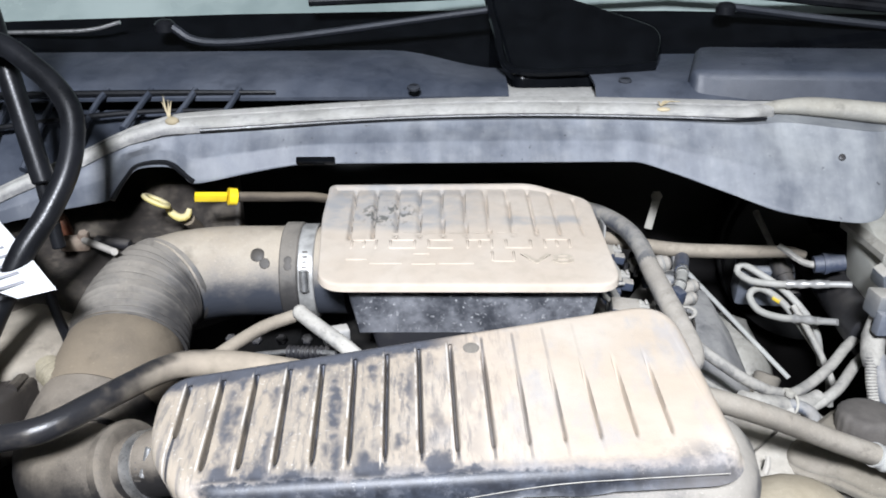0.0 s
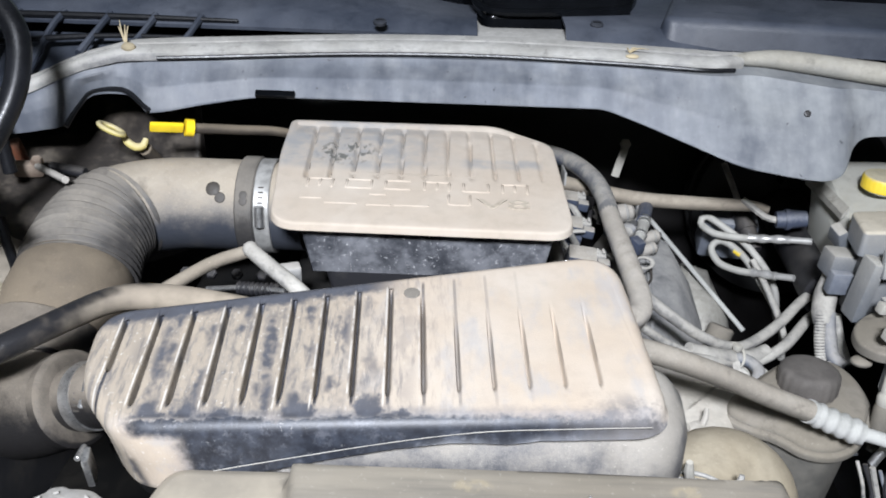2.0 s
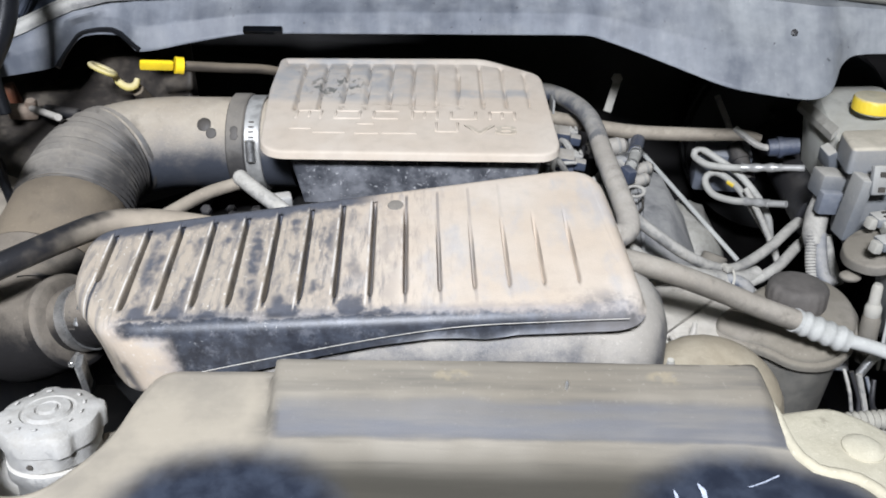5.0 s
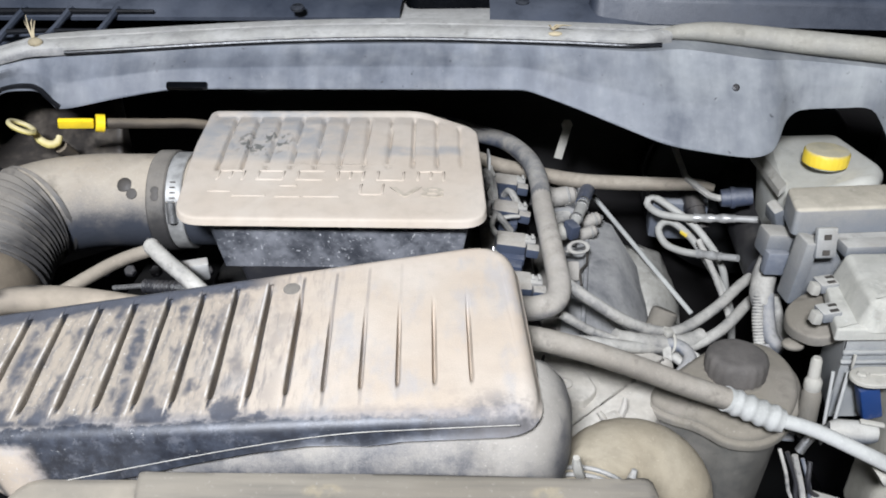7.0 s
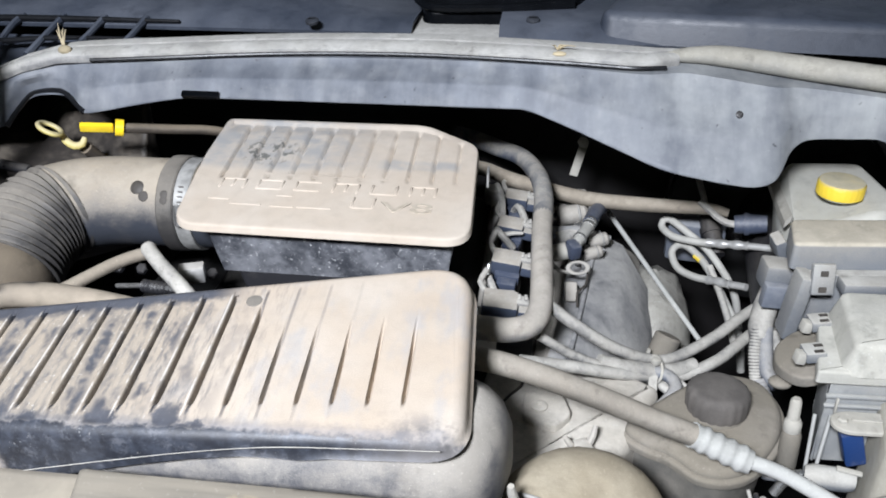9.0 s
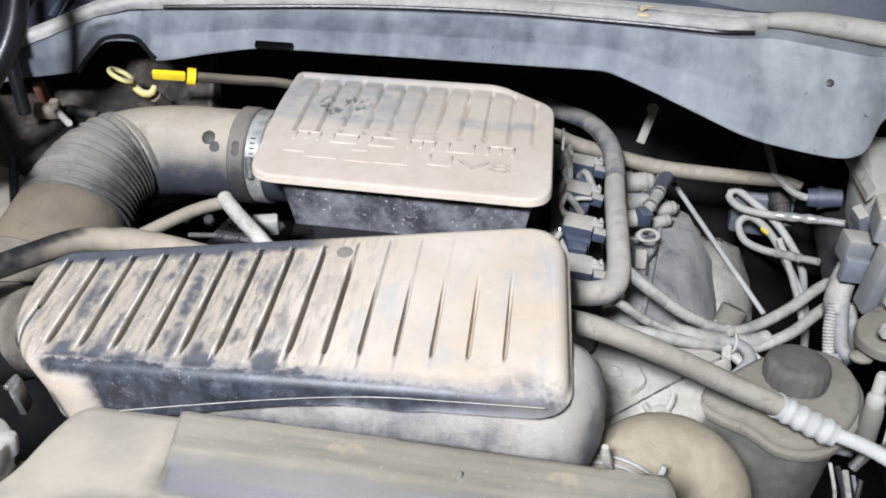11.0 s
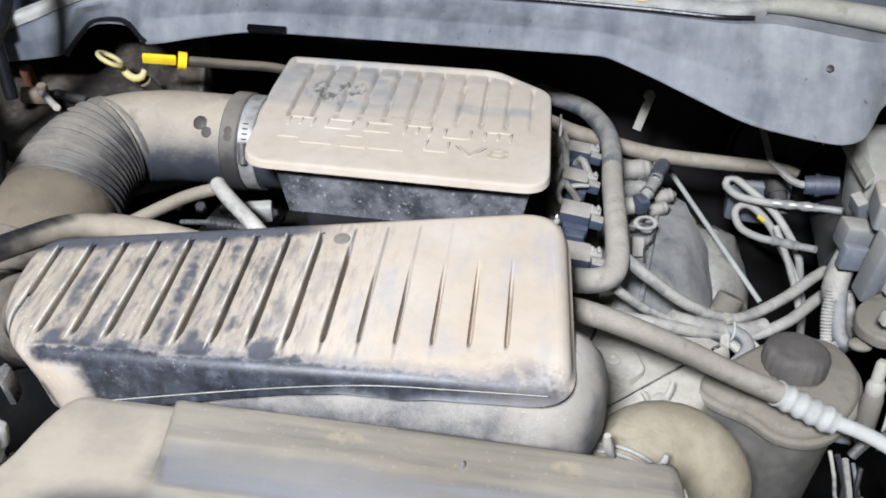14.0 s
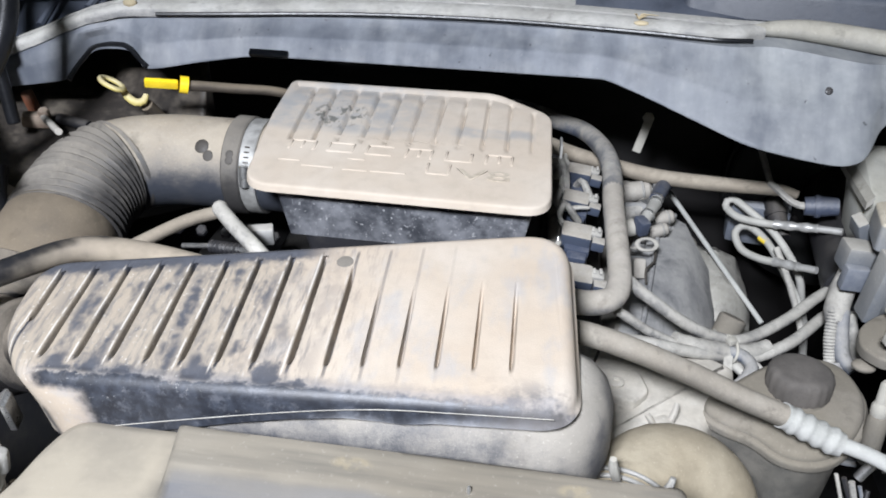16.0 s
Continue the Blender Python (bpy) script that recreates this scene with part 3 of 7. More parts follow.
def glass_material():
    n = Net("reflection_tinted_glass")
    # grey-green reflection put into the glass colour, unevenly
    film = n.ramp(n.noise(6, 4), 0.3, 0.7)
    return n.finish(n.mix(film, (0.20, 0.25, 0.24), (0.33, 0.39, 0.37)), n.ramp(film, 0, 1, 0.15, 0.35))


M_GLASS = glass_material()


# ---- building helpers ----
def base_of(bm):
    xs = [v.co for v in bm.verts]
    lo = [min(c[k] for c in xs) for k in range(3)]
    hi = [max(c[k] for c in xs) for k in range(3)]
    return Vector(((lo[0] + hi[0]) / 2, (lo[1] + hi[1]) / 2, lo[2]))


def mesh_of(name, bm, material, origin, sharp=38):
    bmesh.ops.recalc_face_normals(bm, faces=bm.faces)
    bm.transform(Matrix.Translation(-origin))
    me = bpy.data.meshes.new(name)
    bm.to_mesh(me)
    bm.free()
    me.materials.append(material)
    for p in me.polygons:
        p.use_smooth = True
    me.set_sharp_from_angle(angle=radians(sharp))
    return me


def thing(name, base, label, category, group="", kind=""):
    ob = new(name)
    ob.empty_display_size = 0.02
    ob.location = BAY @ Vector(base)
    ORIGIN[ob.name] = ob.location.copy()
    return tagged(ob, label, category, group, kind)


def part(name, bm, material, parent, label="", sharp=38):
    bm.transform(BAY)
    origin = ORIGIN[parent.name]
    ob = new(name, mesh_of(name, bm, material, origin, sharp))
    ob.parent = parent
    ORIGIN[ob.name] = origin
    return tagged(ob, label)


def solo(name, bm, material, label, category, group="", kind="", sharp=38):
    bm.transform(BAY)
    origin = base_of(bm)
    ob = new(name, mesh_of(name, bm, material, origin, sharp))
    ob.location = origin
    ORIGIN[ob.name] = origin
    return tagged(ob, label, category, group, kind)


def spline(points, step=0.006):
    """Points along a smooth curve through the given ones, about step apart, with the place (0..n-1) on the list."""
    p = [Vector(q) for q in points]
    p = [2 * p[0] - p[1], *p, 2 * p[-1] - p[-2]]
    out = []
    for i in range(1, len(p) - 2):
        a, b, c, d = p[i - 1 : i + 3]
        n = max(2, int((c - b).length / step))
        for k in range(n):
            t = k / n
            q = 0.5 * (2 * b + (c - a) * t + (2 * a - 5 * b + 4 * c - d) * t * t + (3 * b - a - 3 * c + d) * t**3)
            out.append((q, i - 1 + t))
    out.append((p[-2], len(p) - 3))
    return out


def tube(points, r, seg=14, step=0.006, ripple=None, cap=True, flat=1.0, bm=None):
    """A swept tube; r a number or one for each point; ripple = (pitch, depth) for corrugated hose; flat squashes it in z."""
    bm = bm or bmesh.new()
    if ripple:
        step = min(step, ripple[0] / 6)
    pts = spline(points, step)
    radii = r if isinstance(r, (list, tuple)) else [r] * len(points)
    side, run, rings = None, 0.0, []
    for k, (q, at) in enumerate(pts):
        ahead = (pts[min(k + 1, len(pts) - 1)][0] - pts[max(k - 1, 0)][0]).normalized()
        if side is None:
            side = ahead.orthogonal().normalized()
        side = (side - ahead * side.dot(ahead)).normalized()
        other = ahead.cross(side)
        i = min(int(at), len(radii) - 2)
        rad = radii[i] + (radii[i + 1] - radii[i]) * (at - i)
        if k:
            run += (q - pts[k - 1][0]).length
        if ripple:
            rad += ripple[1] * math.cos(2 * math.pi * run / ripple[0])
        ring = []
        for s in range(seg):
            a = 2 * math.pi * s / seg
            off = (side * math.cos(a) + other * math.sin(a)) * rad
            off.z *= flat
            ring.append(bm.verts.new(q + off))
        rings.append(ring)
    for a, b in zip(rings, rings[1:]):
        for s in range(seg):
            bm.faces.new((a[s], a[(s + 1) % seg], b[(s + 1) % seg], b[s]))
    if cap:
        bm.faces.new(rings[0][::-1])
        bm.faces.new(rings[-1])
    return bm


def lathe(profile, origin, axis=(0, 0, 1), seg=36, scallop=None, bm=None):
    """A turned shape: profile of (radius, height) along the axis; scallop(angle, height) scales the radius."""
    bm = bm or bmesh.new()
    turn = Vector(axis).normalized().to_track_quat("Z", "Y").to_matrix()
    rings = []
    for rad, h in profile:
        ring = []
        for s in range(seg):
            a = 2 * math.pi * s / seg
            k = rad * (scallop(a, h) if scallop else 1.0)
            ring.append(bm.verts.new(Vector(origin) + turn @ Vector((k * math.cos(a), k * math.sin(a), h))))
        rings.append(ring)
    for a, b in zip(rings, rings[1:]):
        for s in range(seg):
            bm.faces.new((a[s], a[(s + 1) % seg], b[(s + 1) % seg], b[s]))
    bm.faces.new(rings[0][::-1])
    bm.faces.new(rings[-1])
    return bm


def rod(a, b, r, seg=12, bevel=0.15, bm=None):
    """A straight round bar with softened ends."""
    a, b = Vector(a), Vector(b)
    length, e = (b - a).length, r * bevel
    return lathe([(r - e, 0), (r, e), (r, length - e), (r - e, length)], a, b - a, seg, bm=bm)


def block(centre, size, turn=(0, 0, 0), bevel=0.002, taper=1.0, bm=None, seg=2):
    """A bevelled box; taper narrows its top."""
    own = bmesh.new()
    bmesh.ops.create_cube(own, size=1.0)
    for v in own.verts:
        k = taper if v.co.z > 0 else 1.0
        v.co = Vector((v.co.x * size[0] * k, v.co.y * size[1] * k, v.co.z * size[2]))
    if bevel:
        bmesh.ops.bevel(own, geom=own.edges[:], offset=min(bevel, min(size) * 0.45), segments=seg, profile=0.6, affect="EDGES")
    own.transform(pose(*centre, *turn))
    if bm is None:
        return own
    me = bpy.data.meshes.new("joined")
    own.to_mesh(me)
    own.free()
    bm.from_mesh(me)
    bpy.data.meshes.remove(me)
    return bm


def ball(centre, size, bm=None, turn=(0, 0, 0)):
    own = bmesh.new()
    bmesh.ops.create_uvsphere(own, u_segments=20, v_segments=12, radius=1.0)
    own.transform(pose(*centre, *turn) @ Matrix.Diagonal((*size, 1)))
    if bm is None:
        return own
    me = bpy.data.meshes.new("joined")
    own.to_mesh(me)
    own.free()
    bm.from_mesh(me)
    bpy.data.meshes.remove(me)
    return bm


def ring_of(centre, axis, big, small, seg=28, bm=None, squash=1.0):
    """A torus, such as a loop handle or a clamp wire."""
    bm = bm or bmesh.new()
    turn = Vector(axis).normalized().to_track_quat("Z", "Y").to_matrix()
    rings = []
    for s in range(seg):
        a = 2 * math.pi * s / seg
        ring = []
        for k in range(10):
            b = 2 * math.pi * k / 10
            d = big + small * math.cos(b)
            ring.append(bm.verts.new(Vector(centre) + turn @ Vector((d * math.cos(a) * squash, d * math.sin(a), small * math.sin(b)))))
        rings.append(ring)
    for s in range(seg):
        a, b = rings[s], rings[(s + 1) % seg]
        for k in range(10):
            bm.faces.new((a[k], b[k], b[(k + 1) % 10], a[(k + 1) % 10]))
    return bm


def rounded(corners, radius, n=6):
    """A closed outline with its corners rounded; radius a number or one for each corner."""
    out, c = [], [Vector((x, y)) for x, y in corners]
    for i, p in enumerate(c):
        r = radius[i] if isinstance(radius, (list, tuple)) else radius
        a, b = c[i - 1] - p, c[(i + 1) % len(c)] - p
        s = p + a.normalized() * min(r, a.length * 0.49)
        e = p + b.normalized() * min(r, b.length * 0.49)
        for k in range(n + 1):
            t = k / n
            out.append(s * (1 - t) ** 2 + 2 * p * t * (1 - t) + e * t * t)
    return out


def even(outline, count):
    """The closed outline as count points at equal steps."""
    lengths = [0.0]
    closed = [*outline, outline[0]]
    for a, b in zip(closed, closed[1:]):
        lengths.append(lengths[-1] + (b - a).length)
    out, i = [], 0
    for k in range(count):
        d = lengths[-1] * k / count
        while lengths[i + 1] < d:
            i += 1
        f = (d - lengths[i]) / max(1e-9, lengths[i + 1] - lengths[i])
        out.append(closed[i].lerp(closed[i + 1], f))
    return out


def inset(outline, d):
    """The outline moved inwards by d (outwards: minus); it runs either way round."""
    area = sum(a.x * b.y - b.x * a.y for a, b in zip(outline, [*outline[1:], outline[0]]))
    sign = 1 if area > 0 else -1
    out = []
    for i, p in enumerate(outline):
        e = outline[(i + 1) % len(outline)] - outline[i - 1]
        nrm = Vector((-e.y, e.x)).normalized() * sign
        out.append(p + nrm * d)
    return out


def slab(outline, top, bottom, edge=0.003, flare=0.0, bm=None, turn=None, floor=True):
    """A plate with a rounded upper edge. top and bottom: heights or functions of x, y; flare widens its foot."""
    bm = bm or bmesh.new()
    zt = top if callable(top) else (lambda x, y: top)
    zb = bottom if callable(bottom) else (lambda x, y: bottom)
    levels = []
    foot = inset(outline, -flare)
    levels.append([(p.x, p.y, zb(p.x, p.y)) for p in foot])
    for k in range(4):
        a = math.pi / 2 * k / 3
        ring = inset(outline, edge * (1 - math.cos(a)))
        levels.append([(p.x, p.y, zt(p.x, p.y) - edge * (1 - math.sin(a))) for p in ring])
    rings = [[bm.verts.new(turn @ Vector(q) if turn else q) for q in ring] for ring in levels]
    n = len(outline)
    for a, b in zip(rings, rings[1:]):
        for s in range(n):
            bm.faces.new((a[s], a[(s + 1) % n], b[(s + 1) % n], b[s]))
    bm.faces.new(rings[-1])
    if floor:
        bm.faces.new(rings[0][::-1])
    return bm


def sheet(rows, thick=0.002, bm=None):
    """A pressed sheet through rows of points, with thickness downwards."""
    bm = bm or bmesh.new()
    up = [[bm.verts.new(q) for q in row] for row in rows]
    lo = [[bm.verts.new(Vector(q) - Vector((0, 0, thick))) for q in row] for row in rows]
    for grid in (up, lo):
        for a, b in zip(grid, grid[1:]):
            for i in range(len(a) - 1):
                bm.faces.new((a[i], a[i + 1], b[i + 1], b[i]))
    m = len(rows) - 1
    for i in range(len(rows[0]) - 1):
        bm.faces.new((up[0][i], lo[0][i], lo[0][i + 1], up[0][i + 1]))
        bm.faces.new((up[m][i], up[m][i + 1], lo[m][i + 1], lo[m][i]))
    for j in range(m):
        bm.faces.new((up[j][0], up[j + 1][0], lo[j + 1][0], lo[j][0]))
        bm.faces.new((up[j][-1], lo[j][-1], lo[j + 1][-1], up[j + 1][-1]))
    return bm


def lerp(table, x):
    """Linear interpolation in a table of (x, value)."""
    if x <= table[0][0]:
        return table[0][1]
    for (a, u), (b, v) in zip(table, table[1:]):
        if x <= b:
            return u + (v - u) * (x - a) / (b - a)
    return table[-1][1]


def smooth(x, a, b):
    t = max(0.0, min(1.0, (x - a) / (b - a)))
    return t * t * (3 - 2 * t)


def lettering(text, place, turn, size, stretch, material, parent):
    """Raised letters in the built-in font, as a mesh under its thing."""
    curve = bpy.data.curves.new("raised_lettering", "FONT")
    curve.body, curve.size, curve.extrude, curve.bevel_depth, curve.align_x = text, size, 0.0010, 0.0003, "CENTER"
    made = new("raised_lettering", curve)
    bpy.context.view_layer.update()
    me = bpy.data.meshes.new_from_object(made)
    bpy.data.objects.remove(made)
    ob = new("raised_lettering", me)
    me.materials.clear()
    me.materials.append(material)
    ob.parent = parent
    ob.matrix_basis = Matrix.Translation(BAY @ Vector(place) - ORIGIN[parent.name]) @ pose(0, 0, 0, *turn) @ Matrix.Diagonal((*stretch, 1, 1))
    return ob


# ---- the setting: garage, ground, body shell ----
def room_panel(name, centre, size, material, label):
    me = bpy.data.meshes.new(name)
    bm = block((0, 0, 0), size, bevel=0.0)
    bm.to_mesh(me)
    bm.free()
    me.materials.append(material)
    ob = new(name, me)
    ob.location = centre
    return tagged(ob, label, "wall" if "wall" in name else name, kind="structure")


room_panel("ground", (0, 1.0, -0.05), (9, 11, 0.1), M_CONCRETE, "bare grey concrete garage floor")
room_panel("wall_north", (0, 6.5, 1.5), (9, 0.1, 3.2), M_WALL, "pale plastered garage wall")
room_panel("wall_south", (0, -4.5, 1.5), (9, 0.1, 3.2), M_WALL, "pale plastered garage wall")
room_panel("wall_east", (4.5, 1.0, 1.5), (0.1, 11, 3.2), M_WALL, "pale plastered garage wall")
room_panel("wall_west", (-4.5, 1.0, 1.5), (0.1, 11, 3.2), M_WALL, "pale plastered garage wall")
room_panel("ceiling", (0, 1.0, 3.1), (9, 11, 0.1), M_WALL, "pale plastered garage ceiling")

def face_z(y):
    """Height of the sloping cowl face at y."""
    return 1.113 + (y - 0.72) * 0.80


SEAL = [(-0.42, 0.670), (-0.36, 0.688), (-0.304, 0.702), (-0.288, 0.711), (-0.269, 0.718), (-0.252, 0.727), (-0.235, 0.735), (-0.169, 0.749), (-0.045, 0.772), (0.074, 0.776), (0.188, 0.764), (0.26, 0.752), (0.30, 0.758), (0.37, 0.735), (0.46, 0.715), (0.60, 0.68)]
EDGE = [(-0.42, 0.664), (-0.36, 0.676), (-0.33, 0.683), (-0.306, 0.687), (-0.284, 0.692), (-0.276, 0.704), (-0.268, 0.7155), (-0.242, 0.7175), (-0.228, 0.712), (-0.215, 0.704), (-0.17, 0.712), (-0.13, 0.7185), (-0.10, 0.7195), (0.03, 0.7198), (0.13, 0.7199), (0.158, 0.7199), (0.168, 0.7194), (0.176, 0.7174), (0.19, 0.7128), (0.21, 0.7058), (0.25, 0.6908), (0.28, 0.6802), (0.313, 0.6745), (0.340, 0.6715), (0.353, 0.6722), (0.3634, 0.6763), (0.3703, 0.6851), (0.3762, 0.6962), (0.3867, 0.7045), (0.4005, 0.7066), (0.420, 0.7072), (0.4431, 0.7075), (0.4510, 0.7020), (0.4540, 0.6885), (0.4575, 0.6773), (0.4667, 0.6722), (0.49, 0.670), (0.55, 0.665)]
SEAL_Z = [(-0.42, 1.08), (-0.36, 1.105), (-0.304, 1.126), (-0.288, 1.133), (-0.269, 1.140), (-0.24, 1.1455), (0.074, 1.149), (0.30, 1.150), (0.60, 1.135)]


EDGE = [(q.x, q.y) for q, _ in spline([(x, y, 0) for x, y in EDGE], 0.003)]
SEAL = [(q.x, q.y) for q, _ in spline([(x, y, 0) for x, y in SEAL], 0.006)]


def cowl_panel():
    rows = []
    n = 360
    for k in range(n + 1):
        x = -0.42 + 0.97 * k / n
        yb, ys = lerp(EDGE, x), lerp(SEAL, x) - 0.006
        zb, zs = face_z(yb), lerp(SEAL_Z, x) - 0.006
        ledge = min(0.018, max(0.004, (ys - yb) * 0.30))
        row = []
        for t in (0.0, 0.04, 0.2, 0.36, 0.40, 0.44, 0.7, 1.0):
            y = yb + (ys - ledge - yb) * t
            z = zb + (zs - 0.007 - zb) * t + 0.0052 * min(t / 0.40, (1 - t) / 0.60)
            row.append((x, y, z))
        row += [(x, ys - ledge + 0.003, zs - 0.003), (x, ys + 0.012, zs - 0.001)]
        rows.append(row)
    return solo("cowl_panel", sheet(rows, 0.0012), M_PANEL, "dust-filmed blue-grey plastic cowl panel with cut-outs", "cowl panel", kind="structure")


cowl_panel()

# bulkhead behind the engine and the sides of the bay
solo("firewall", block((0.05, 0.985, 0.652), (1.30, 0.02, 0.914), bevel=0.004), M_FIREWALL, "steel bulkhead behind the engine, near black for the shade", "firewall", kind="structure")
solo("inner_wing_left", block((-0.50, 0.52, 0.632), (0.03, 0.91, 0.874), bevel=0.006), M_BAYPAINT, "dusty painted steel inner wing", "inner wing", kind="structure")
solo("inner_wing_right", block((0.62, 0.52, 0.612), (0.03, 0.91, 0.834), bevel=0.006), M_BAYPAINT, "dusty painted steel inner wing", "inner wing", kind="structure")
solo("bay_floor", block((0.05, 0.5, 0.50), (1.2, 1.0, 0.02), bevel=0.003), M_DEEP, "undertray below the engine, near black for the shade", "undertray", kind="structure")


solo("front_panel", block((0.06, 0.075, 0.555), (1.15, 0.02, 0.72), bevel=0.006), M_BAYPAINT, "dark painted steel front panel", "front panel", kind="structure")


def cowl_top():
    """The plastic cowl between seal and windscreen: open grille on one side, closed panel and motor cover on the other."""
    t = thing("windscreen_cowl", (0.0, 0.80, 1.13), "blue-black plastic windscreen cowl with open grille bars", "cowl", kind="structure")
    rows = []
    for k in range(41):
        x = -0.62 + 0.68 * k / 40
        fall = smooth(x, -0.06, 0.06)
        rows.append([(x, 0.80, 1.152), (x, 0.812, 1.162 - 0.004 * fall), (x, 0.84, 1.169 - 0.010 * fall), (x, 0.87, 1.176 - 0.017 * fall), (x, 0.905, 1.178 - 0.020 * fall), (x, 0.910, 1.170 - 0.020 * fall)])
    part("upper_panel", sheet(rows, 0.003), M_COWLTOP, t)
    # grille: dark well with bars
    part("grille_well", sheet([[(x, 0.752 - 0.3 * max(0, -0.26 - x), 1.122 - 0.35 * max(0, -0.27 - x)), (x, 0.775, 1.128), (x, 0.803, 1.140)] for x in (-0.62, -0.5, -0.4, -0.33, -0.27, -0.2, -0.12)], 0.003), M_COWLTOP, t)
    for k in range(8):
        x = -0.195 - 0.042 * k
        part("grille_bar", tube([(x, 0.806, 1.158), (x - 0.004, 0.782, 1.149), (x - 0.010, 0.752 - 0.3 * max(0, -0.27 - x), 1.138 - 0.35 * max(0, -0.27 - x))], [0.0034, 0.0026, 0.0034], 8, flat=1.2), M_COWLTOP, t)
    # black tubes standing in for the dark slits across the grille
    part("grille_slit_shade", tube([(-0.16, 0.800, 1.157), (-0.30, 0.800, 1.157), (-0.60, 0.790, 1.156)], [0.0016, 0.0030, 0.0030], 8), M_BLACK, t)
    part("grille_slit_shade", tube([(-0.20, 0.774, 1.147), (-0.30, 0.772, 1.144), (-0.45, 0.755, 1.130), (-0.60, 0.74, 1.11)], [0.0014, 0.0028, 0.0028, 0.0028], 8), M_BLACK, t)
    # closed panel on the other side
    rows = []
    for k in range(25):
        x = 0.14 + 0.62 * k / 24
        d = -0.06 * smooth(x, 0.42, 0.75)
        rows.append([(x, 0.785 + d, 1.150), (x, 0.80 + d, 1.163), (x, 0.84 + d, 1.166), (x, 0.905 + d, 1.172), (x, 0.912 + d, 1.160)])
    part("side_panel", sheet(rows, 0.003), M_COWLTOP, t)
    raised = rounded([(0.225, 0.795), (0.70, 0.745), (0.74, 0.86), (0.26, 0.903)], 0.015)
    part("raised_cover", slab(raised, lambda x, y: 1.176 + 0.05 * (y - 0.8), 1.15, 0.008, 0.004), M_COWLTOP, t)
    part("centre_tray", block((0.10, 0.822, 1.146), (0.20, 0.085, 0.01), (3, 0, 0)), M_SEAL, t, "pale dusty ledge under the linkage cover")
    for x, y, z in ((-0.029, 0.780, 1.166), (0.169, 0.794, 1.168)):
        screw = part("screw", lathe([(0.005, 0), (0.0062, 0.001), (0.0060, 0.003), (0.004, 0.0042)], (x, y + 0.012, z - 0.0055), (0, -0.3, 1), seg=14), M_GRILLE, t)
        part("screw_slot", block((x, y + 0.0108, z - 0.0014), (0.007, 0.0012, 0.0008), (17, 0, 0), bevel=0.0), M_BLACK, screw)
    return t


cowl_top()


def windscreen():
    t = thing("windscreen", (0, 1.03, 1.15), "dark windscreen glass above a black sheet for the shadow gap", "windscreen", kind="structure")
    rows = [[(x, 0.955 + 0.10 * (x / 0.6) ** 2 * -1 + 0.55 * u, 1.155 + 0.36 * u) for u in (0, 0.35, 0.7, 1.0, 1.5)] for x in (-0.75, -0.5, -0.25, 0.0, 0.25, 0.5, 0.75)]
    part("glass", sheet(rows, 0.004), M_GLASS, t)
    # black sheet added for the shadow gap between cowl and glass
    rows = [[(x, 0.948 + 0.10 * (x / 0.6) ** 2 * -1 + 0.55 * u, 1.153 + 0.36 * u) for u in (0, 0.06, 0.14)] for x in (-0.75, -0.5, -0.25, 0.0, 0.25, 0.5, 0.75)]
    part("gap_shade_sheet", sheet(rows, 0.003), M_GLOSS, t)
    part("bright_strip", tube([(-0.60, 0.93, 1.190), (-0.485, 0.93, 1.195), (-0.39, 0.93, 1.197), (-0.35, 0.932, 1.205)], 0.0022, 8), M_STEEL, t, "thin bright strip")
    return t


windscreen()


def wiper(name, pivot, knee, tip, blade_a, blade_b):
    t = thing(name, pivot, "black wiper arm with grey-lit ridge lying on the cowl", "wiper", group="wipers")
    part("arm", tube([pivot, knee, tip], [0.006, 0.006, 0.005], 8, flat=0.7), M_GRILLE, t)
    part("pivot_cap", lathe([(0.010, 0), (0.011, 0.008), (0.007, 0.012), (0.002, 0.013)], (pivot[0], pivot[1], pivot[2] - 0.008), seg=18), M_BLACK, t)
    blade = part("blade", tube([blade_a, [(a + b) / 2 for a, b in zip(blade_a, blade_b)], blade_b], 0.0055, 8), M_BLACK, t)
    mid = [(a + b) / 2 + c for a, b, c in zip(blade_a, blade_b, (0, 0, 0.008))]
    part("yoke", tube([[a * 0.75 + b * 0.25 for a, b in zip(blade_a, blade_b)], mid, [a * 0.25 + b * 0.75 for a, b in zip(blade_a, blade_b)]], 0.004, 8), M_BLACK, blade)
    return t


wiper("wiper", (-0.300, 0.925, 1.204), (-0.231, 0.925, 1.184), (0.05, 0.925, 1.216), (-0.15, 0.96, 1.222), (0.25, 0.965, 1.236))
wiper("wiper", (0.30, 0.945, 1.215), (0.42, 0.94, 1.20), (0.62, 0.92, 1.18), (0.24, 0.965, 1.236), (0.60, 0.92, 1.20))


def wiper_motor_cover():
    """The glossy black moulding in the middle of the cowl."""
    t = thing("wiper_linkage_cover", (0.14, 0.89, 1.14), "glossy black moulded wiper linkage cover", "cover")
    outline = rounded([(0.066, 0.835), (0.205, 0.842), (0.225, 0.90), (0.10, 0.965), (0.045, 0.955)], [0.012, 0.02, 0.02, 0.02, 0.02])
    part("shell", slab(outline, lambda x, y: 1.165 + 0.55 * (y - 0.835), 1.135, 0.006, 0.002), M_GLOSS, t)
    part("rim", tube([(0.043, 0.95, 1.232), (0.052, 0.89, 1.198), (0.064, 0.838, 1.170), (0.13, 0.833, 1.168), (0.205, 0.842, 1.172)], 0.004, 8), M_GLOSS, t)
    return t


wiper_motor_cover()


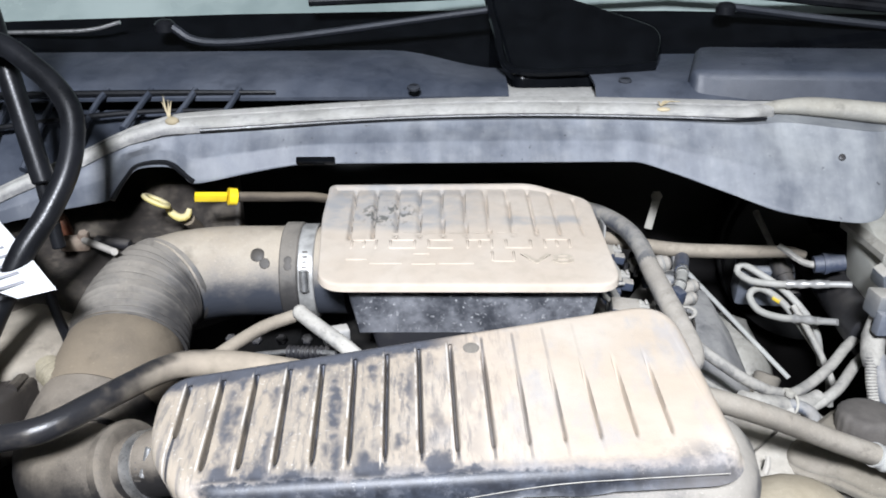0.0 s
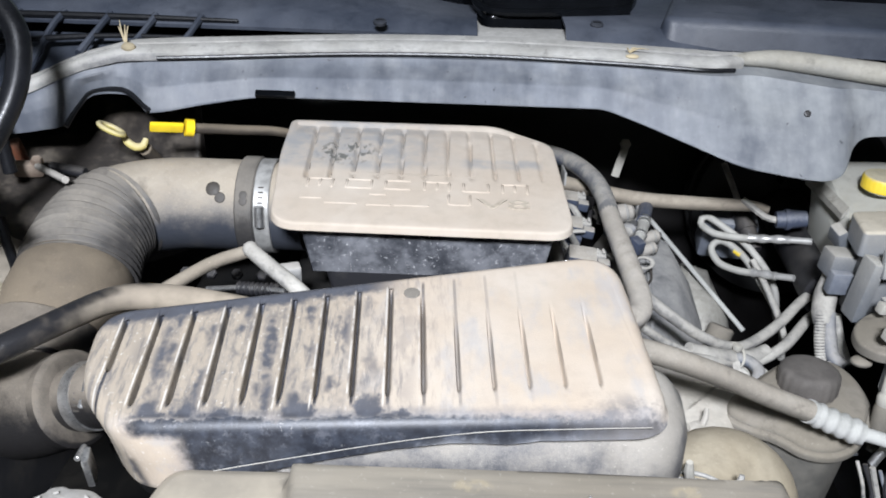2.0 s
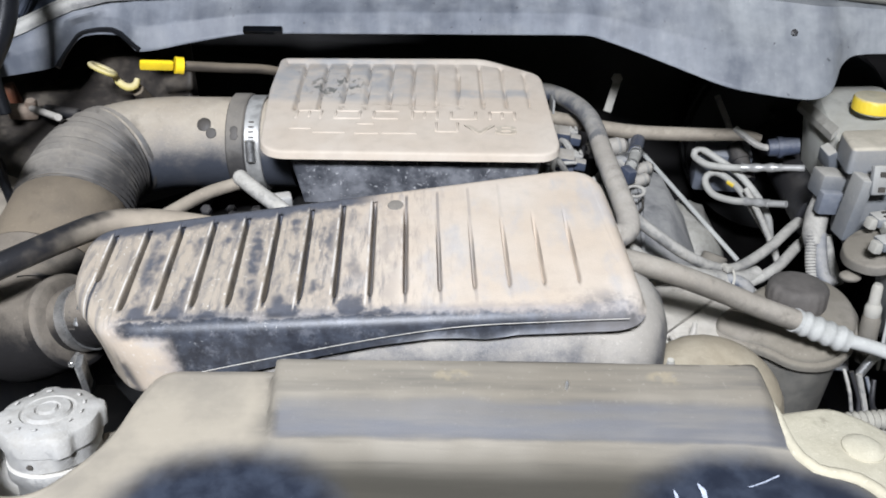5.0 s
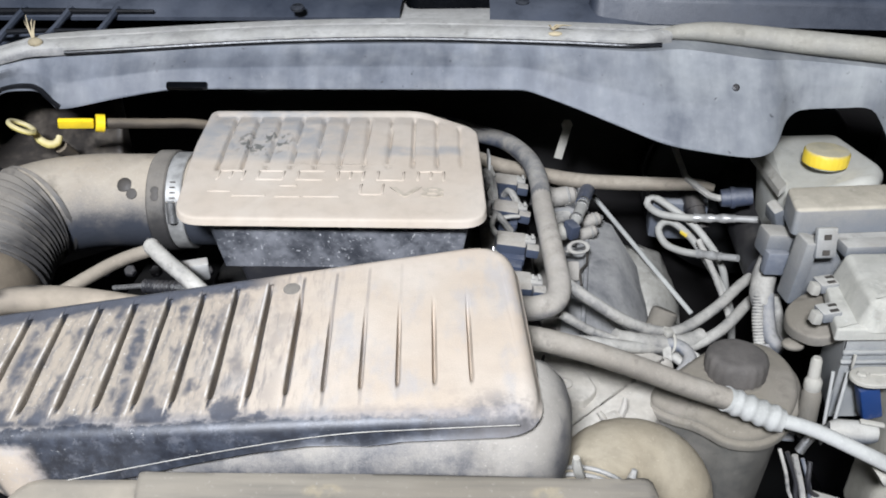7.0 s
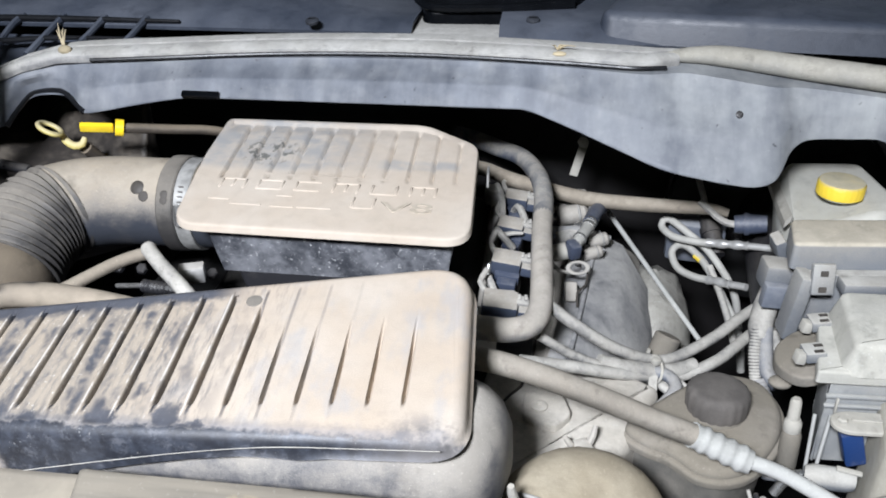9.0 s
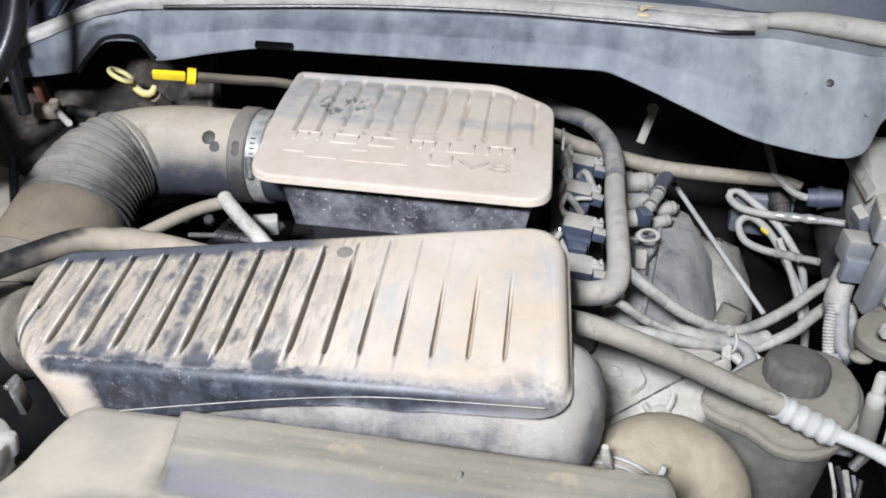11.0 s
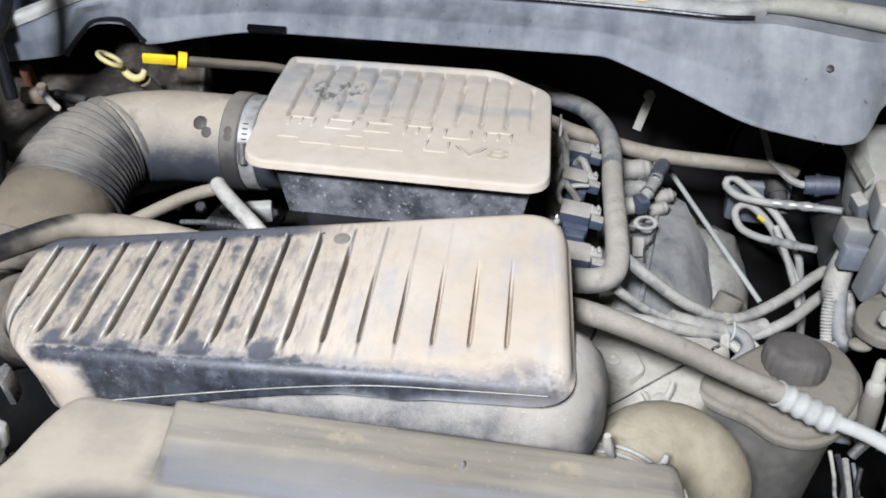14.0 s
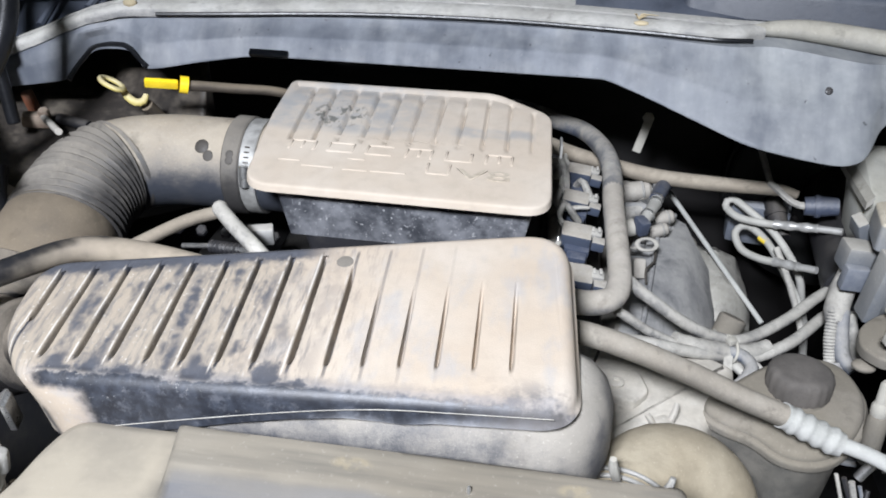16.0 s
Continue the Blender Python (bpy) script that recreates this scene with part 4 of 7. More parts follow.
def bonnet_seal():
    t = thing("bonnet_seal", (0.1, 0.76, 1.145), "dusty tan sponge rubber bonnet seal", "seal")
    left = [(x, y, lerp(SEAL_Z, x)) for x, y in SEAL[::4] if x < 0.30]
    def ribbon(table, profile):
        rows = []
        for x, y, z in table:
            wide = (0.45 + 0.55 * smooth(x, -0.30, -0.20)) * (1 - 0.75 * smooth(x, 0.25, 0.30))
            rows.append([(x, y + d * wide, z + h) for d, h in profile])
        return sheet(rows, 0.0035)

    fine = [(x, y, lerp(SEAL_Z, x)) for x, y in SEAL if x < 0.30]
    part("seal_strip", ribbon(fine, [(-0.0150, -0.0045), (-0.0142, -0.0020), (-0.0100, 0.0006), (-0.0030, 0.0020), (0.0020, 0.0022), (0.0028, 0.0008)]), M_SEAL, t)
    part("seal_flange", ribbon(fine, [(0.0036, 0.0006), (0.0042, 0.0030), (0.0110, 0.0042), (0.0170, 0.0040), (0.0180, 0.0010)]), M_SEAL, t)
    part("seal_groove", tube([(x, y - 0.0165 * (0.45 + 0.55 * smooth(x, -0.30, -0.20)), z - 0.0055) for x, y, z in left if x > -0.22], 0.0017, 8), M_BLACK, t, "dark gap under the strip")
    right = [(0.262, 0.756, 1.147), (0.300, 0.762, 1.149), (0.33, 0.757, 1.150), (0.39, 0.736, 1.148), (0.47, 0.715, 1.144), (0.60, 0.683, 1.134)]
    part("thick_strip", tube(right, [0.003, 0.008, 0.0105, 0.0115, 0.012, 0.012], 14, flat=0.8), M_SEALPALE, t, "pale cream sponge strip")
    clip = part("frayed_clip", ball((-0.236, 0.729, 1.1475), (0.006, 0.005, 0.004)), M_STRAW, t, "frayed straw-coloured clip")
    for k in range(7):
        a = random.uniform(-0.6, 0.6)
        part("strand", tube([(-0.240, 0.735, 1.147), (-0.241 + 0.004 * a, 0.736, 1.154), (-0.243 + 0.010 * a, 0.740 + random.uniform(-0.008, 0.004), 1.159 + random.uniform(0, 0.008))], [0.0010, 0.0008, 0.0003], 5, 0.004), M_STRAW, clip)
    clip = part("frayed_clip", ball((0.194, 0.753, 1.1495), (0.006, 0.004, 0.002)), M_STRAW, t, "frayed straw-coloured clip")
    for k in range(6):
        a = random.uniform(-1, 1)
        part("strand", tube([(0.192, 0.757, 1.152), (0.194 + 0.006 * a, 0.755, 1.156), (0.197 + 0.012 * a, 0.754 - 0.005 * abs(a), 1.157)], [0.0009, 0.0007, 0.0003], 5, 0.004), M_STRAW, clip)
    return t


bonnet_seal()

# black edging round the two cut-outs of the cowl panel
solo("edge_trim", tube([(-0.283, 0.690, face_z(0.690)), (-0.277, 0.704, face_z(0.706)), (-0.268, 0.716, face_z(0.719)), (-0.242, 0.718, face_z(0.721)), (-0.228, 0.711, face_z(0.713)), (-0.216, 0.704, face_z(0.704))], 0.0024, 8), M_BLACK, "black rubber edging round a cowl cut-out", "edging")
# black block put in for the shadow below the cowl's notch
solo("notch_shade", block((-0.112, 0.7185, 1.1145), (0.034, 0.006, 0.005), (38, 0, 0), bevel=0.0015), M_GLOSS, "small black block for the shadow under the cowl notch", "tab")
solo("rubber_plug", lathe([(0.0026, 0), (0.0029, 0.0004), (0.0022, 0.0008), (0.001, 0.0009)], (0.335, 0.7045, 1.1195), (0, -0.80, 0.58), 16), M_DARK, "small dark rubber plug in the cowl panel", "plug")


# ---- air filter box ----
def lid_plane(x, y):
    return 1.071 + 0.15 * (y - 0.471) + 0.02 * (x - 0.018)


def groove_x(i, y):
    """Where groove line i (counted from the narrow end, -1 to 13) runs at y."""
    h = (y - 0.385) / 0.085
    return -0.1219 + 0.01889 * i + h * (-0.0057 + 0.00018 * i)


def groove_at(x, y):
    h = (y - 0.385) / 0.085
    return (x + 0.1219 + 0.0057 * h) / (0.01889 + 0.00018 * h)


SEAM = [(-0.17, 0.997), (-0.13, 1.003), (-0.09, 1.0150), (-0.046, 1.0257), (-0.017, 1.0336), (0.0138, 1.0405), (0.0433, 1.0450), (0.060, 1.0450), (0.072, 1.0440), (0.083, 1.0455), (0.0997, 1.0490), (0.127, 1.0500), (0.18, 1.051)]


def groove_depth(x, y):
    """How deep the pressed grooves of the lid lie at a place; each has one steep and one soft flank."""
    at = groove_at(x, y)
    d = 0.0
    for i in (math.floor(at), math.floor(at) + 1):
        if i < -1 or i > 13:
            continue
        ya = 0.404 if i < 0 else 0.381 + 0.0016 * i
        yb = 0.447 if i < 0 else (0.4535 + 0.0038 * i if i < 8 else (0.467 if i == 8 else 0.455 + 0.003 * (i - 9)))
        t = (y - ya) / (yb - ya)
        u = (at - i) * 0.0188
        ends = smooth(t, -0.06, 0.10) * smooth(t, 1.06, 0.90 if i < 9 else 0.45)
        wide = 1.0 if i < 9 else 0.7
        flank = smooth(u, -0.0014, -0.0003) if u < 0 else 1 - smooth(u, 0.0002, 0.0022 * wide * (1.2 - 0.4 * t))
        lip = 0.0007 * (1 - smooth(abs(u + 0.0024), 0.0, 0.0013)) * smooth(t, -0.05, 0.12) * smooth(t, 1.05, 0.9)
        d = max(d, (0.0076 if i < 9 else 0.0055) * ends * flank) - (lip if i < 9 else 0.0)
    return d


def air_filter_box():
    t = thing("air_filter_box", (0.0, 0.44, 0.90), "black plastic air filter box under tan dust, ribbed lid", "air filter box")
    outline = even(rounded([(-0.164, 0.4525), (0.148, 0.5205), (0.1585, 0.378), (-0.126, 0.364), (-0.156, 0.397)], [0.022, 0.032, 0.022, 0.018, 0.02], 10), 900)
    bm = bmesh.new()
    edge = 0.0080
    levels = []
    for d, f in ((0.0008, 0.0), (0.0022, 0.06), (0.0020, 0.12), (0.0012, 0.5)):
        ring = []
        for p in inset(outline, -d):
            crown = lid_plane(p.x, p.y) - edge
            foot = min(crown - 0.003, lerp(SEAM, p.x) if p.y < 0.40 else lerp(SEAM, p.x) + 0.18 * (p.y - 0.40))
            z = foot + (crown - foot) * f
            lean = (1.055 - z) * smooth(p.x, -0.07, -0.13)
            ring.append((p.x + 0.20 * lean, p.y + 0.12 * lean, z))
        levels.append(ring)
    for k in range(6):
        a = math.pi / 2 * k / 5
        levels.append([(p.x, p.y, lid_plane(p.x, p.y) - edge * (1 - math.sin(a))) for p in inset(outline, edge * (1 - math.cos(a)))])
    # a narrow ledge under the top sheet
    levels.append([(p.x, p.y, lid_plane(p.x, p.y) - 0.0007) for p in inset(outline, edge + 0.004)])
    rings = [[bm.verts.new(q) for q in ring] for ring in levels]
    n = len(outline)
    for a, b in zip(rings, rings[1:]):
        for s in range(n):
            bm.faces.new((a[s], a[(s + 1) % n], b[(s + 1) % n], b[s]))
    rim = even(inset(outline, edge - 0.0004), 240)
    offsets = (-0.50, -0.30, -0.16, -0.085, -0.07, -0.055, -0.04, -0.025, -0.012, 0.0, 0.025, 0.05, 0.08, 0.11, 0.145, 0.18, 0.22, 0.34)
    steps = [k / 5 for k in range(-18, -8)] + [i + o for i in range(-1, 14) for o in offsets] + [13.5 + k / 5 for k in range(0, 12)]
    lanes = []
    for s in steps:
        # where the lane along groove line s crosses the rim
        x0, x1 = groove_x(s, 0.30), groove_x(s, 0.60)
        slope = (x1 - x0) / 0.30
        ys = []
        for p, q in zip(rim, rim[1:] + rim[:1]):
            a, b = p.x - x0 - slope * (p.y - 0.30), q.x - x0 - slope * (q.y - 0.30)
            if (a < 0) != (b < 0):
                ys.append(p.y + (q.y - p.y) * a / (a - b))
        if len(ys) < 2 or max(ys) - min(ys) < 0.002:
            continue
        lane = []
        for k in range(49):
            f = k / 48
            y = min(ys) + (max(ys) - min(ys)) * (f * 0.6 + 0.4 * f * f * (3 - 2 * f))
            x = groove_x(s, y)
            lane.append(bm.verts.new((x, y, lid_plane(x, y) - groove_depth(x, y) + 0.0006 * noise.noise((x * 30, y * 30, 2)) * smooth(f, 0.0, 0.1) * smooth(f, 1.0, 0.9))))
        lanes.append(lane)
    for a, b in zip(lanes, lanes[1:]):
        for k in range(48):
            bm.faces.new((a[k], b[k], b[k + 1], a[k + 1]))
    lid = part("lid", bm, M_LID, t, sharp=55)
    # the dark round drain mark by the middle groove
    part("pressed_mark", lathe([(0.0052, 0), (0.0048, 0.0006), (0.001, 0.0007)], (0.0185, 0.4725, lid_plane(0.0185, 0.4725) - 0.0002), (0, -0.15, 1), 20), M_BELLOWS, lid)
    # thin bright witness line above the seam
    line = [(-0.092, 1.0225), (-0.048, 1.0325), (0.014, 1.0455), (0.06, 1.0525), (0.10, 1.0545), (0.146, 1.0560)]
    part("seam_line", tube([(x, 0.3640 + 0.014 * (x + 0.126) / 0.2845 - 0.0022, z) for x, z in line], 0.00026, 6), M_WIRE, lid)
    body_top = even(rounded([(-0.158, 0.449), (0.147, 0.504), (0.182, 0.448), (0.178, 0.395), (0.150, 0.3725), (-0.122, 0.3690), (-0.155, 0.397)], [0.02, 0.03, 0.035, 0.03, 0.03, 0.02, 0.02], 8), 160)
    body = bmesh.new()
    levels = []
    for z, d, slide in ((1.050, 0.020, 0.0), (1.046, 0.012, 0.0), (1.038, 0.005, 0.0), (1.026, 0.001, 0.0), (1.005, 0.0, 0.004), (0.985, 0.004, 0.016), (0.93, 0.010, 0.030), (0.90, 0.014, 0.034)):
        ring = []
        for p in inset(body_top, d):
            s = smooth(p.x, 0.05, -0.15)
            top = min(z, lerp(SEAM, p.x) + 0.004) if p.y < 0.40 and p.x < 0.13 else z
            # the far end of the box falls away below the lid
            top -= 0.030 * smooth(p.y, 0.425, 0.500) * smooth(p.x, 0.09, 0.135) * smooth(z, 0.97, 1.02)
            lean = max(0.0, 1.055 - top) * smooth(p.x, -0.07, -0.13)
            ring.append((p.x + slide * s + 0.20 * lean, p.y + slide * 0.2 + 0.12 * lean, top))
        levels.append(ring)
    rings = [[body.verts.new(q) for q in ring] for ring in levels]
    for a, b in zip(rings, rings[1:]):
        for s in range(len(a)):
            body.faces.new((a[s], a[(s + 1) % len(a)], b[(s + 1) % len(a)], b[s]))
    body.faces.new(rings[0])
    body.faces.new(rings[-1])
    part("body", body, M_BOX, t)
    for x, y, z in ((-0.1485, 0.378, 1.012),):
        clip = part("clip", block((x, y, z), (0.004, 0.010, 0.022), (10, 0, 12), bevel=0.001), M_STEEL, t, "bent steel spring clip")
        part("clip_hook", rod((x - 0.003, y - 0.005, z + 0.010), (x - 0.003, y + 0.005, z + 0.010), 0.0018, 8), M_STEEL, clip)
    return t


air_filter_box()


# ---- intake resonator on the throttle body ----
def res_plane(x, y):
    return 1.056 + 0.15 * (y - 0.614)


def resonator():
    t = thing("intake_resonator", (0.01, 0.67, 0.95), "flat black intake resonator box buried in tan dust", "intake resonator")
    outline = even(rounded([(-0.108, 0.7620), (0.079, 0.7635), (0.1295, 0.7310), (0.1365, 0.5960), (-0.086, 0.5975), (-0.0975, 0.609), (-0.1070, 0.70)], [0.008, 0.012, 0.012, 0.022, 0.012, 0.008, 0.01], 8), 420)
    bm = bmesh.new()
    levels = [[(p.x, p.y, res_plane(p.x, p.y) - 0.0072) for p in inset(outline, 0.001)], [(p.x, p.y, res_plane(p.x, p.y) - 0.0060) for p in inset(outline, -0.0006)]]
    for k in range(4):
        a = math.pi / 2 * k / 3
        levels.append([(p.x, p.y, res_plane(p.x, p.y) - 0.0018 * (1 - math.sin(a))) for p in inset(outline, 0.0018 * (1 - math.cos(a)))])
    levels.append([(p.x, p.y, res_plane(p.x, p.y) - 0.0001) for p in inset(outline, 0.0060)])
    rim = inset(outline, 0.0075)

    def top(x, y):
        d = 0.0001
        for i in range(11):
            u = x - (-0.080 + 0.0196 * i - 0.03 * (y - 0.70))
            flank = smooth(u, -0.0034, 0.0) if u < 0 else 1 - smooth(u, 0.0003, 0.0013)
            d += (0.0050 - 0.00025 * i) * flank * smooth(y, 0.660 + 0.0005 * i, 0.672 + 0.0005 * i) * smooth(y, 0.757, 0.745) * smooth(x, 0.128, 0.112)
        return res_plane(x, y) - d - 0.002 * smooth(y, 0.735, 0.757)

    spine = [Vector((max(-0.05, min(0.07, p.x)), 0.672)) for p in rim]
    for k in range(0, 40):
        f = 1 - k / 40
        levels.append([(q.x, q.y, top(q.x, q.y)) for q in [c + (p - c) * f for p, c in zip(rim, spine)]])
    rings = [[bm.verts.new(q) for q in ring] for ring in levels]
    n = len(outline)
    for a, b in zip(rings, rings[1:]):
        for s in range(n):
            bm.faces.new((a[s], a[(s + 1) % n], b[(s + 1) % n], b[s]))
    bm.faces.new(rings[-1])
    bm.faces.new(rings[0])
    lid = part("lid", bm, M_RESLID, t, sharp=55)
    low = rounded([(-0.085, 0.745), (0.10, 0.745), (0.120, 0.715), (0.125, 0.609), (-0.078, 0.609)], 0.01)
    part("body", slab(low, lambda x, y: res_plane(x, y) - 0.0070, 1.000, 0.001, -0.010), M_RESBODY, t)
    part("lower_chamber", slab(rounded([(-0.06, 0.73), (0.09, 0.73), (0.10, 0.62), (-0.06, 0.62)], 0.01), 1.000, 0.955, 0.001, -0.01), M_DARK, t)
    # raised marks of a maker's word: plain bars
    glyphs = ("tlr", "tlrb", "tlb", "tlr", "lbr", "tlr")
    for i, glyph in enumerate(glyphs):
        x = -0.066 + 0.0317 * i
        bars = bmesh.new()
        for stroke in glyph:
            dx, dy, w, h = {"t": (0, 0.0062, 0.0215, 0.0020), "b": (0, -0.0062, 0.0215, 0.0020), "l": (-0.0100, 0, 0.0024, 0.0140), "r": (0.0100, 0, 0.0024, 0.0140)}[stroke]
            block((x + dx, 0.6555 + dy, res_plane(x, 0.6555 + dy) - 0.0006), (w, h, 0.0028), (8.5, 0, 0), bevel=0.0009, bm=bars, seg=1)
        if glyph.count("t") and i in (0, 3, 5):
            block((x, 0.6560, res_plane(x, 0.6560) - 0.0006), (0.0024, 0.0110, 0.0026), (8.5, 0, 0), bevel=0.0008, bm=bars, seg=1)
        part("raised_bar_mark", bars, M_RESLID, lid)
    for dx, dy, w in ((-0.070, 0.633, 0.018), (-0.046, 0.627, 0.026), (-0.018, 0.641, 0.014), (-0.016, 0.626, 0.020), (0.010, 0.6265, 0.028)):
        part("raised_bar_mark", block((dx, dy, res_plane(dx, dy) - 0.0006), (w, 0.0024, 0.0024), (8.5, 0, 0), bevel=0.0007, seg=1), M_RESLID, lid)
    bars = bmesh.new()
    for dx, dy, w, h in ((-0.0085, 0, 0.0022, 0.0150), (0.0085, 0, 0.0022, 0.0150), (0, -0.0075, 0.0170, 0.0020)):
        block((0.0475 + dx, 0.6370 + dy, res_plane(0.0475, 0.6370 + dy) - 0.0006), (w, h, 0.0026), (8.5, 0, 0), bevel=0.0008, bm=bars, seg=1)
    part("raised_bar_mark", bars, M_RESLID, lid)
    lettering("V8", (0.083, 0.6265, res_plane(0.083, 0.6265) - 0.0006), (8.5, 0, 0), 0.026, (1.75, 0.85), M_MARK, lid)
    # worn scuffs in the grooves near the far corner
    for i, y, h in ((0, 0.688, 0.010), (0, 0.704, 0.006), (1, 0.722, 0.012), (1, 0.676, 0.004), (2, 0.712, 0.016), (2, 0.690, 0.008), (2, 0.676, 0.004), (3, 0.694, 0.010)):
        x = -0.0602 + 0.0196 * i - 0.03 * (y - 0.70) - 0.0196
        part("scuff", block((x, y, top(x, y) - 0.0002), (0.0012, h, 0.0014), (8, 0, 3), bevel=0.0004, seg=1), M_DUCT, lid)
    part("small_hole", lathe([(0.0022, 0), (0.002, 0.0006), (0.0005, 0.0007)], (0.0905, 0.613, res_plane(0.0905, 0.613) - 0.0010), (0, -0.15, 1), 12), M_SPOT, lid)
    part("side_clip", block((0.1395, 0.712, 1.053), (0.002, 0.020, 0.012), (0, 0, 3), bevel=0.0008), M_BAND, t, "thin steel spring clip")
    return t


resonator()


# ---- intake tube from the filter box to the resonator ----
def intake_tube():
    t = thing("intake_tube", (-0.2, 0.62, 0.95), "dusty black rubber intake tube with ribbed bellows and steel clamps", "intake tube")
    part("elbow", tube([(-0.128, 0.692, 1.022), (-0.160, 0.692, 1.022), (-0.196, 0.690, 1.022), (-0.224, 0.680, 1.0215), (-0.240, 0.664, 1.021)], [0.0395, 0.0395, 0.040, 0.0405, 0.041], 36), M_TUBE, t)
    part("bellows", tube([(-0.236, 0.668, 1.0212), (-0.244, 0.652, 1.0195), (-0.248, 0.630, 1.015), (-0.248, 0.608, 1.009), (-0.2455, 0.586, 1.001)], [0.0412, 0.0425, 0.0430, 0.0435, 0.044], 40, ripple=(0.0066, 0.0019)), M_BELLOWS, t)
    part("collar", tube([(-0.2455, 0.588, 1.002), (-0.2455, 0.582, 1.000), (-0.2465, 0.560, 0.992), (-0.248, 0.538, 0.983)], [0.0435, 0.0452, 0.0450, 0.0430], 36), M_BROWN, t, "brown dusty rubber collar")
    part("lower_duct", tube([(-0.248, 0.542, 0.985), (-0.2525, 0.518, 0.976), (-0.251, 0.496, 0.970), (-0.240, 0.478, 0.970), (-0.220, 0.468, 0.978), (-0.203, 0.464, 0.986)], [0.042, 0.0415, 0.0400, 0.0370, 0.0330, 0.0300], 40), M_DUCTSHADE, t, "large dark rubber duct with brown dust on top")
    part("duct_lip", tube([(-0.2045, 0.4645, 0.985), (-0.202, 0.464, 0.986), (-0.196, 0.4625, 0.989), (-0.194, 0.462, 0.990)], [0.0290, 0.0318, 0.0318, 0.0280], 40), M_DUCTSHADE, t)
    part("box_cuff", tube([(-0.198, 0.463, 0.988), (-0.170, 0.456, 1.000), (-0.140, 0.450, 1.010)], [0.0216, 0.0216, 0.0216], 32), M_DUCTSHADE, t)
    clamp = part("hose_clamp", tube([(-0.187, 0.4605, 0.9925), (-0.179, 0.4580, 0.996)], [0.0225, 0.0225], 36), M_STEEL, t, "perforated steel hose clamp")
    part("clamp_screw", rod((-0.180, 0.438, 1.002), (-0.176, 0.446, 1.018), 0.0026, 10), M_STEEL, clamp)
    for k in range(6):
        a = radians(30 + 9 * k)
        part("clamp_slot", block((-0.183, 0.459 - 0.0226 * math.sin(a), 0.9943 + 0.0226 * math.cos(a)), (0.0040, 0.0011, 0.0012), (math.degrees(a), 0, 0), bevel=0.0), M_SPOT, clamp)
    part("rubber_band", tube([(-0.138, 0.692, 1.022), (-0.137, 0.692, 1.022), (-0.124, 0.692, 1.022), (-0.123, 0.692, 1.022)], [0.0405, 0.0430, 0.0430, 0.0405], 40), M_BELLOWS, t, "dark dusty rubber cuff")
    band = part("hose_clamp", tube([(-0.1225, 0.692, 1.022), (-0.122, 0.692, 1.022), (-0.1105, 0.692, 1.022), (-0.110, 0.692, 1.022)], [0.0400, 0.0415, 0.0415, 0.0400], 40), M_BAND, t, "bright perforated steel hose clamp")
    for k in range(7):
        a = radians(44 + 6 * k)
        part("clamp_slot", block((-0.1165, 0.692 - 0.0418 * math.sin(a), 1.022 + 0.0418 * math.cos(a)), (0.0042, 0.0011, 0.0012), (math.degrees(a), 0, 0), bevel=0.0), M_SPOT, band)
    part("clamp_screw", rod((-0.117, 0.6495, 1.022), (-0.117, 0.6525, 1.040), 0.0042, 12), M_STEEL, band)
    part("neck", tube([(-0.112, 0.692, 1.022), (-0.085, 0.692, 1.022)], 0.0385, 32), M_TUBE, t)
    for x, a, r in ((-0.157, 46, 0.0062), (-0.1505, 57, 0.0046), (-0.1305, 54, 0.0036), (-0.1305, 61, 0.0036)):
        rad = 0.0396 if x < -0.14 else 0.0431
        n = Vector((0, -math.sin(radians(a)), math.cos(radians(a))))
        part("wet_spot", lathe([(r, 0), (r * 0.9, 0.0005), (r * 0.2, 0.0007)], Vector((x, 0.692, 1.022)) + n * (rad - 0.0004), n, 16), M_SPOT, t)
    return t


intake_tube()

# air-conditioning hose across the duct and behind the box
ac = thing("air_conditioning_hose", (-0.19, 0.48, 1.02), "black rubber air-conditioning hose, dusty where it runs behind the box", "hose")
part("hose", tube([(0.02, 0.530, 0.985), (-0.03, 0.528, 1.004), (-0.09, 0.523, 1.020), (-0.135, 0.517, 1.032), (-0.164, 0.508, 1.039), (-0.180, 0.496, 1.042), (-0.194, 0.474, 1.044), (-0.210, 0.451, 1.044), (-0.228, 0.432, 1.042), (-0.252, 0.428, 1.038), (-0.32, 0.435, 1.02)], [0.0098, 0.0098, 0.0096, 0.0094, 0.0090, 0.0086, 0.0082, 0.0080, 0.0080, 0.0080, 0.0080], 18), M_ACHOSE, ac)
part("hose_crimp", tube([(-0.296, 0.432, 1.0265), (-0.325, 0.436, 1.0185)], 0.0100, 18), M_BLACK, ac)


# ---- radiator cover at the front ----
SCRATCHES = [[(0.1529, 0.2926), (0.1539, 0.2857), (0.1534, 0.2766)], [(0.1634, 0.2956), (0.1664, 0.2887), (0.1652, 0.277)], [(0.175, 0.2912), (0.1884, 0.2917), (0.2029, 0.2987)]]


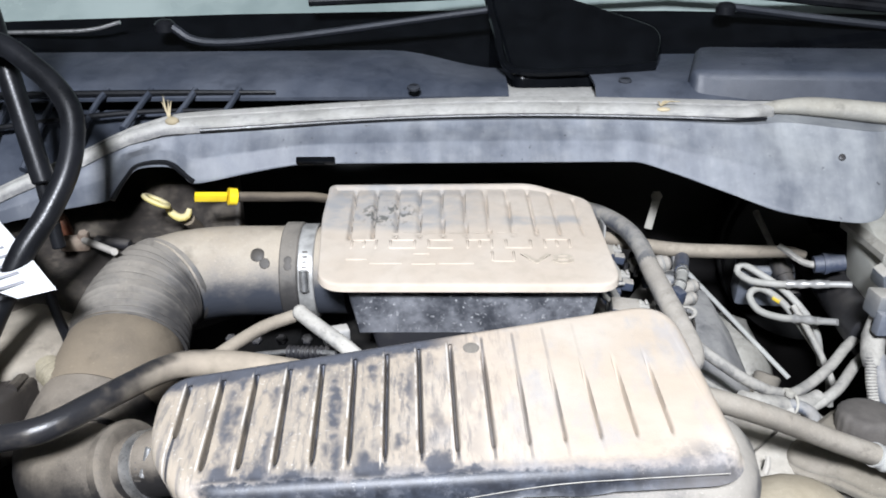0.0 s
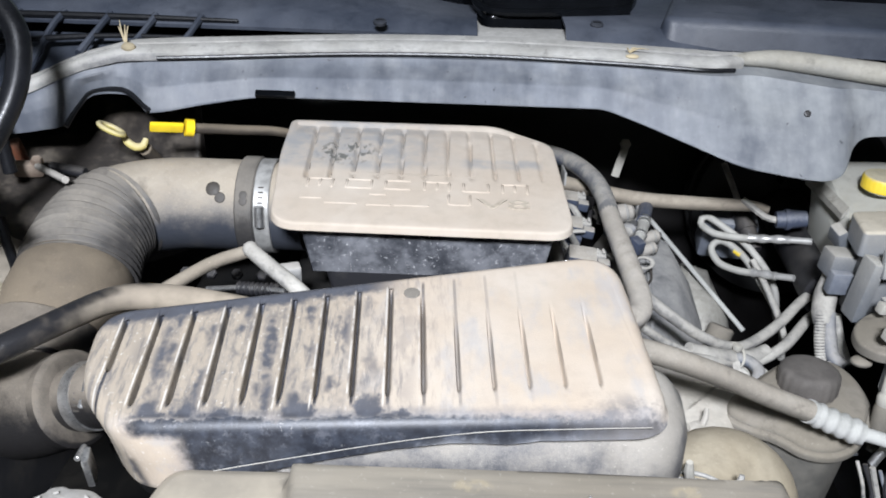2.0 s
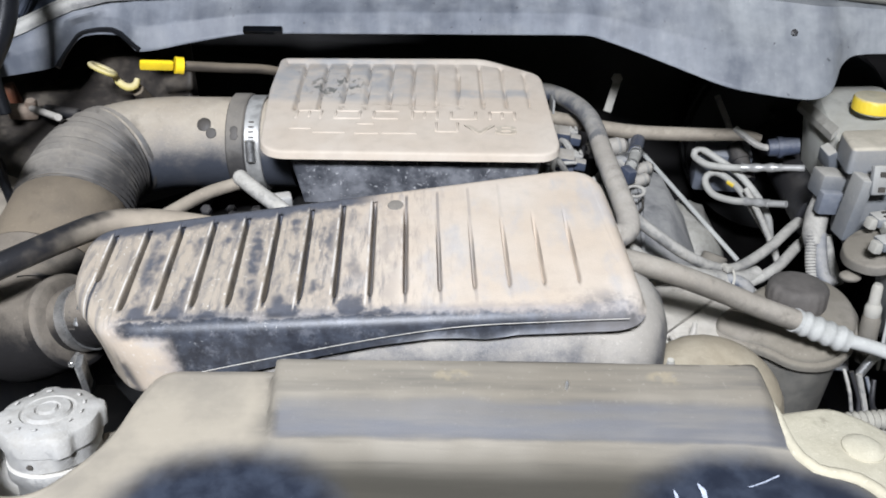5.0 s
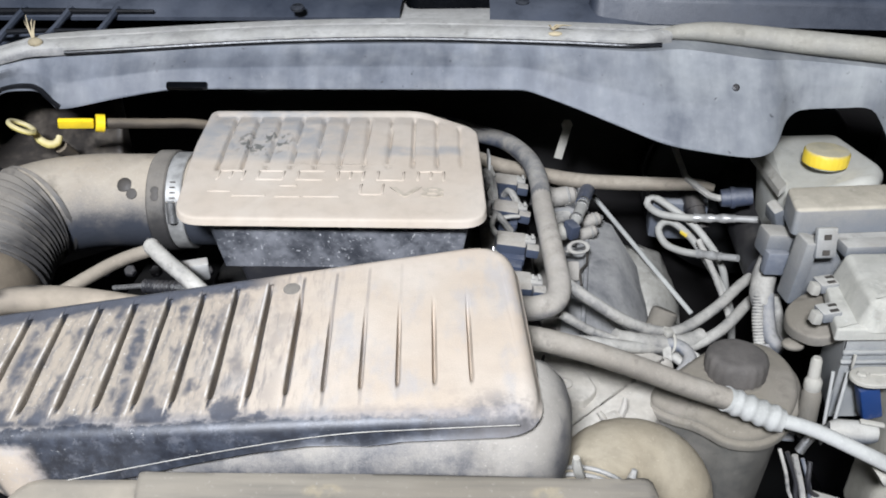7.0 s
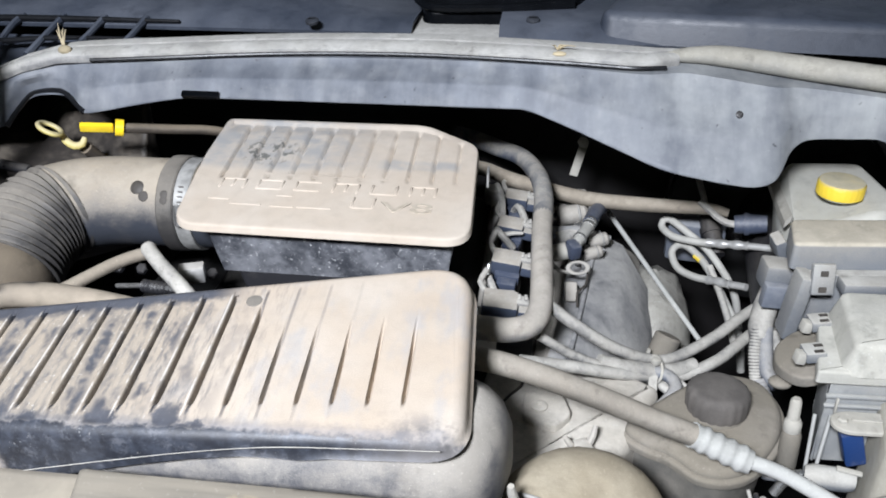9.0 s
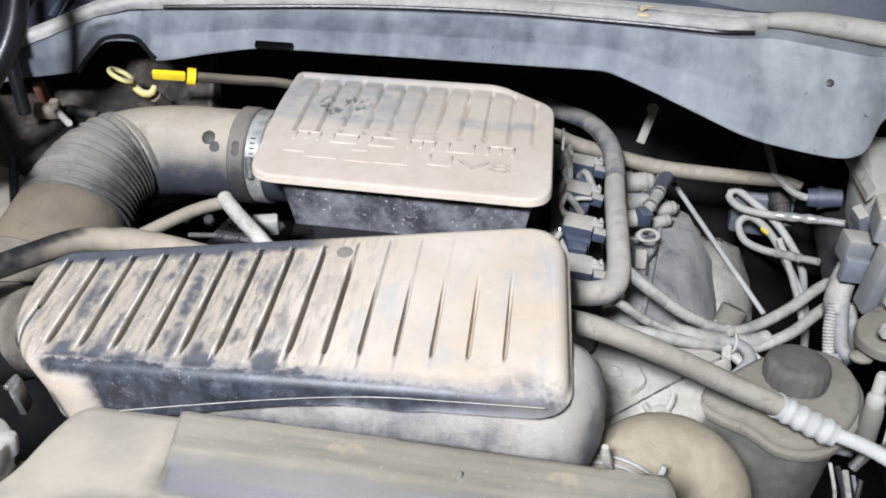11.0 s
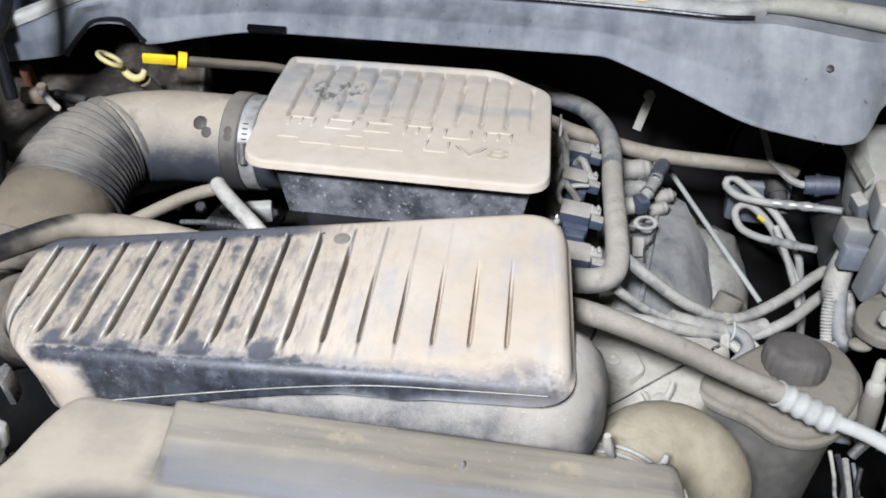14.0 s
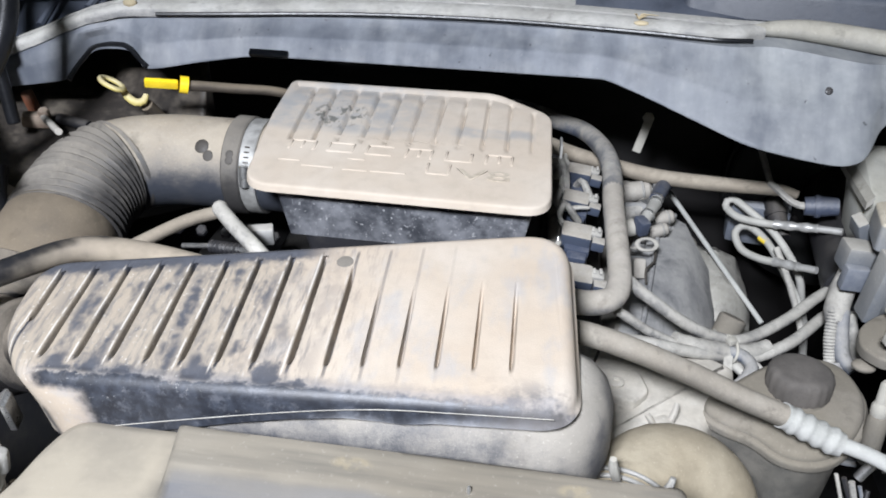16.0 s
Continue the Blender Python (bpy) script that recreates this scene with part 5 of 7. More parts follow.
def radiator_cover():
    t = thing("radiator_cover", (0.0, 0.30, 0.93), "black plastic radiator cover under pale dust with bare stains", "radiator cover")
    corners = [(-0.099, 0.367), (0.203, 0.371), (0.2165, 0.345), (0.2172, 0.320), (0.224, 0.303), (0.245, 0.294), (0.262, 0.20), (0.262, 0.10), (-0.36, 0.10), (-0.36, 0.31), (-0.30, 0.335), (-0.190, 0.338), (-0.177, 0.322), (-0.172, 0.298), (-0.150, 0.2815), (-0.130, 0.2815), (-0.119, 0.297), (-0.1085, 0.318), (-0.1055, 0.345)]
    low = even(rounded(corners, [0.012, 0.012, 0.010, 0.010, 0.012, 0.02, 0.02, 0.05, 0.05, 0.03, 0.03, 0.012, 0.010, 0.012, 0.012, 0.012, 0.012, 0.010, 0.010], 8), 560)

    def base_z(x, y):
        z = 1.0265 - 0.0025 * smooth(y, 0.36, 0.30)
        return z - 0.05 * smooth(y, 0.19, 0.08)

    def bump(x, y):
        """The raised rib along the rear edge: sloping crown, crease, and a steeper foot to the front."""
        edge = -0.036 + 0.10 * (0.354 - y)
        ends = smooth(x, edge - 0.0030, edge + 0.0035) * smooth(x, 0.222, 0.203)
        across = smooth(y, 0.3600, 0.3525)
        front = lerp([(0.304, 0.0), (0.310, 0.05), (0.3155, 0.14), (0.3335, 0.70), (0.3365, 0.77), (0.351, 1.0)], y)
        return 0.0185 * ends * across * front

    bm = bmesh.new()
    levels = [[(p.x, p.y, 0.93) for p in inset(low, -0.004)]]
    for k in range(5):
        a = math.pi / 2 * k / 4
        levels.append([(p.x, p.y, base_z(p.x, p.y) - 0.005 * (1 - math.sin(a))) for p in inset(low, 0.005 * (1 - math.cos(a)))])
    rim = inset(low, 0.0055)
    spine = [Vector((max(-0.30, min(0.18, p.x)), 0.235)) for p in rim]
    for k in range(0, 60):
        f = 1 - k / 60
        levels.append([(q.x, q.y, base_z(q.x, q.y) + bump(q.x, q.y) + 0.0007 * noise.noise((q.x * 18, q.y * 18, 0))) for q in [c + (p - c) * f for p, c in zip(rim, spine)]])
    rings = [[bm.verts.new(q) for q in ring] for ring in levels]
    n = len(low)
    for a, b in zip(rings, rings[1:]):
        for s in range(n):
            bm.faces.new((a[s], a[(s + 1) % n], b[(s + 1) % n], b[s]))
    bm.faces.new(rings[-1])
    part("moulding", bm, M_COVER, t, sharp=60)
    part("bead", tube([(0.211, 0.352, 1.0300), (0.2135, 0.335, 1.0270), (0.2145, 0.318, 1.0245), (0.2215, 0.303, 1.0235), (0.244, 0.2925, 1.0225), (0.259, 0.24, 1.021)], [0.0018, 0.0030, 0.0032, 0.0032, 0.0034, 0.0034], 10), M_TABPALE, t, "pale worn bead along the end")
    tab = rounded([(0.214, 0.362), (0.258, 0.371), (0.276, 0.360), (0.300, 0.318), (0.31, 0.20), (0.214, 0.20)], [0.006, 0.008, 0.010, 0.02, 0.02, 0.01])
    part("side_tab", slab(tab, 1.0050, 0.985, 0.005, 0.002), M_TABPALE, t, "cream dusty fixing tab")
    part("push_clip", lathe([(0.0105, 0), (0.0100, 0.002), (0.0060, 0.0042), (0.001, 0.0046)], (0.262, 0.337, 1.0040), seg=24), M_TABPALE, t)
    part("bolt", lathe([(0.0010, 0), (0.0010, 0.005), (0.0004, 0.006)], (0.1105, 0.338, 1.0385), seg=10), M_STEEL, t)
    for path, r in ((SCRATCHES[0], 0.0010), (SCRATCHES[1], 0.0016), (SCRATCHES[2], 0.0008)):
        part("scratch", tube([(x, y, base_z(x, y) - 0.0003) for x, y in path], [r * 0.4, r, r * 0.7], 8, flat=0.5), M_SCRATCH, t, "pale blue-white scratch")
    return t


radiator_cover()


def warning_label():
    t = thing("warning_label", (0.02, 0.245, 1.022), "white paper label with grey and red print stuck on the cover", "label")
    part("paper", slab(rounded([(-0.077, 0.2120), (0.015, 0.2120), (0.015, 0.2720), (-0.077, 0.2720)], 0.002, 2), 1.0262, 1.0250, 0.0002), M_PAPER, t)
    for k in range(6):
        part("print_bar", block((-0.070 + 0.0075 * k, 0.2665, 1.0263), (0.005, 0.0035, 0.0004), bevel=0.0), M_INK, t)
    for k in range(7):
        part("print_bar", block((-0.022 + 0.0052 * k, 0.2660, 1.0263), (0.0038, 0.0042, 0.0004), bevel=0.0), M_RED, t)
    for k in range(5):
        part("print_bar", block((-0.031, 0.256 - 0.008 * k, 1.0263), (0.078, 0.003, 0.0004), bevel=0.0), M_INK, t)
    return t


warning_label()


def radiator_cap():
    t = thing("coolant_filler", (-0.1385, 0.322, 1.00), "grey metal pressure cap with side ears on a filler neck", "coolant filler")
    c, tilt = Vector((-0.1385, 0.3185, 1.0060)), (0.03, 0.13, 1)

    def ears(a, h):
        k = 1.0 + 0.012 * math.cos(8 * a + 0.5)
        for at in (0.45, -0.95, 2.45, 3.85):
            d = abs((a - at + math.pi) % (2 * math.pi) - math.pi)
            k += 0.10 * (1 - smooth(d, 0.10, 0.26))
        return k if 0.016 < h < 0.0284 else 1.0

    cap = part("cap", lathe([(0.0190, 0.0070), (0.0208, 0.0080), (0.0214, 0.0165), (0.0226, 0.0172), (0.0230, 0.0255), (0.0225, 0.0272), (0.0210, 0.0282), (0.0128, 0.0294), (0.0120, 0.0285), (0.0108, 0.0285), (0.0100, 0.0303), (0.0060, 0.0305), (0.0054, 0.0296), (0.0047, 0.0296), (0.0040, 0.0310), (0.0006, 0.0313)], c, tilt, 96, ears), M_CAPALU, t)
    for k in range(13):
        a = 2 * math.pi * k / 13
        if k % 4 == 3:
            continue
        part("stamped_bar", block(c + Vector((0.0166 * math.cos(a), 0.0166 * math.sin(a) + 0.0039, 0.0295 - 0.0005 * math.cos(a) - 0.0021 * math.sin(a))), (0.0014, 0.0026, 0.0008), (0, 0, math.degrees(a)), bevel=0.0003, seg=1), M_CAPALU, cap)
    part("latch_hole", lathe([(0.0014, 0), (0.0014, 0.0006)], c + Vector((-0.0005, -0.0196, 0.0150)), (0, -1, 0.1), 10), M_SPOT, cap)
    part("neck", lathe([(0.0185, -0.03), (0.0185, -0.004), (0.0215, 0.000), (0.0215, 0.0060), (0.017, 0.0066)], c, tilt, 40), M_ALU, t, "dusty aluminium filler neck")
    part("overflow_stub", rod((-0.121, 0.332, 1.004), (-0.092, 0.346, 1.000), 0.0058, 16), M_HOSE, t)
    part("stub_bracket", block((-0.111, 0.327, 1.004), (0.016, 0.014, 0.012), (0, 0, 25), bevel=0.003), M_PALE, t)
    return t


radiator_cap()

# radiator tank under the cap
solo("radiator_tank", slab(rounded([(-0.36, 0.27), (-0.10, 0.30), (-0.085, 0.345), (-0.16, 0.358), (-0.36, 0.34)], 0.015), 0.985, 0.90, 0.006), M_ALU, "dusty pale radiator end tank", "radiator tank")


# ---- upper radiator hose with its spring clip ----
def radiator_hose():
    t = thing("radiator_hose", (0.23, 0.44, 0.92), "thick tan dusty rubber radiator hose elbow", "radiator hose")
    part("hose", tube([(0.182, 0.375, 0.948), (0.188, 0.402, 0.954), (0.197, 0.430, 0.957), (0.216, 0.452, 0.954), (0.237, 0.461, 0.943), (0.2505, 0.464, 0.925), (0.2530, 0.467, 0.900), (0.246, 0.474, 0.86)], [0.0290, 0.0290, 0.0296, 0.0305, 0.0312, 0.0312, 0.030, 0.028], 36), M_RADHOSE, t)
    clip = part("spring_clip", ring_of((0.189, 0.406, 0.9548), (0.25, 0.95, 0.12), 0.0300, 0.0015, 40), M_CLIP, t, "dull steel spring hose clip")
    for k in range(1, 4):
        part("clip_coil", ring_of((0.189 + 0.0013 * k, 0.406 + 0.0052 * k, 0.9548 + 0.0006 * k), (0.25, 0.95, 0.12), 0.0300, 0.0015, 40), M_CLIP, clip)
    part("clip_ear", tube([(0.186, 0.410, 0.984), (0.1840, 0.407, 0.992), (0.1815, 0.405, 1.001), (0.1805, 0.404, 1.008)], [0.0022, 0.0028, 0.0030, 0.0020], 8, 0.003, flat=0.8), M_PALE, clip)
    part("clip_ear", tube([(0.190, 0.402, 0.9855), (0.200, 0.401, 0.9865), (0.208, 0.403, 0.9860), (0.2125, 0.406, 0.991), (0.2140, 0.408, 0.996)], [0.0020, 0.0024, 0.0026, 0.0024, 0.0016], 8, 0.003, flat=0.8), M_CLIP, clip)
    return t


radiator_hose()


# ---- power steering bottle ----
def steering_bottle():
    t = thing("power_steering_bottle", (0.32, 0.54, 0.83), "dusty grey power steering fluid bottle with dark ribbed cap", "fluid bottle")
    shoulder = even(rounded([(0.2575, 0.5535), (0.2535, 0.537), (0.267, 0.5245), (0.287, 0.5175), (0.302, 0.5000), (0.329, 0.4995), (0.353, 0.520), (0.371, 0.550), (0.374, 0.580), (0.362, 0.607), (0.326, 0.606), (0.2846, 0.5720)], [0.008, 0.007, 0.010, 0.014, 0.012, 0.016, 0.02, 0.02, 0.02, 0.02, 0.012, 0.010], 6), 120)
    level = lambda d: (lambda x, y: d + 0.05 * (y - 0.54) + 0.006 * smooth(math.hypot(x - 0.322, y - 0.562), 0.06, 0.02))
    part("shoulder", slab(inset(shoulder, 0.002), level(0.9405), level(0.931), 0.006), M_PSBODY, t)
    part("moulded_rim", slab(inset(shoulder, -0.0015), level(0.9345), level(0.9285), 0.0028), M_PSBODY, t)
    part("body", slab(inset(shoulder, 0.006), level(0.929), 0.80, 0.003, -0.010), M_PSSHADE, t, "lower body with its shade in the colour")
    part("neck", lathe([(0.0215, 0), (0.0215, 0.014), (0.020, 0.016)], (0.3225, 0.562, 0.932), (0, 0.05, 1), 32), M_PSBODY, t)
    part("cap", lathe([(0.0195, 0), (0.0215, 0.001), (0.0225, 0.004), (0.0225, 0.014), (0.0215, 0.0175), (0.019, 0.0195), (0.0165, 0.0200), (0.006, 0.0212), (0.001, 0.0213)], (0.3225, 0.5625, 0.9430), (0, 0.05, 1), 88, lambda a, h: 1 + (0.014 * math.cos(20 * a) if h < 0.0190 else 0)), M_CAP, t, "dark brown-grey ribbed cap")
    return t


steering_bottle()


def steering_hose():
    t = thing("pressure_hose", (0.24, 0.50, 0.98), "dusty grey pressure hose with pale crimped ferrule", "hose")
    part("hose", tube([(0.135, 0.500, 1.020), (0.160, 0.496, 1.022), (0.190, 0.495, 1.015), (0.230, 0.497, 0.999), (0.268, 0.500, 0.981), (0.298, 0.501, 0.969)], 0.0077, 18), M_HOSE, t)
    part("ferrule", tube([(0.294, 0.501, 0.9705), (0.299, 0.5005, 0.9685), (0.328, 0.494, 0.9590), (0.332, 0.493, 0.958)], [0.0080, 0.0087, 0.0087, 0.0070], 22, ripple=(0.0085, 0.0008)), M_CHALK, t, "pale crimped aluminium ferrule")
    part("pipe", tube([(0.329, 0.494, 0.959), (0.350, 0.488, 0.956), (0.372, 0.474, 0.953), (0.395, 0.456, 0.950), (0.420, 0.430, 0.945), (0.45, 0.40, 0.93)], 0.0050, 16), M_CHALK, t, "pale dusty metal pipe")
    return t


steering_hose()

# ---- coolant hose that loops beside the resonator ----
coolant = thing("coolant_hose", (0.185, 0.70, 0.98), "dusty blue-grey rubber coolant hose bent in a loop", "hose")
part("far_run", tube([(0.085, 0.945, 1.000), (0.108, 0.912, 1.008), (0.134, 0.880, 1.012), (0.162, 0.852, 1.014), (0.180, 0.805, 1.016), (0.187, 0.765, 1.014), (0.188, 0.725, 1.010)], 0.0090, 18), M_COOLANT, coolant)
part("near_run", tube([(0.188, 0.728, 1.0102), (0.188, 0.697, 1.009), (0.190, 0.640, 1.005), (0.1905, 0.592, 1.002), (0.184, 0.568, 1.002), (0.168, 0.555, 1.005), (0.148, 0.553, 1.007), (0.120, 0.554, 1.004)], 0.0090, 18), M_COOLTAN, coolant)
solo("vacuum_pipe", tube([(0.085, 0.850, 0.998), (0.118, 0.858, 0.997), (0.152, 0.840, 0.994), (0.189, 0.824, 0.992), (0.233, 0.810, 0.990), (0.286, 0.804, 0.990), (0.343, 0.798, 0.992), (0.362, 0.794, 0.990)], [0.0076, 0.0076, 0.0076, 0.0074, 0.0074, 0.0072, 0.0060, 0.004], 16), M_PIPETAN, "tan dusty rubber pipe crossing behind the engine", "pipe")
solo("dipstick_tube", rod((0.2535, 0.866, 0.953), (0.345, 0.745, 0.876), 0.0026, 10), M_CHALK, "thin pale metal rod slanting into the bay", "rod")
strap = thing("metal_strap", (0.222, 0.857, 0.99), "short pale metal strap hanging in the dark", "strap")
part("strip", block((0.2205, 0.857, 1.0125), (0.0085, 0.003, 0.036), (-16, 16, 0), bevel=0.0008), M_PALE, strap)
part("bolt", lathe([(0.006, 0), (0.006, 0.004), (0.004, 0.005)], (0.2235, 0.860, 1.030), (0, -0.9, 0.3), 6), M_PALE, strap)


# ---- two hose loops with bright ferrules ----
def hose_loop(path, joint_a, joint_b, end, tag):
    t = thing("hose_loop", joint_b, "pale rubber hose loop with bright metal ferrule", "hose", group="hose loops")
    part("hose", tube(path, 0.0037, 12, 0.004), M_WIREPALE, t)
    part("ferrule", tube([joint_a, [(a + b) / 2 for a, b in zip(joint_a, joint_b)], joint_b], [0.0044, 0.0040, 0.0044], 14, ripple=(0.014, 0.0005)), M_BAND, t, "bright crimped steel ferrule")
    part("pipe_end", tube([joint_b, end], 0.0034, 10), M_BAND, t)
    if tag:
        part("paint_mark", tube([path[3], [(a * 2 + b) / 3 for a, b in zip(path[3], path[4])]], 0.0039, 12), M_YELLOW, t, "yellow paint mark")
    return t


hose_loop([(0.384, 0.764, 0.880), (0.374, 0.770, 0.918), (0.352, 0.792, 0.946), (0.328, 0.812, 0.960), (0.312, 0.824, 0.966), (0.306, 0.820, 0.960), (0.316, 0.806, 0.956), (0.334, 0.794, 0.958), (0.350, 0.786, 0.961)], (0.346, 0.788, 0.9605), (0.380, 0.772, 0.968), (0.398, 0.762, 0.972), False)
hose_loop([(0.386, 0.735, 0.850), (0.378, 0.740, 0.890), (0.360, 0.766, 0.921), (0.344, 0.790, 0.940), (0.328, 0.808, 0.946), (0.318, 0.808, 0.938), (0.322, 0.790, 0.930), (0.336, 0.770, 0.932), (0.350, 0.755, 0.938)], (0.346, 0.759, 0.9365), (0.362, 0.742, 0.943), (0.374, 0.730, 0.948), True)


# ---- wiring harness over the bottle ----
def harness():
    t = thing("wiring_harness", (0.28, 0.62, 0.92), "dusty grey taped wiring harness with cable ties", "wiring harness")
    runs = [
        ([(0.196, 0.600, 1.000), (0.215, 0.600, 0.985), (0.245, 0.606, 0.962), (0.275, 0.618, 0.943), (0.300, 0.632, 0.935), (0.335, 0.660, 0.938), (0.368, 0.695, 0.942), (0.392, 0.716, 0.944)], 0.0066),
        ([(0.178, 0.560, 0.975), (0.215, 0.575, 0.962), (0.250, 0.592, 0.946), (0.285, 0.610, 0.932), (0.310, 0.622, 0.927), (0.340, 0.645, 0.928), (0.372, 0.682, 0.930), (0.396, 0.704, 0.932)], 0.0068),
        ([(0.190, 0.580, 0.985), (0.220, 0.588, 0.962), (0.255, 0.600, 0.942), (0.290, 0.612, 0.928), (0.310, 0.605, 0.915)], 0.0050),
        ([(0.262, 0.604, 0.944), (0.290, 0.610, 0.934), (0.308, 0.606, 0.926), (0.318, 0.592, 0.915), (0.318, 0.578, 0.90)], 0.0046),
        ([(0.262, 0.604, 0.940), (0.288, 0.608, 0.926), (0.302, 0.600, 0.915), (0.306, 0.588, 0.90)], 0.0050),
    ]
    for path, r in runs:
        part("cable", tube(path, r * 0.72, 12, ripple=(0.011, 0.00005)), M_WIRE, t)
    part("taped_trunk", tube([(0.238, 0.597, 0.953), (0.258, 0.602, 0.944), (0.280, 0.611, 0.935), (0.300, 0.620, 0.930), (0.318, 0.632, 0.930)], [0.0054, 0.0070, 0.0080, 0.0074, 0.0058], 14, ripple=(0.013, 0.0002)), M_WIRE, t, "cloth-taped trunk of the harness")
    part("branch", tube([(0.268, 0.608, 0.938), (0.282, 0.6105, 0.937), (0.2945, 0.606, 0.936), (0.2990, 0.596, 0.934), (0.294, 0.586, 0.931), (0.286, 0.579, 0.926)], 0.0052, 14), M_CONN, t, "blue-grey hose bending down")
    part("strap", sheet([[(0.2795, 0.607, 0.939), (0.2780, 0.598, 0.935), (0.2776, 0.588, 0.930), (0.2785, 0.576, 0.923)], [(0.2862, 0.607, 0.938), (0.2846, 0.598, 0.934), (0.2842, 0.588, 0.929), (0.2850, 0.576, 0.922)]], 0.0012), M_WIRE, t, "hanging cloth strap")
    for c, axis, r in (((0.2835, 0.614, 0.9355), (1, 0.45, -0.3), 0.0112),):
        tie = part("cable_tie", ring_of(c, axis, r, 0.0012, 26), M_PALE, t, "pale cable tie")
        part("tie_head", block((c[0], c[1] - 0.004, c[2] + r), (0.006, 0.006, 0.005), (0, 0, 30), bevel=0.001), M_PALE, tie)
    return t


harness()


# ---- engine below: block, heads, coils and injectors ----
def engine():
    t = thing("engine", (0.05, 0.65, 0.55), "dust-covered engine, depths coloured near black for shade", "engine")
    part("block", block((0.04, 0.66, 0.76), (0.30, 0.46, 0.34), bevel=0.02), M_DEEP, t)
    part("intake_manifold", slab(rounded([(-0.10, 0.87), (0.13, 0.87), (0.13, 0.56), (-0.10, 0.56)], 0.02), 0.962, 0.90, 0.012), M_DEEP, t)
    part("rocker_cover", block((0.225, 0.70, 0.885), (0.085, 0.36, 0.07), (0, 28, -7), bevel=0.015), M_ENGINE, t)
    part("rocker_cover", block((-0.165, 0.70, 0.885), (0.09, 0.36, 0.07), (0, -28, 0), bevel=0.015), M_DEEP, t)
    front = rounded([(0.15, 0.606), (0.225, 0.612), (0.262, 0.608), (0.287, 0.592), (0.268, 0.545), (0.246, 0.500), (0.225, 0.465), (0.14, 0.46)], [0.015, 0.015, 0.012, 0.006, 0.01, 0.015, 0.015, 0.015])
    casting = part("front_casting", slab(front, lambda x, y: 0.938 - 0.05 * (0.6 - y), 0.80, 0.010, 0.006), M_ENGTAN, t)
    lug = part("bolt_lug", slab(rounded([(0.182, 0.566), (0.212, 0.566), (0.218, 0.545), (0.206, 0.530), (0.182, 0.540)], 0.004), 0.9425, 0.93, 0.002), M_ENGTAN, t)
    part("lug_bolt", lathe([(0.0062, 0), (0.0062, 0.0016), (0.0045, 0.0026), (0.0022, 0.0026), (0.0020, 0.0012), (0.0002, 0.0012)], (0.194, 0.5490, 0.9425), seg=24), M_ENGTAN, lug)
    part("casting_seam", tube([(0.1825, 0.590, 0.9378), (0.1791, 0.5775, 0.9372), (0.1723, 0.5684, 0.9366), (0.1665, 0.5583, 0.9360)], 0.0012, 6), M_SPOT, casting)
    bracket = part("bracket", block((0.2255, 0.5125, 0.9395), (0.012, 0.014, 0.007), (0, 0, 30), bevel=0.002), M_ENGTAN, t)
    part("bracket_finger", tube([(0.219, 0.514, 0.938), (0.2165, 0.511, 0.944), (0.2125, 0.5105, 0.950)], [0.0026, 0.0024, 0.0018], 8), M_ENGTAN, bracket)
    part("bracket_finger", tube([(0.229, 0.516, 0.938), (0.2325, 0.520, 0.945), (0.2340, 0.525, 0.950)], [0.0028, 0.0026, 0.0018], 8), M_ENGINE, bracket)
    return t


engine()


def coil(at, turn, size=1.0, clip=True):
    """An injector with its plug: tan foot, blue-grey plug body, locking teeth and a bright pin."""
    x, y, z = at
    t = thing("fuel_injector", (x, y, z - 0.03), "dusty fuel injector with blue-grey plug and pale clip", "injector", group="fuel injectors")
    s = size
    part("foot", lathe([(0.0115 * s, 0), (0.0125 * s, 0.004), (0.0125 * s, 0.020), (0.0095 * s, 0.024)], (x, y + 0.010, z - 0.036), seg=20), M_DARK, t)
    plug = part("plug_body", block((x, y, z - 0.001), (0.026 * s, 0.019 * s, 0.017), (14, 6, turn), bevel=0.0028), M_CONNTAN, t)
    part("plug_skirt", block((x + 0.001, y - 0.006 * s, z - 0.010), (0.022 * s, 0.014 * s, 0.012), (14, 6, turn), bevel=0.002), M_CONNDARK, plug, "bare dark plug skirt")
    part("plug_boot", block((x + 0.001, y - 0.016 * s, z - 0.013), (0.017 * s, 0.010 * s, 0.010), (14, 6, turn), bevel=0.002), M_CONNDARK, plug)
    part("collar", block((x - 0.001, y + 0.016 * s, z - 0.006), (0.024 * s, 0.011 * s, 0.012), (10, 4, turn + 4), bevel=0.003), M_WIRE, t)
    if clip:
        teeth = part("locking_clip", block((x + 0.0165 * s, y + 0.001, z + 0.003), (0.010, 0.010, 0.005), (8, 8, turn), bevel=0.001), M_WIRE, t)
        for k in range(2):
            part("prong", block((x + 0.0165 * s + 0.0052 * (k - 0.5), y + 0.002, z + 0.0060), (0.0026, 0.006, 0.0030), (14, 8, turn + 6 * k), bevel=0.0008), M_WIRE, teeth)
        part("clip_side", block((x + 0.0185 * s, y - 0.006, z - 0.003), (0.011, 0.010, 0.009), (8, 8, turn), bevel=0.0015), M_CONNTAN, teeth)
    part("steel_pin", rod((x - 0.015 * s, y - 0.012, z - 0.008), (x - 0.0145 * s, y - 0.006, z + 0.001), 0.0022, 10), M_STEEL, t)
    part("wire", tube([(x - 0.010 * s, y + 0.012, z + 0.002), (x - 0.016 * s, y + 0.022, z + 0.006), (x - 0.012 * s, y + 0.036, z + 0.010)], 0.0026, 8), M_WIRE, t)
    return t


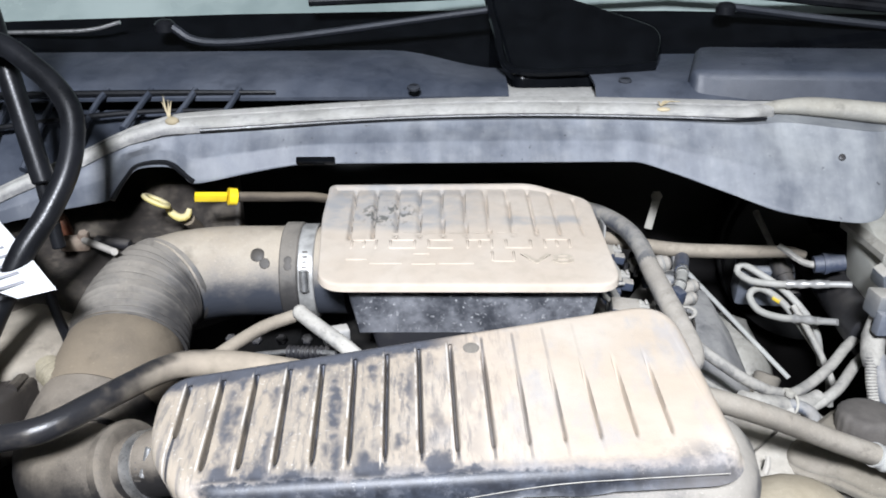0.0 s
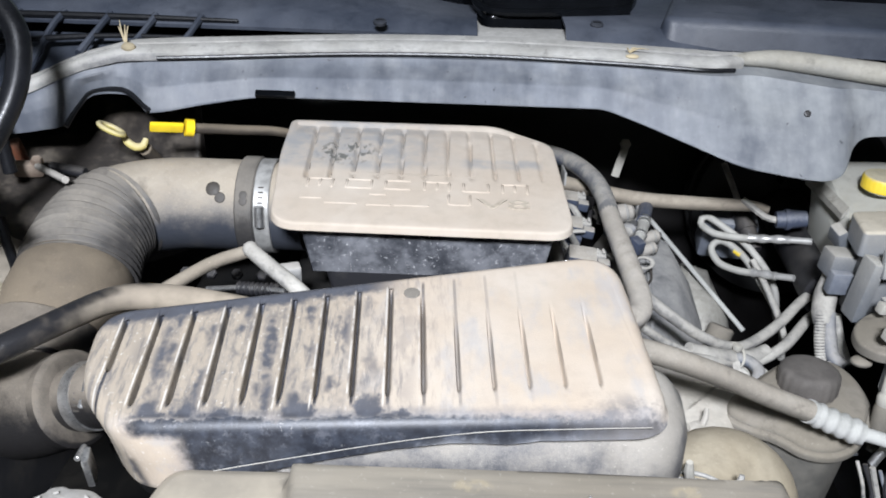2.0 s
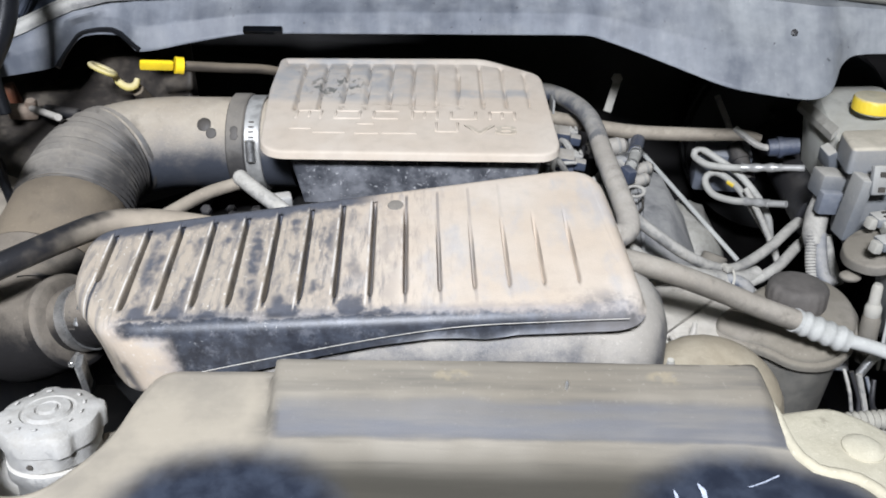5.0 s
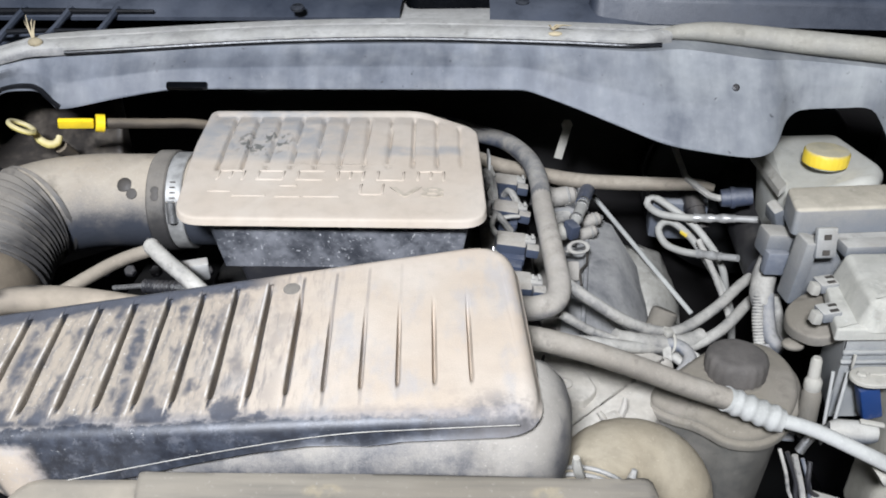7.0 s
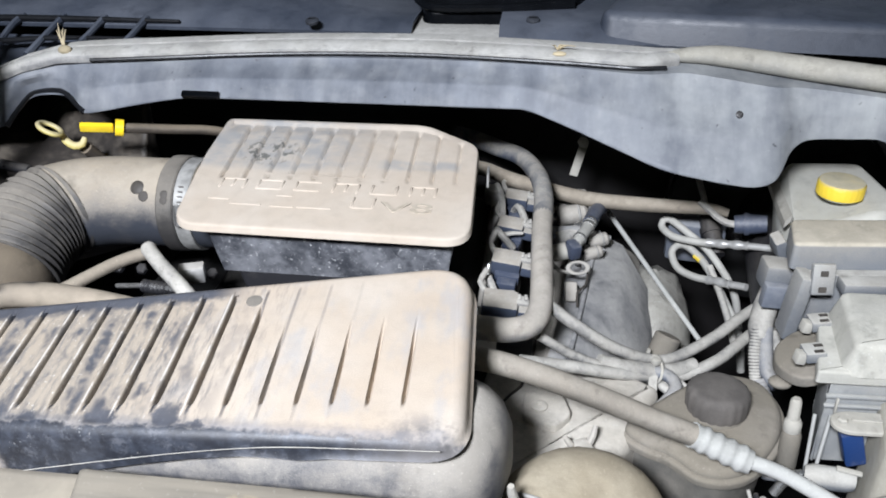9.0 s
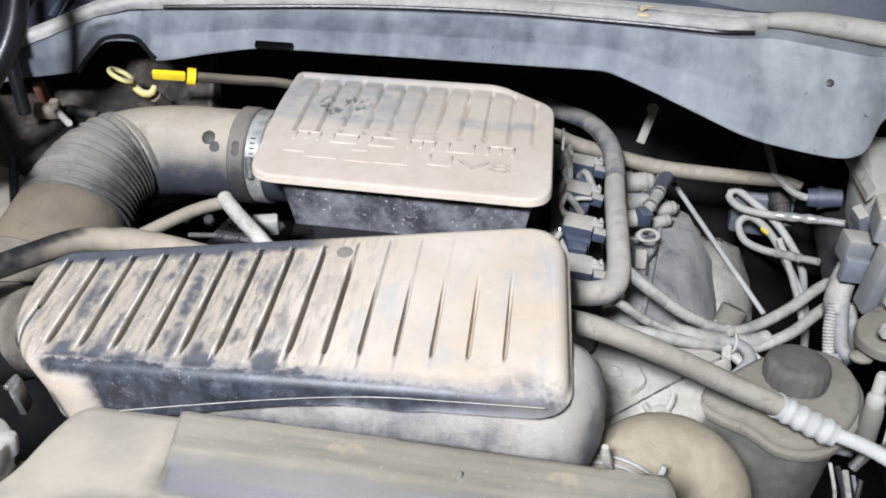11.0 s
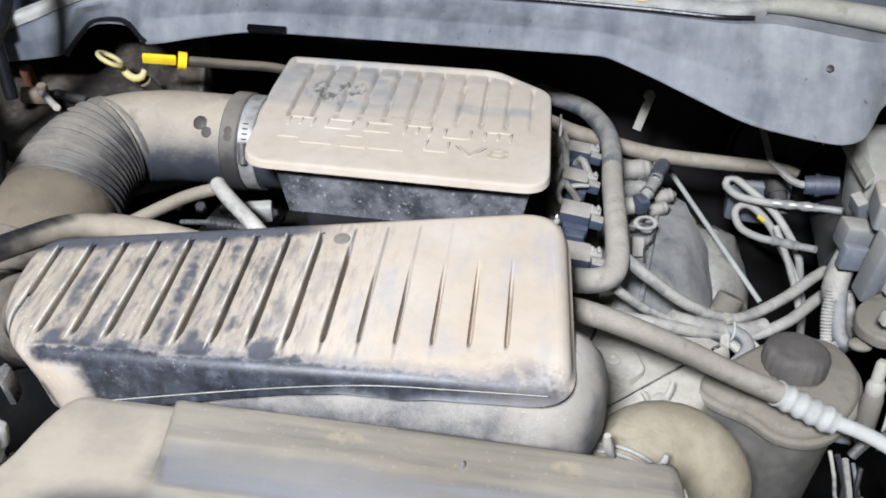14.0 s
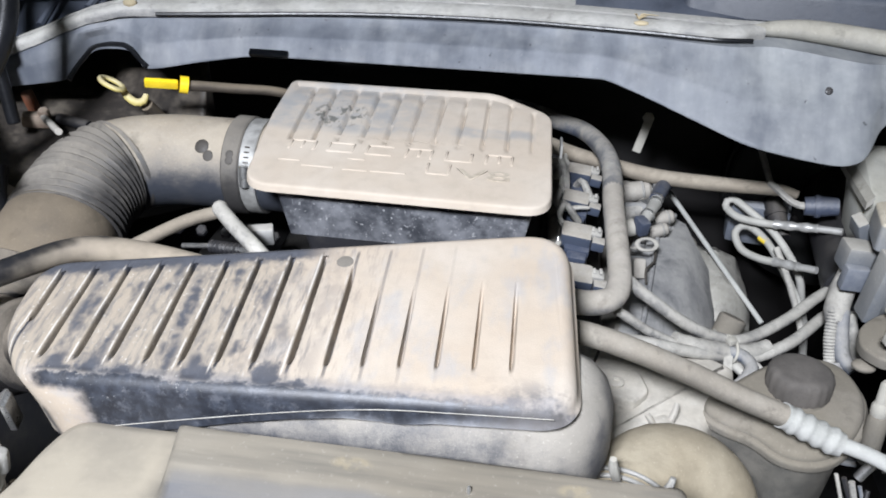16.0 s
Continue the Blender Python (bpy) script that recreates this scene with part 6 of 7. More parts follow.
coil((0.160, 0.809, 0.986), -4, 0.9)
coil((0.158, 0.758, 0.981), -6, 0.95)
coil((0.159, 0.684, 0.986), -3)
coil((0.158, 0.620, 0.984), 2, 1.1)
solo("test_port", lathe([(0.007, 0), (0.0085, 0.002), (0.0085, 0.014), (0.0065, 0.017)], (0.136, 0.806, 0.984), (0.1, -0.2, 1), 18), M_WIRE, "small dusty round fuel test port", "test port")
solo("bent_clip", tube([(0.143, 0.768, 0.986), (0.140, 0.748, 0.984), (0.147, 0.736, 0.984), (0.160, 0.739, 0.985), (0.170, 0.742, 0.984)], [0.0030, 0.0032, 0.0030, 0.0028, 0.0022], 10, flat=0.7), M_ALU, "bent bright spring clip between injectors", "clip")

for a, b, c, r in (((0.150, 0.800, 0.955), (0.162, 0.795, 0.985), (0.172, 0.775, 0.978), 0.0036), ((0.146, 0.745, 0.985), (0.150, 0.72, 0.995), (0.162, 0.73, 0.975), 0.0032), ((0.140, 0.81, 1.00), (0.147, 0.79, 0.995), (0.150, 0.76, 0.97), 0.0036), ((0.145, 0.66, 0.985), (0.152, 0.65, 0.975), (0.158, 0.64, 0.955), 0.0034)):
    solo("wire", tube([a, b, c], r, 8), M_WIRE, "dusty grey wire between the coils", "wire", group="coil wires")
solo("fuel_rail", rod((0.140, 0.87, 0.950), (0.150, 0.56, 0.972), 0.0095, 16), M_ENGINE, "dusty fuel rail beside the intake", "fuel rail")


def injector_plug(at, turn, loop):
    x, y, z = at
    t = thing("fuel_line_fitting", (x, y, z - 0.02), "dusty fuel line fitting with grey sleeve", "fitting", group="fuel line fittings")
    part("sleeve", rod((x - 0.012, y - 0.008, z), (x + 0.012, y + 0.006, z + 0.004), 0.0078, 14), M_WIRE, t)
    part("collar", rod((x + 0.008, y + 0.004, z + 0.003), (x + 0.014, y + 0.008, z + 0.005), 0.0092, 14), M_STEEL, t)
    part("elbow", tube([(x + 0.012, y + 0.007, z + 0.004), (x + 0.022, y + 0.018, z + 0.008), (x + 0.024, y + 0.034, z + 0.016), (x + 0.022, y + 0.046, z + 0.022)], 0.0062, 12), M_CONN, t)
    return t


injector_plug((0.214, 0.775, 0.966), 0, False)


def quick_coupling():
    """Fuel line coupling beside the head: dark elbow, bright bands, pale nozzle."""
    t = thing("quick_coupling", (0.225, 0.76, 0.95), "dark blue fuel line elbow with bright steel bands", "coupling")
    part("elbow", tube([(0.246, 0.822, 0.976), (0.241, 0.803, 0.983), (0.236, 0.785, 0.985), (0.231, 0.768, 0.985)], [0.0068, 0.0072, 0.0070, 0.0062], 16), M_CONNDARK, t)
    part("nozzle", tube([(0.232, 0.770, 0.985), (0.229, 0.757, 0.9845), (0.223, 0.740, 0.984), (0.219, 0.730, 0.982)], [0.0055, 0.0057, 0.0054, 0.0050], 16), M_WIREPALE, t, "pale plastic nozzle")
    for a, b in (((0.2325, 0.771, 0.985), (0.2315, 0.768, 0.985)), ((0.2305, 0.763, 0.985), (0.2296, 0.760, 0.9848)), ((0.2226, 0.739, 0.984), (0.2218, 0.737, 0.9838))):
        part("steel_band", tube([a, b], 0.0065, 18), M_STEEL, t)
    part("end_block", block((0.2165, 0.724, 0.980), (0.010, 0.014, 0.014), (10, 0, 30), bevel=0.002), M_CONNDARK, t)
    part("pale_stub", rod((0.198, 0.728, 0.972), (0.212, 0.729, 0.976), 0.0080, 16), M_PALE, t)
    return t


quick_coupling()
solo("fuel_pipe_stub", rod((0.196, 0.773, 0.970), (0.229, 0.778, 0.971), 0.0062, 14), M_CONN, "grey-blue fuel pipe stub", "pipe")
eyelet = thing("lifting_eye", (0.222, 0.71, 0.93), "pale dusty metal lifting eye", "lifting eye")
part("eye", ring_of((0.2215, 0.707, 0.971), (0.15, -0.45, 0.86), 0.0060, 0.0015, 28, squash=1.5), M_WIRE, eyelet)
part("stem", block((0.216, 0.694, 0.954), (0.011, 0.012, 0.018), (-30, 0, 8), bevel=0.003), M_ENGINE, eyelet)
part("tie_wire", tube([(0.231, 0.716, 0.962), (0.229, 0.700, 0.958), (0.222, 0.690, 0.956), (0.222, 0.676, 0.950)], 0.0011, 6), M_SPOT, eyelet)
part("arm", tube([(0.196, 0.742, 0.960), (0.199, 0.722, 0.964), (0.207, 0.708, 0.966), (0.214, 0.704, 0.969)], 0.0024, 8, flat=0.6), M_WIRE, eyelet)
for x, y, z, s in ((0.216, 0.807, 0.970, 0.0150), (0.218, 0.845, 0.968, 0.0150), (0.241, 0.770, 0.962, 0.0100), (0.206, 0.830, 0.962, 0.012), (0.236, 0.752, 0.958, 0.009)):
    fitting = thing("fuel_fitting", (x, y, z), "dusty metal fuel fitting behind the injectors", "fitting", group="fuel fittings")
    part("body", rod((x - s, y, z), (x + s, y + 0.006, z + 0.004), s * 0.66, 18, 0.3), M_ENGINE, fitting)
    part("collar", rod((x + s * 0.30, y + 0.0039, z + 0.0026), (x + s * 0.55, y + 0.0047, z + 0.0031), s * 0.74, 18), M_CLIP, fitting, "dull metal collar")
    part("end_pin", rod((x + s * 0.95, y + 0.006, z + 0.004), (x + s * 1.25, y + 0.0068, z + 0.0045), s * 0.26, 12), M_STEEL, fitting, "bright steel pin")
    part("lead", tube([(x - s * 0.9, y, z), (x - s * 1.3, y - 0.004, z + 0.004), (x - s * 1.5, y - 0.012, z - 0.004)], 0.0024, 8), M_DARK, fitting)

# steel shield beside the head, and the casting beyond it
rows = [[(0.198, 0.615, 0.935), (0.207, 0.68, 0.940), (0.214, 0.75, 0.945), (0.222, 0.80, 0.948)], [(0.216, 0.617, 0.938), (0.226, 0.68, 0.946), (0.236, 0.75, 0.953), (0.244, 0.805, 0.956)], [(0.238, 0.630, 0.920), (0.254, 0.68, 0.930), (0.264, 0.74, 0.942), (0.268, 0.800, 0.946)], [(0.262, 0.645, 0.890), (0.282, 0.68, 0.890), (0.292, 0.72, 0.896), (0.296, 0.790, 0.904)], [(0.270, 0.650, 0.868), (0.292, 0.68, 0.863), (0.302, 0.72, 0.866), (0.310, 0.785, 0.872)]]
shield = thing("heat_shield", (0.24, 0.70, 0.90), "dusty dark steel heat shield beside the engine", "heat shield")
part("sheet", sheet(rows, 0.003), M_PLATE, shield)
part("rolled_edge", tube([(x, y, z + 0.001) for x, y, z in rows[1]], 0.0022, 8), M_PLATE, shield)
casting = ball((0.298, 0.800, 0.850), (0.050, 0.085, 0.052))
for v in casting.verts:
    v.co += Vector((0.010, 0.010, 0.012)) * noise.noise(v.co * 28) + Vector((0.004, 0.004, 0.006)) * noise.noise(v.co * 90)
solo("exhaust_casting", casting, M_CASTING, "dusty rough casting low in the bay", "casting")
solo("pipe_stub", rod((0.296, 0.700, 0.862), (0.310, 0.715, 0.900), 0.0125, 18), M_PSBODY, "brown dusty round stub low in the bay", "stub")
frame_clip = thing("wire_bracket", (0.277, 0.69, 0.885), "small bent pale wire bracket", "bracket")
part("leg", block((0.268, 0.693, 0.890), (0.003, 0.004, 0.022), (0, 0, 0), bevel=0.0006), M_PALE, frame_clip)
part("leg", block((0.288, 0.688, 0.892), (0.003, 0.004, 0.020), (0, 10, 0), bevel=0.0006), M_PALE, frame_clip)
part("foot", block((0.278, 0.690, 0.881), (0.022, 0.006, 0.003), (0, 0, -8), bevel=0.0006), M_PALE, frame_clip)


# ---- brake fluid reservoir and its neighbours ----
def brake_reservoir():
    t = thing("brake_fluid_reservoir", (0.425, 0.74, 0.95), "milky plastic brake fluid reservoir with yellow cap", "fluid reservoir")
    outline = rounded([(0.398, 0.800), (0.472, 0.806), (0.482, 0.722), (0.464, 0.695), (0.386, 0.690)], 0.012)
    part("body", slab(outline, lambda x, y: 1.044 - 0.03 * smooth(x, 0.410, 0.388), 0.965, 0.008, -0.008), M_BRAKE, t)
    part("moulded_lip", sheet([[(0.3935, 0.800, 1.024), (0.3875, 0.750, 1.030), (0.3835, 0.696, 1.033)], [(0.3985, 0.801, 1.030), (0.3925, 0.751, 1.036), (0.3885, 0.697, 1.039)]], 0.006), M_PALE, t, "tan dusty flange")
    part("level_rib", block((0.430, 0.6915, 1.012), (0.060, 0.003, 0.004), (0, 0, 3), bevel=0.001), M_BRAKE, t)
    part("neck", lathe([(0.0165, 0), (0.0165, 0.008)], (0.4350, 0.7370, 1.040), seg=28), M_BRAKE, t)
    part("cap", lathe([(0.0172, 0), (0.0188, 0.001), (0.0190, 0.0105), (0.0178, 0.0128), (0.0142, 0.0136), (0.001, 0.0138)], (0.4350, 0.7370, 1.0410), (0, 0, 1), 72, lambda a, h: 1 + (0.014 * math.cos(26 * a) if 0.0005 < h < 0.012 else 0)), M_YELLOW, t, "yellow ribbed cap with dusty top")
    return t


brake_reservoir()
solo("brake_master_cylinder", rod((0.40, 0.70, 0.945), (0.43, 0.95, 0.945), 0.026, 24), M_DARK, "dark brake master cylinder under its reservoir", "cylinder")
booster = thing("brake_booster", (0.44, 0.93, 0.94), "dark round brake booster against the bulkhead", "brake booster")
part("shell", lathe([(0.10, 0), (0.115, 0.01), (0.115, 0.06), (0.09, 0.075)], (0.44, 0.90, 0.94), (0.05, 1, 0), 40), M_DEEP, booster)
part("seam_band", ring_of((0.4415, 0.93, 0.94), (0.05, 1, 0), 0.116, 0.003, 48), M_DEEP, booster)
for k in range(4):
    a = math.pi / 2 * k + 0.6
    part("stud", rod((0.44 + 0.05 * math.cos(a), 0.885, 0.94 + 0.05 * math.sin(a)), (0.44 + 0.05 * math.cos(a), 0.905, 0.94 + 0.05 * math.sin(a)), 0.004, 8), M_DARK, booster)


def sensor_plug(at, end, material, label):
    t = thing("sensor_plug", at, label, "plug", group="sensor plugs")
    a, b = Vector(at), Vector(end)
    part("shell", tube([a, a.lerp(b, 0.5), b], [0.0085, 0.0095, 0.0080], 14), material, t)
    part("collar", tube([a.lerp(b, 0.30), a.lerp(b, 0.45)], 0.0108, 14), material, t)
    part("lead", tube([a, a + (a - b) * 0.4 + Vector((0, 0, 0.004)), a + (a - b) * 0.9 + Vector((-0.006, 0.012, 0.018))], 0.0034, 8), M_WIRE, t)
    return t


sensor_plug((0.366, 0.782, 0.985), (0.394, 0.778, 0.989), M_CONNDARK, "dark blue-grey sensor plug with a lead")
sensor_plug((0.352, 0.835, 0.965), (0.360, 0.800, 0.940), M_DARK, "dark dusty sensor plug")
solo("valve_block", block((0.346, 0.850, 0.936), (0.058, 0.034, 0.050), (14, 0, -8), bevel=0.006), M_VALVE, "dark blue-grey plastic valve block", "valve block")
solo("pressure_line", tube([(0.348, 0.770, 0.945), (0.356, 0.748, 0.930), (0.364, 0.722, 0.91), (0.368, 0.700, 0.895)], 0.0032, 10), M_WIRE, "pale dusty line running down into the bay", "line")


# ---- fuse box units beside the brake reservoir ----
def slot_latch(parent, at, turn):
    x, y, z = at
    latch = part("latch", block(at, (0.0165, 0.005, 0.024), turn, bevel=0.0015), M_FUSE, parent, "grey latch with two slots")
    for dz in (0.0055, -0.0065):
        part("slot", block((x, y - 0.0030 + dz * 0.25, z + dz), (0.0055, 0.0012, 0.0040), turn, bevel=0.0), M_SPOT, latch)


def fuse_box_rear():
    t = thing("fuse_box", (0.45, 0.65, 0.94), "blue-grey fuse box with tan dusty lid", "fuse box", group="fuse boxes")
    lid = rounded([(0.3835, 0.6830), (0.60, 0.706), (0.585, 0.662), (0.3765, 0.6410)], [0.006, 0.006, 0.006, 0.006])
    part("lid", slab(lid, 1.0425, 1.020, 0.003, 0.0), M_FUSETAN, t)
    body = rounded([(0.3885, 0.680), (0.595, 0.70), (0.58, 0.648), (0.3845, 0.636)], 0.005)
    part("body", slab(body, 1.0195, 0.955, 0.001, -0.004), M_FUSE, t)
    part("front_step", block((0.500, 0.635, 1.016), (0.178, 0.016, 0.010), (0, 0, 4.5), bevel=0.002), M_FUSE, t)
    slot_latch(t, (0.3965, 0.6245, 1.0225), (-14, 0, 6))
    part("corner_rib", block((0.3835, 0.632, 0.995), (0.010, 0.020, 0.055), (0, 6, 4), bevel=0.002), M_FUSE, t)
    part("wedge_arm", block((0.3795, 0.684, 1.018), (0.012, 0.020, 0.020), (20, -28, 8), bevel=0.002, taper=0.7), M_FUSE, t)
    plug = part("plug_block", block((0.3755, 0.668, 1.000), (0.021, 0.022, 0.022), (0, 4, 4), bevel=0.003), M_FUSE, t)
    part("plug_face", block((0.3745, 0.654, 0.988), (0.019, 0.010, 0.020), (0, 4, 4), bevel=0.002), M_VALVE, plug, "blue-grey plug")
    return t


def fuse_box_front():
    t = thing("fuse_box", (0.45, 0.59, 0.92), "grey fuse box with pale dusty raised lid", "fuse box", group="fuse boxes")
    lid = rounded([(0.4065, 0.6150), (0.60, 0.622), (0.595, 0.553), (0.3975, 0.5440)], 0.007)
    part("lid", slab(lid, 1.0200, 0.998, 0.005, 0.005), M_FUSELID, t)
    flange = rounded([(0.3960, 0.6145), (0.60, 0.622), (0.595, 0.548), (0.3765, 0.5400)], 0.003)
    part("flange", slab(flange, 1.0005, 0.991, 0.002), M_FUSELID, t)
    body = rounded([(0.404, 0.610), (0.595, 0.618), (0.59, 0.553), (0.3875, 0.5450)], 0.003)
    part("body", slab(body, 0.9905, 0.915, 0.001, -0.004), M_FUSEPALE, t)
    part("rib", block((0.432, 0.5455, 0.978), (0.09, 0.003, 0.003), (0, 0, 2.4), bevel=0.001), M_FUSEPALE, t)
    part("rib", block((0.432, 0.5450, 0.970), (0.09, 0.003, 0.0025), (0, 0, 2.4), bevel=0.001), M_FUSEPALE, t)
    part("side_tab", block((0.462, 0.5450, 0.980), (0.024, 0.006, 0.016), (0, 0, 2.4), bevel=0.001), M_FUSEPALE, t)
    for x, y in ((0.3930, 0.602), (0.3795, 0.563)):
        clip = part("latch", block((x, y, 0.999), (0.014, 0.014, 0.008), (0, -6, 8), bevel=0.0015), M_FUSE, t)
        part("latch_tongue", block((x - 0.009, y - 0.003, 0.997), (0.007, 0.008, 0.009), (0, 10, 8), bevel=0.0015), M_PALE, clip)
        for dx, dy in ((0.003, 0.003), (0.002, -0.004)):
            part("slot", block((x + dx, y + dy, 1.0035), (0.006, 0.0028, 0.0006), (0, -6, 8), bevel=0.0), M_SPOT, clip)
    for x, w in ((0.424, 0.010), (0.458, 0.016)):
        part("lid_mark", block((x, 0.5500, 1.0195), (w, 0.0020, 0.0012), (0, 0, 2), bevel=0.0), M_SPOT, t)
    return t


fuse_box_rear()
fuse_box_front()


def wire_loom():
    t = thing("wire_loom", (0.36, 0.64, 0.92), "dusty grey ribbed wire loom dropping from the fuse box", "wire loom")
    part("boot", tube([(0.3775, 0.672, 0.985), (0.3745, 0.668, 0.968), (0.3700, 0.656, 0.955), (0.3690, 0.650, 0.948)], [0.0080, 0.0100, 0.0096, 0.0072], 16), M_WIRE, t)
    part("ribbed_sleeve", tube([(0.3665, 0.652, 0.956), (0.3655, 0.642, 0.940), (0.3670, 0.634, 0.925), (0.3690, 0.626, 0.910)], 0.0046, 14, ripple=(0.0026, 0.0004)), M_WIRE, t)
    part("cable", tube([(0.3745, 0.654, 0.958), (0.3740, 0.644, 0.942), (0.3755, 0.632, 0.928), (0.3830, 0.622, 0.922)], [0.0052, 0.0060, 0.0062, 0.0058], 14), M_CONN, t, "blue-grey taped cable")
    part("cable", tube([(0.381, 0.655, 0.955), (0.386, 0.647, 0.935), (0.390, 0.63, 0.92)], 0.0046, 12), M_WIRE, t)
    part("lower_conduit", tube([(0.3690, 0.628, 0.920), (0.3725, 0.616, 0.914), (0.3740, 0.599, 0.910), (0.3735, 0.578, 0.900), (0.372, 0.560, 0.880)], 0.0068, 14, ripple=(0.0040, 0.0004)), M_CONN, t, "pale blue-grey ribbed conduit")
    return t


wire_loom()

plate = rounded([(0.361, 0.578), (0.366, 0.602), (0.385, 0.616), (0.405, 0.612), (0.405, 0.560), (0.374, 0.556)], 0.010)
solo("relay_plate", slab(plate, lambda x, y: 0.976 + 0.30 * (x - 0.36), lambda x, y: 0.968 + 0.30 * (x - 0.36), 0.002), M_PSBODY, "brown dusty rounded plate beside the fuse box", "plate")
solo("grommet", ball((0.3680, 0.578, 0.960), (0.0085, 0.007, 0.004)), M_PSBODY, "dusty rubber grommet under the plate", "grommet")


def fuse_holder():
    t = thing("fuse_holder", (0.362, 0.515, 0.92), "tan dusty round fuse holder with stepped top", "fuse holder")
    part("barrel", lathe([(0.0062, 0), (0.0068, 0.002), (0.0068, 0.036), (0.0058, 0.039)], (0.3685, 0.530, 0.914), (-0.02, 0.1, 1), 20), M_PSBODY, t)
    part("collar", lathe([(0.0052, 0), (0.0060, 0.002), (0.0060, 0.008), (0.0045, 0.011)], (0.3675, 0.534, 0.952), (-0.02, 0.1, 1), 20), M_PALE, t)
    part("stem", lathe([(0.0042, 0), (0.0038, 0.016), (0.0026, 0.018)], (0.367, 0.535, 0.961), (-0.02, 0.1, 1), 16), M_PALE, t)
    return t


fuse_holder()
for x in (0.3815, 0.392):
    solo("thin_pipe", rod((x, 0.5385, 0.965), (x - 0.004 if x > 0.385 else x + 0.001, 0.530, 0.905), 0.0013, 10), M_CHALK, "thin pale metal pipe below the fuse box", "pipe", group="thin pipes")


def pipe_bracket():
    t = thing("pipe_bracket", (0.40, 0.485, 0.96), "pale dusty bracket with rounded end and bolt", "bracket")
    out = rounded([(0.3880, 0.524), (0.396, 0.518), (0.440, 0.520), (0.440, 0.540), (0.400, 0.540), (0.389, 0.535)], 0.006)
    part("plate", slab(out, 0.9695, 0.9665, 0.001), M_PALE, t)
    part("bolt", lathe([(0.0036, 0), (0.0036, 0.002), (0.0024, 0.003)], (0.3955, 0.528, 0.9695), seg=6), M_PALE, t)
    part("fin", block((0.3935, 0.5385, 0.974), (0.0016, 0.002, 0.012), bevel=0.0005), M_PALE, t)
    part("ridge", block((0.412, 0.530, 0.9700), (0.020, 0.0022, 0.0014), bevel=0.0006), M_PALE, t)
    return t


pipe_bracket()
solo("blue_relay", block((0.4085, 0.533, 0.945), (0.014, 0.012, 0.028), (0, -18, 0), bevel=0.002), M_BLUE, "small bright blue plastic relay", "relay")


def battery_cover():
    t = thing("corner_cover", (0.48, 0.43, 0.86), "pale dusty moulded cover at the corner of the bay", "cover")
    out = rounded([(0.4255, 0.552), (0.60, 0.562), (0.60, 0.43), (0.416, 0.500), (0.417, 0.512)], [0.008, 0.01, 0.01, 0.01, 0.008])
    part("shell", slab(out, lambda x, y: 0.975 - 0.06 * smooth(y, 0.52, 0.43), 0.84, 0.007, 0.003), M_CREAM, t)
    part("raised_panel", slab(rounded([(0.438, 0.546), (0.58, 0.556), (0.58, 0.460), (0.430, 0.508)], 0.008), lambda x, y: 0.980 - 0.06 * smooth(y, 0.52, 0.43), 0.88, 0.003), M_CREAM, t)
    return t


battery_cover()


def connector_pair():
    t = thing("wire_connector", (0.385, 0.46, 0.90), "grey dusty round wire connector", "connector", group="wire connectors")
    part("shell", tube([(0.372, 0.508, 0.938), (0.378, 0.507, 0.938), (0.398, 0.506, 0.938), (0.404, 0.505, 0.938)], [0.006, 0.0085, 0.0080, 0.006], 20), M_FUSE, t)
    part("lock", block((0.398, 0.504, 0.948), (0.016, 0.004, 0.0024), (0, 4, -10), bevel=0.001), M_PALE, t)
    part("lead", tube([(0.372, 0.508, 0.938), (0.364, 0.510, 0.932), (0.356, 0.508, 0.918)], 0.0034, 10), M_STEEL, t)
    t = thing("wire_connector", (0.41, 0.47, 0.90), "grey dusty wire connector with pale locking ring", "connector", group="wire connectors")
    part("shell", tube([(0.400, 0.473, 0.935), (0.411, 0.474, 0.940), (0.422, 0.475, 0.946)], [0.009, 0.0115, 0.0110], 20), M_FUSE, t)
    part("locking_ring", tube([(0.420, 0.475, 0.945), (0.430, 0.476, 0.950), (0.444, 0.478, 0.957)], [0.0112, 0.0122, 0.0114], 20, ripple=(0.008, 0.0008)), M_PALE, t)
    part("nose", tube([(0.392, 0.472, 0.930), (0.402, 0.473, 0.936)], [0.007, 0.010], 14), M_PALE, t)


connector_pair()


# ---- low front corner ----
def ribbed_conduit():
    t = thing("ribbed_conduit", (0.34, 0.40, 0.95), "pale dusty ribbed plastic conduit", "conduit")
    part("sleeve", tube([(0.266, 0.404, 0.952), (0.284, 0.407, 0.958), (0.315, 0.410, 0.960), (0.346, 0.412, 0.960), (0.43, 0.412, 0.955)], 0.0055, 16, ripple=(0.0040, 0.0008)), M_SEALPALE, t)
    return t


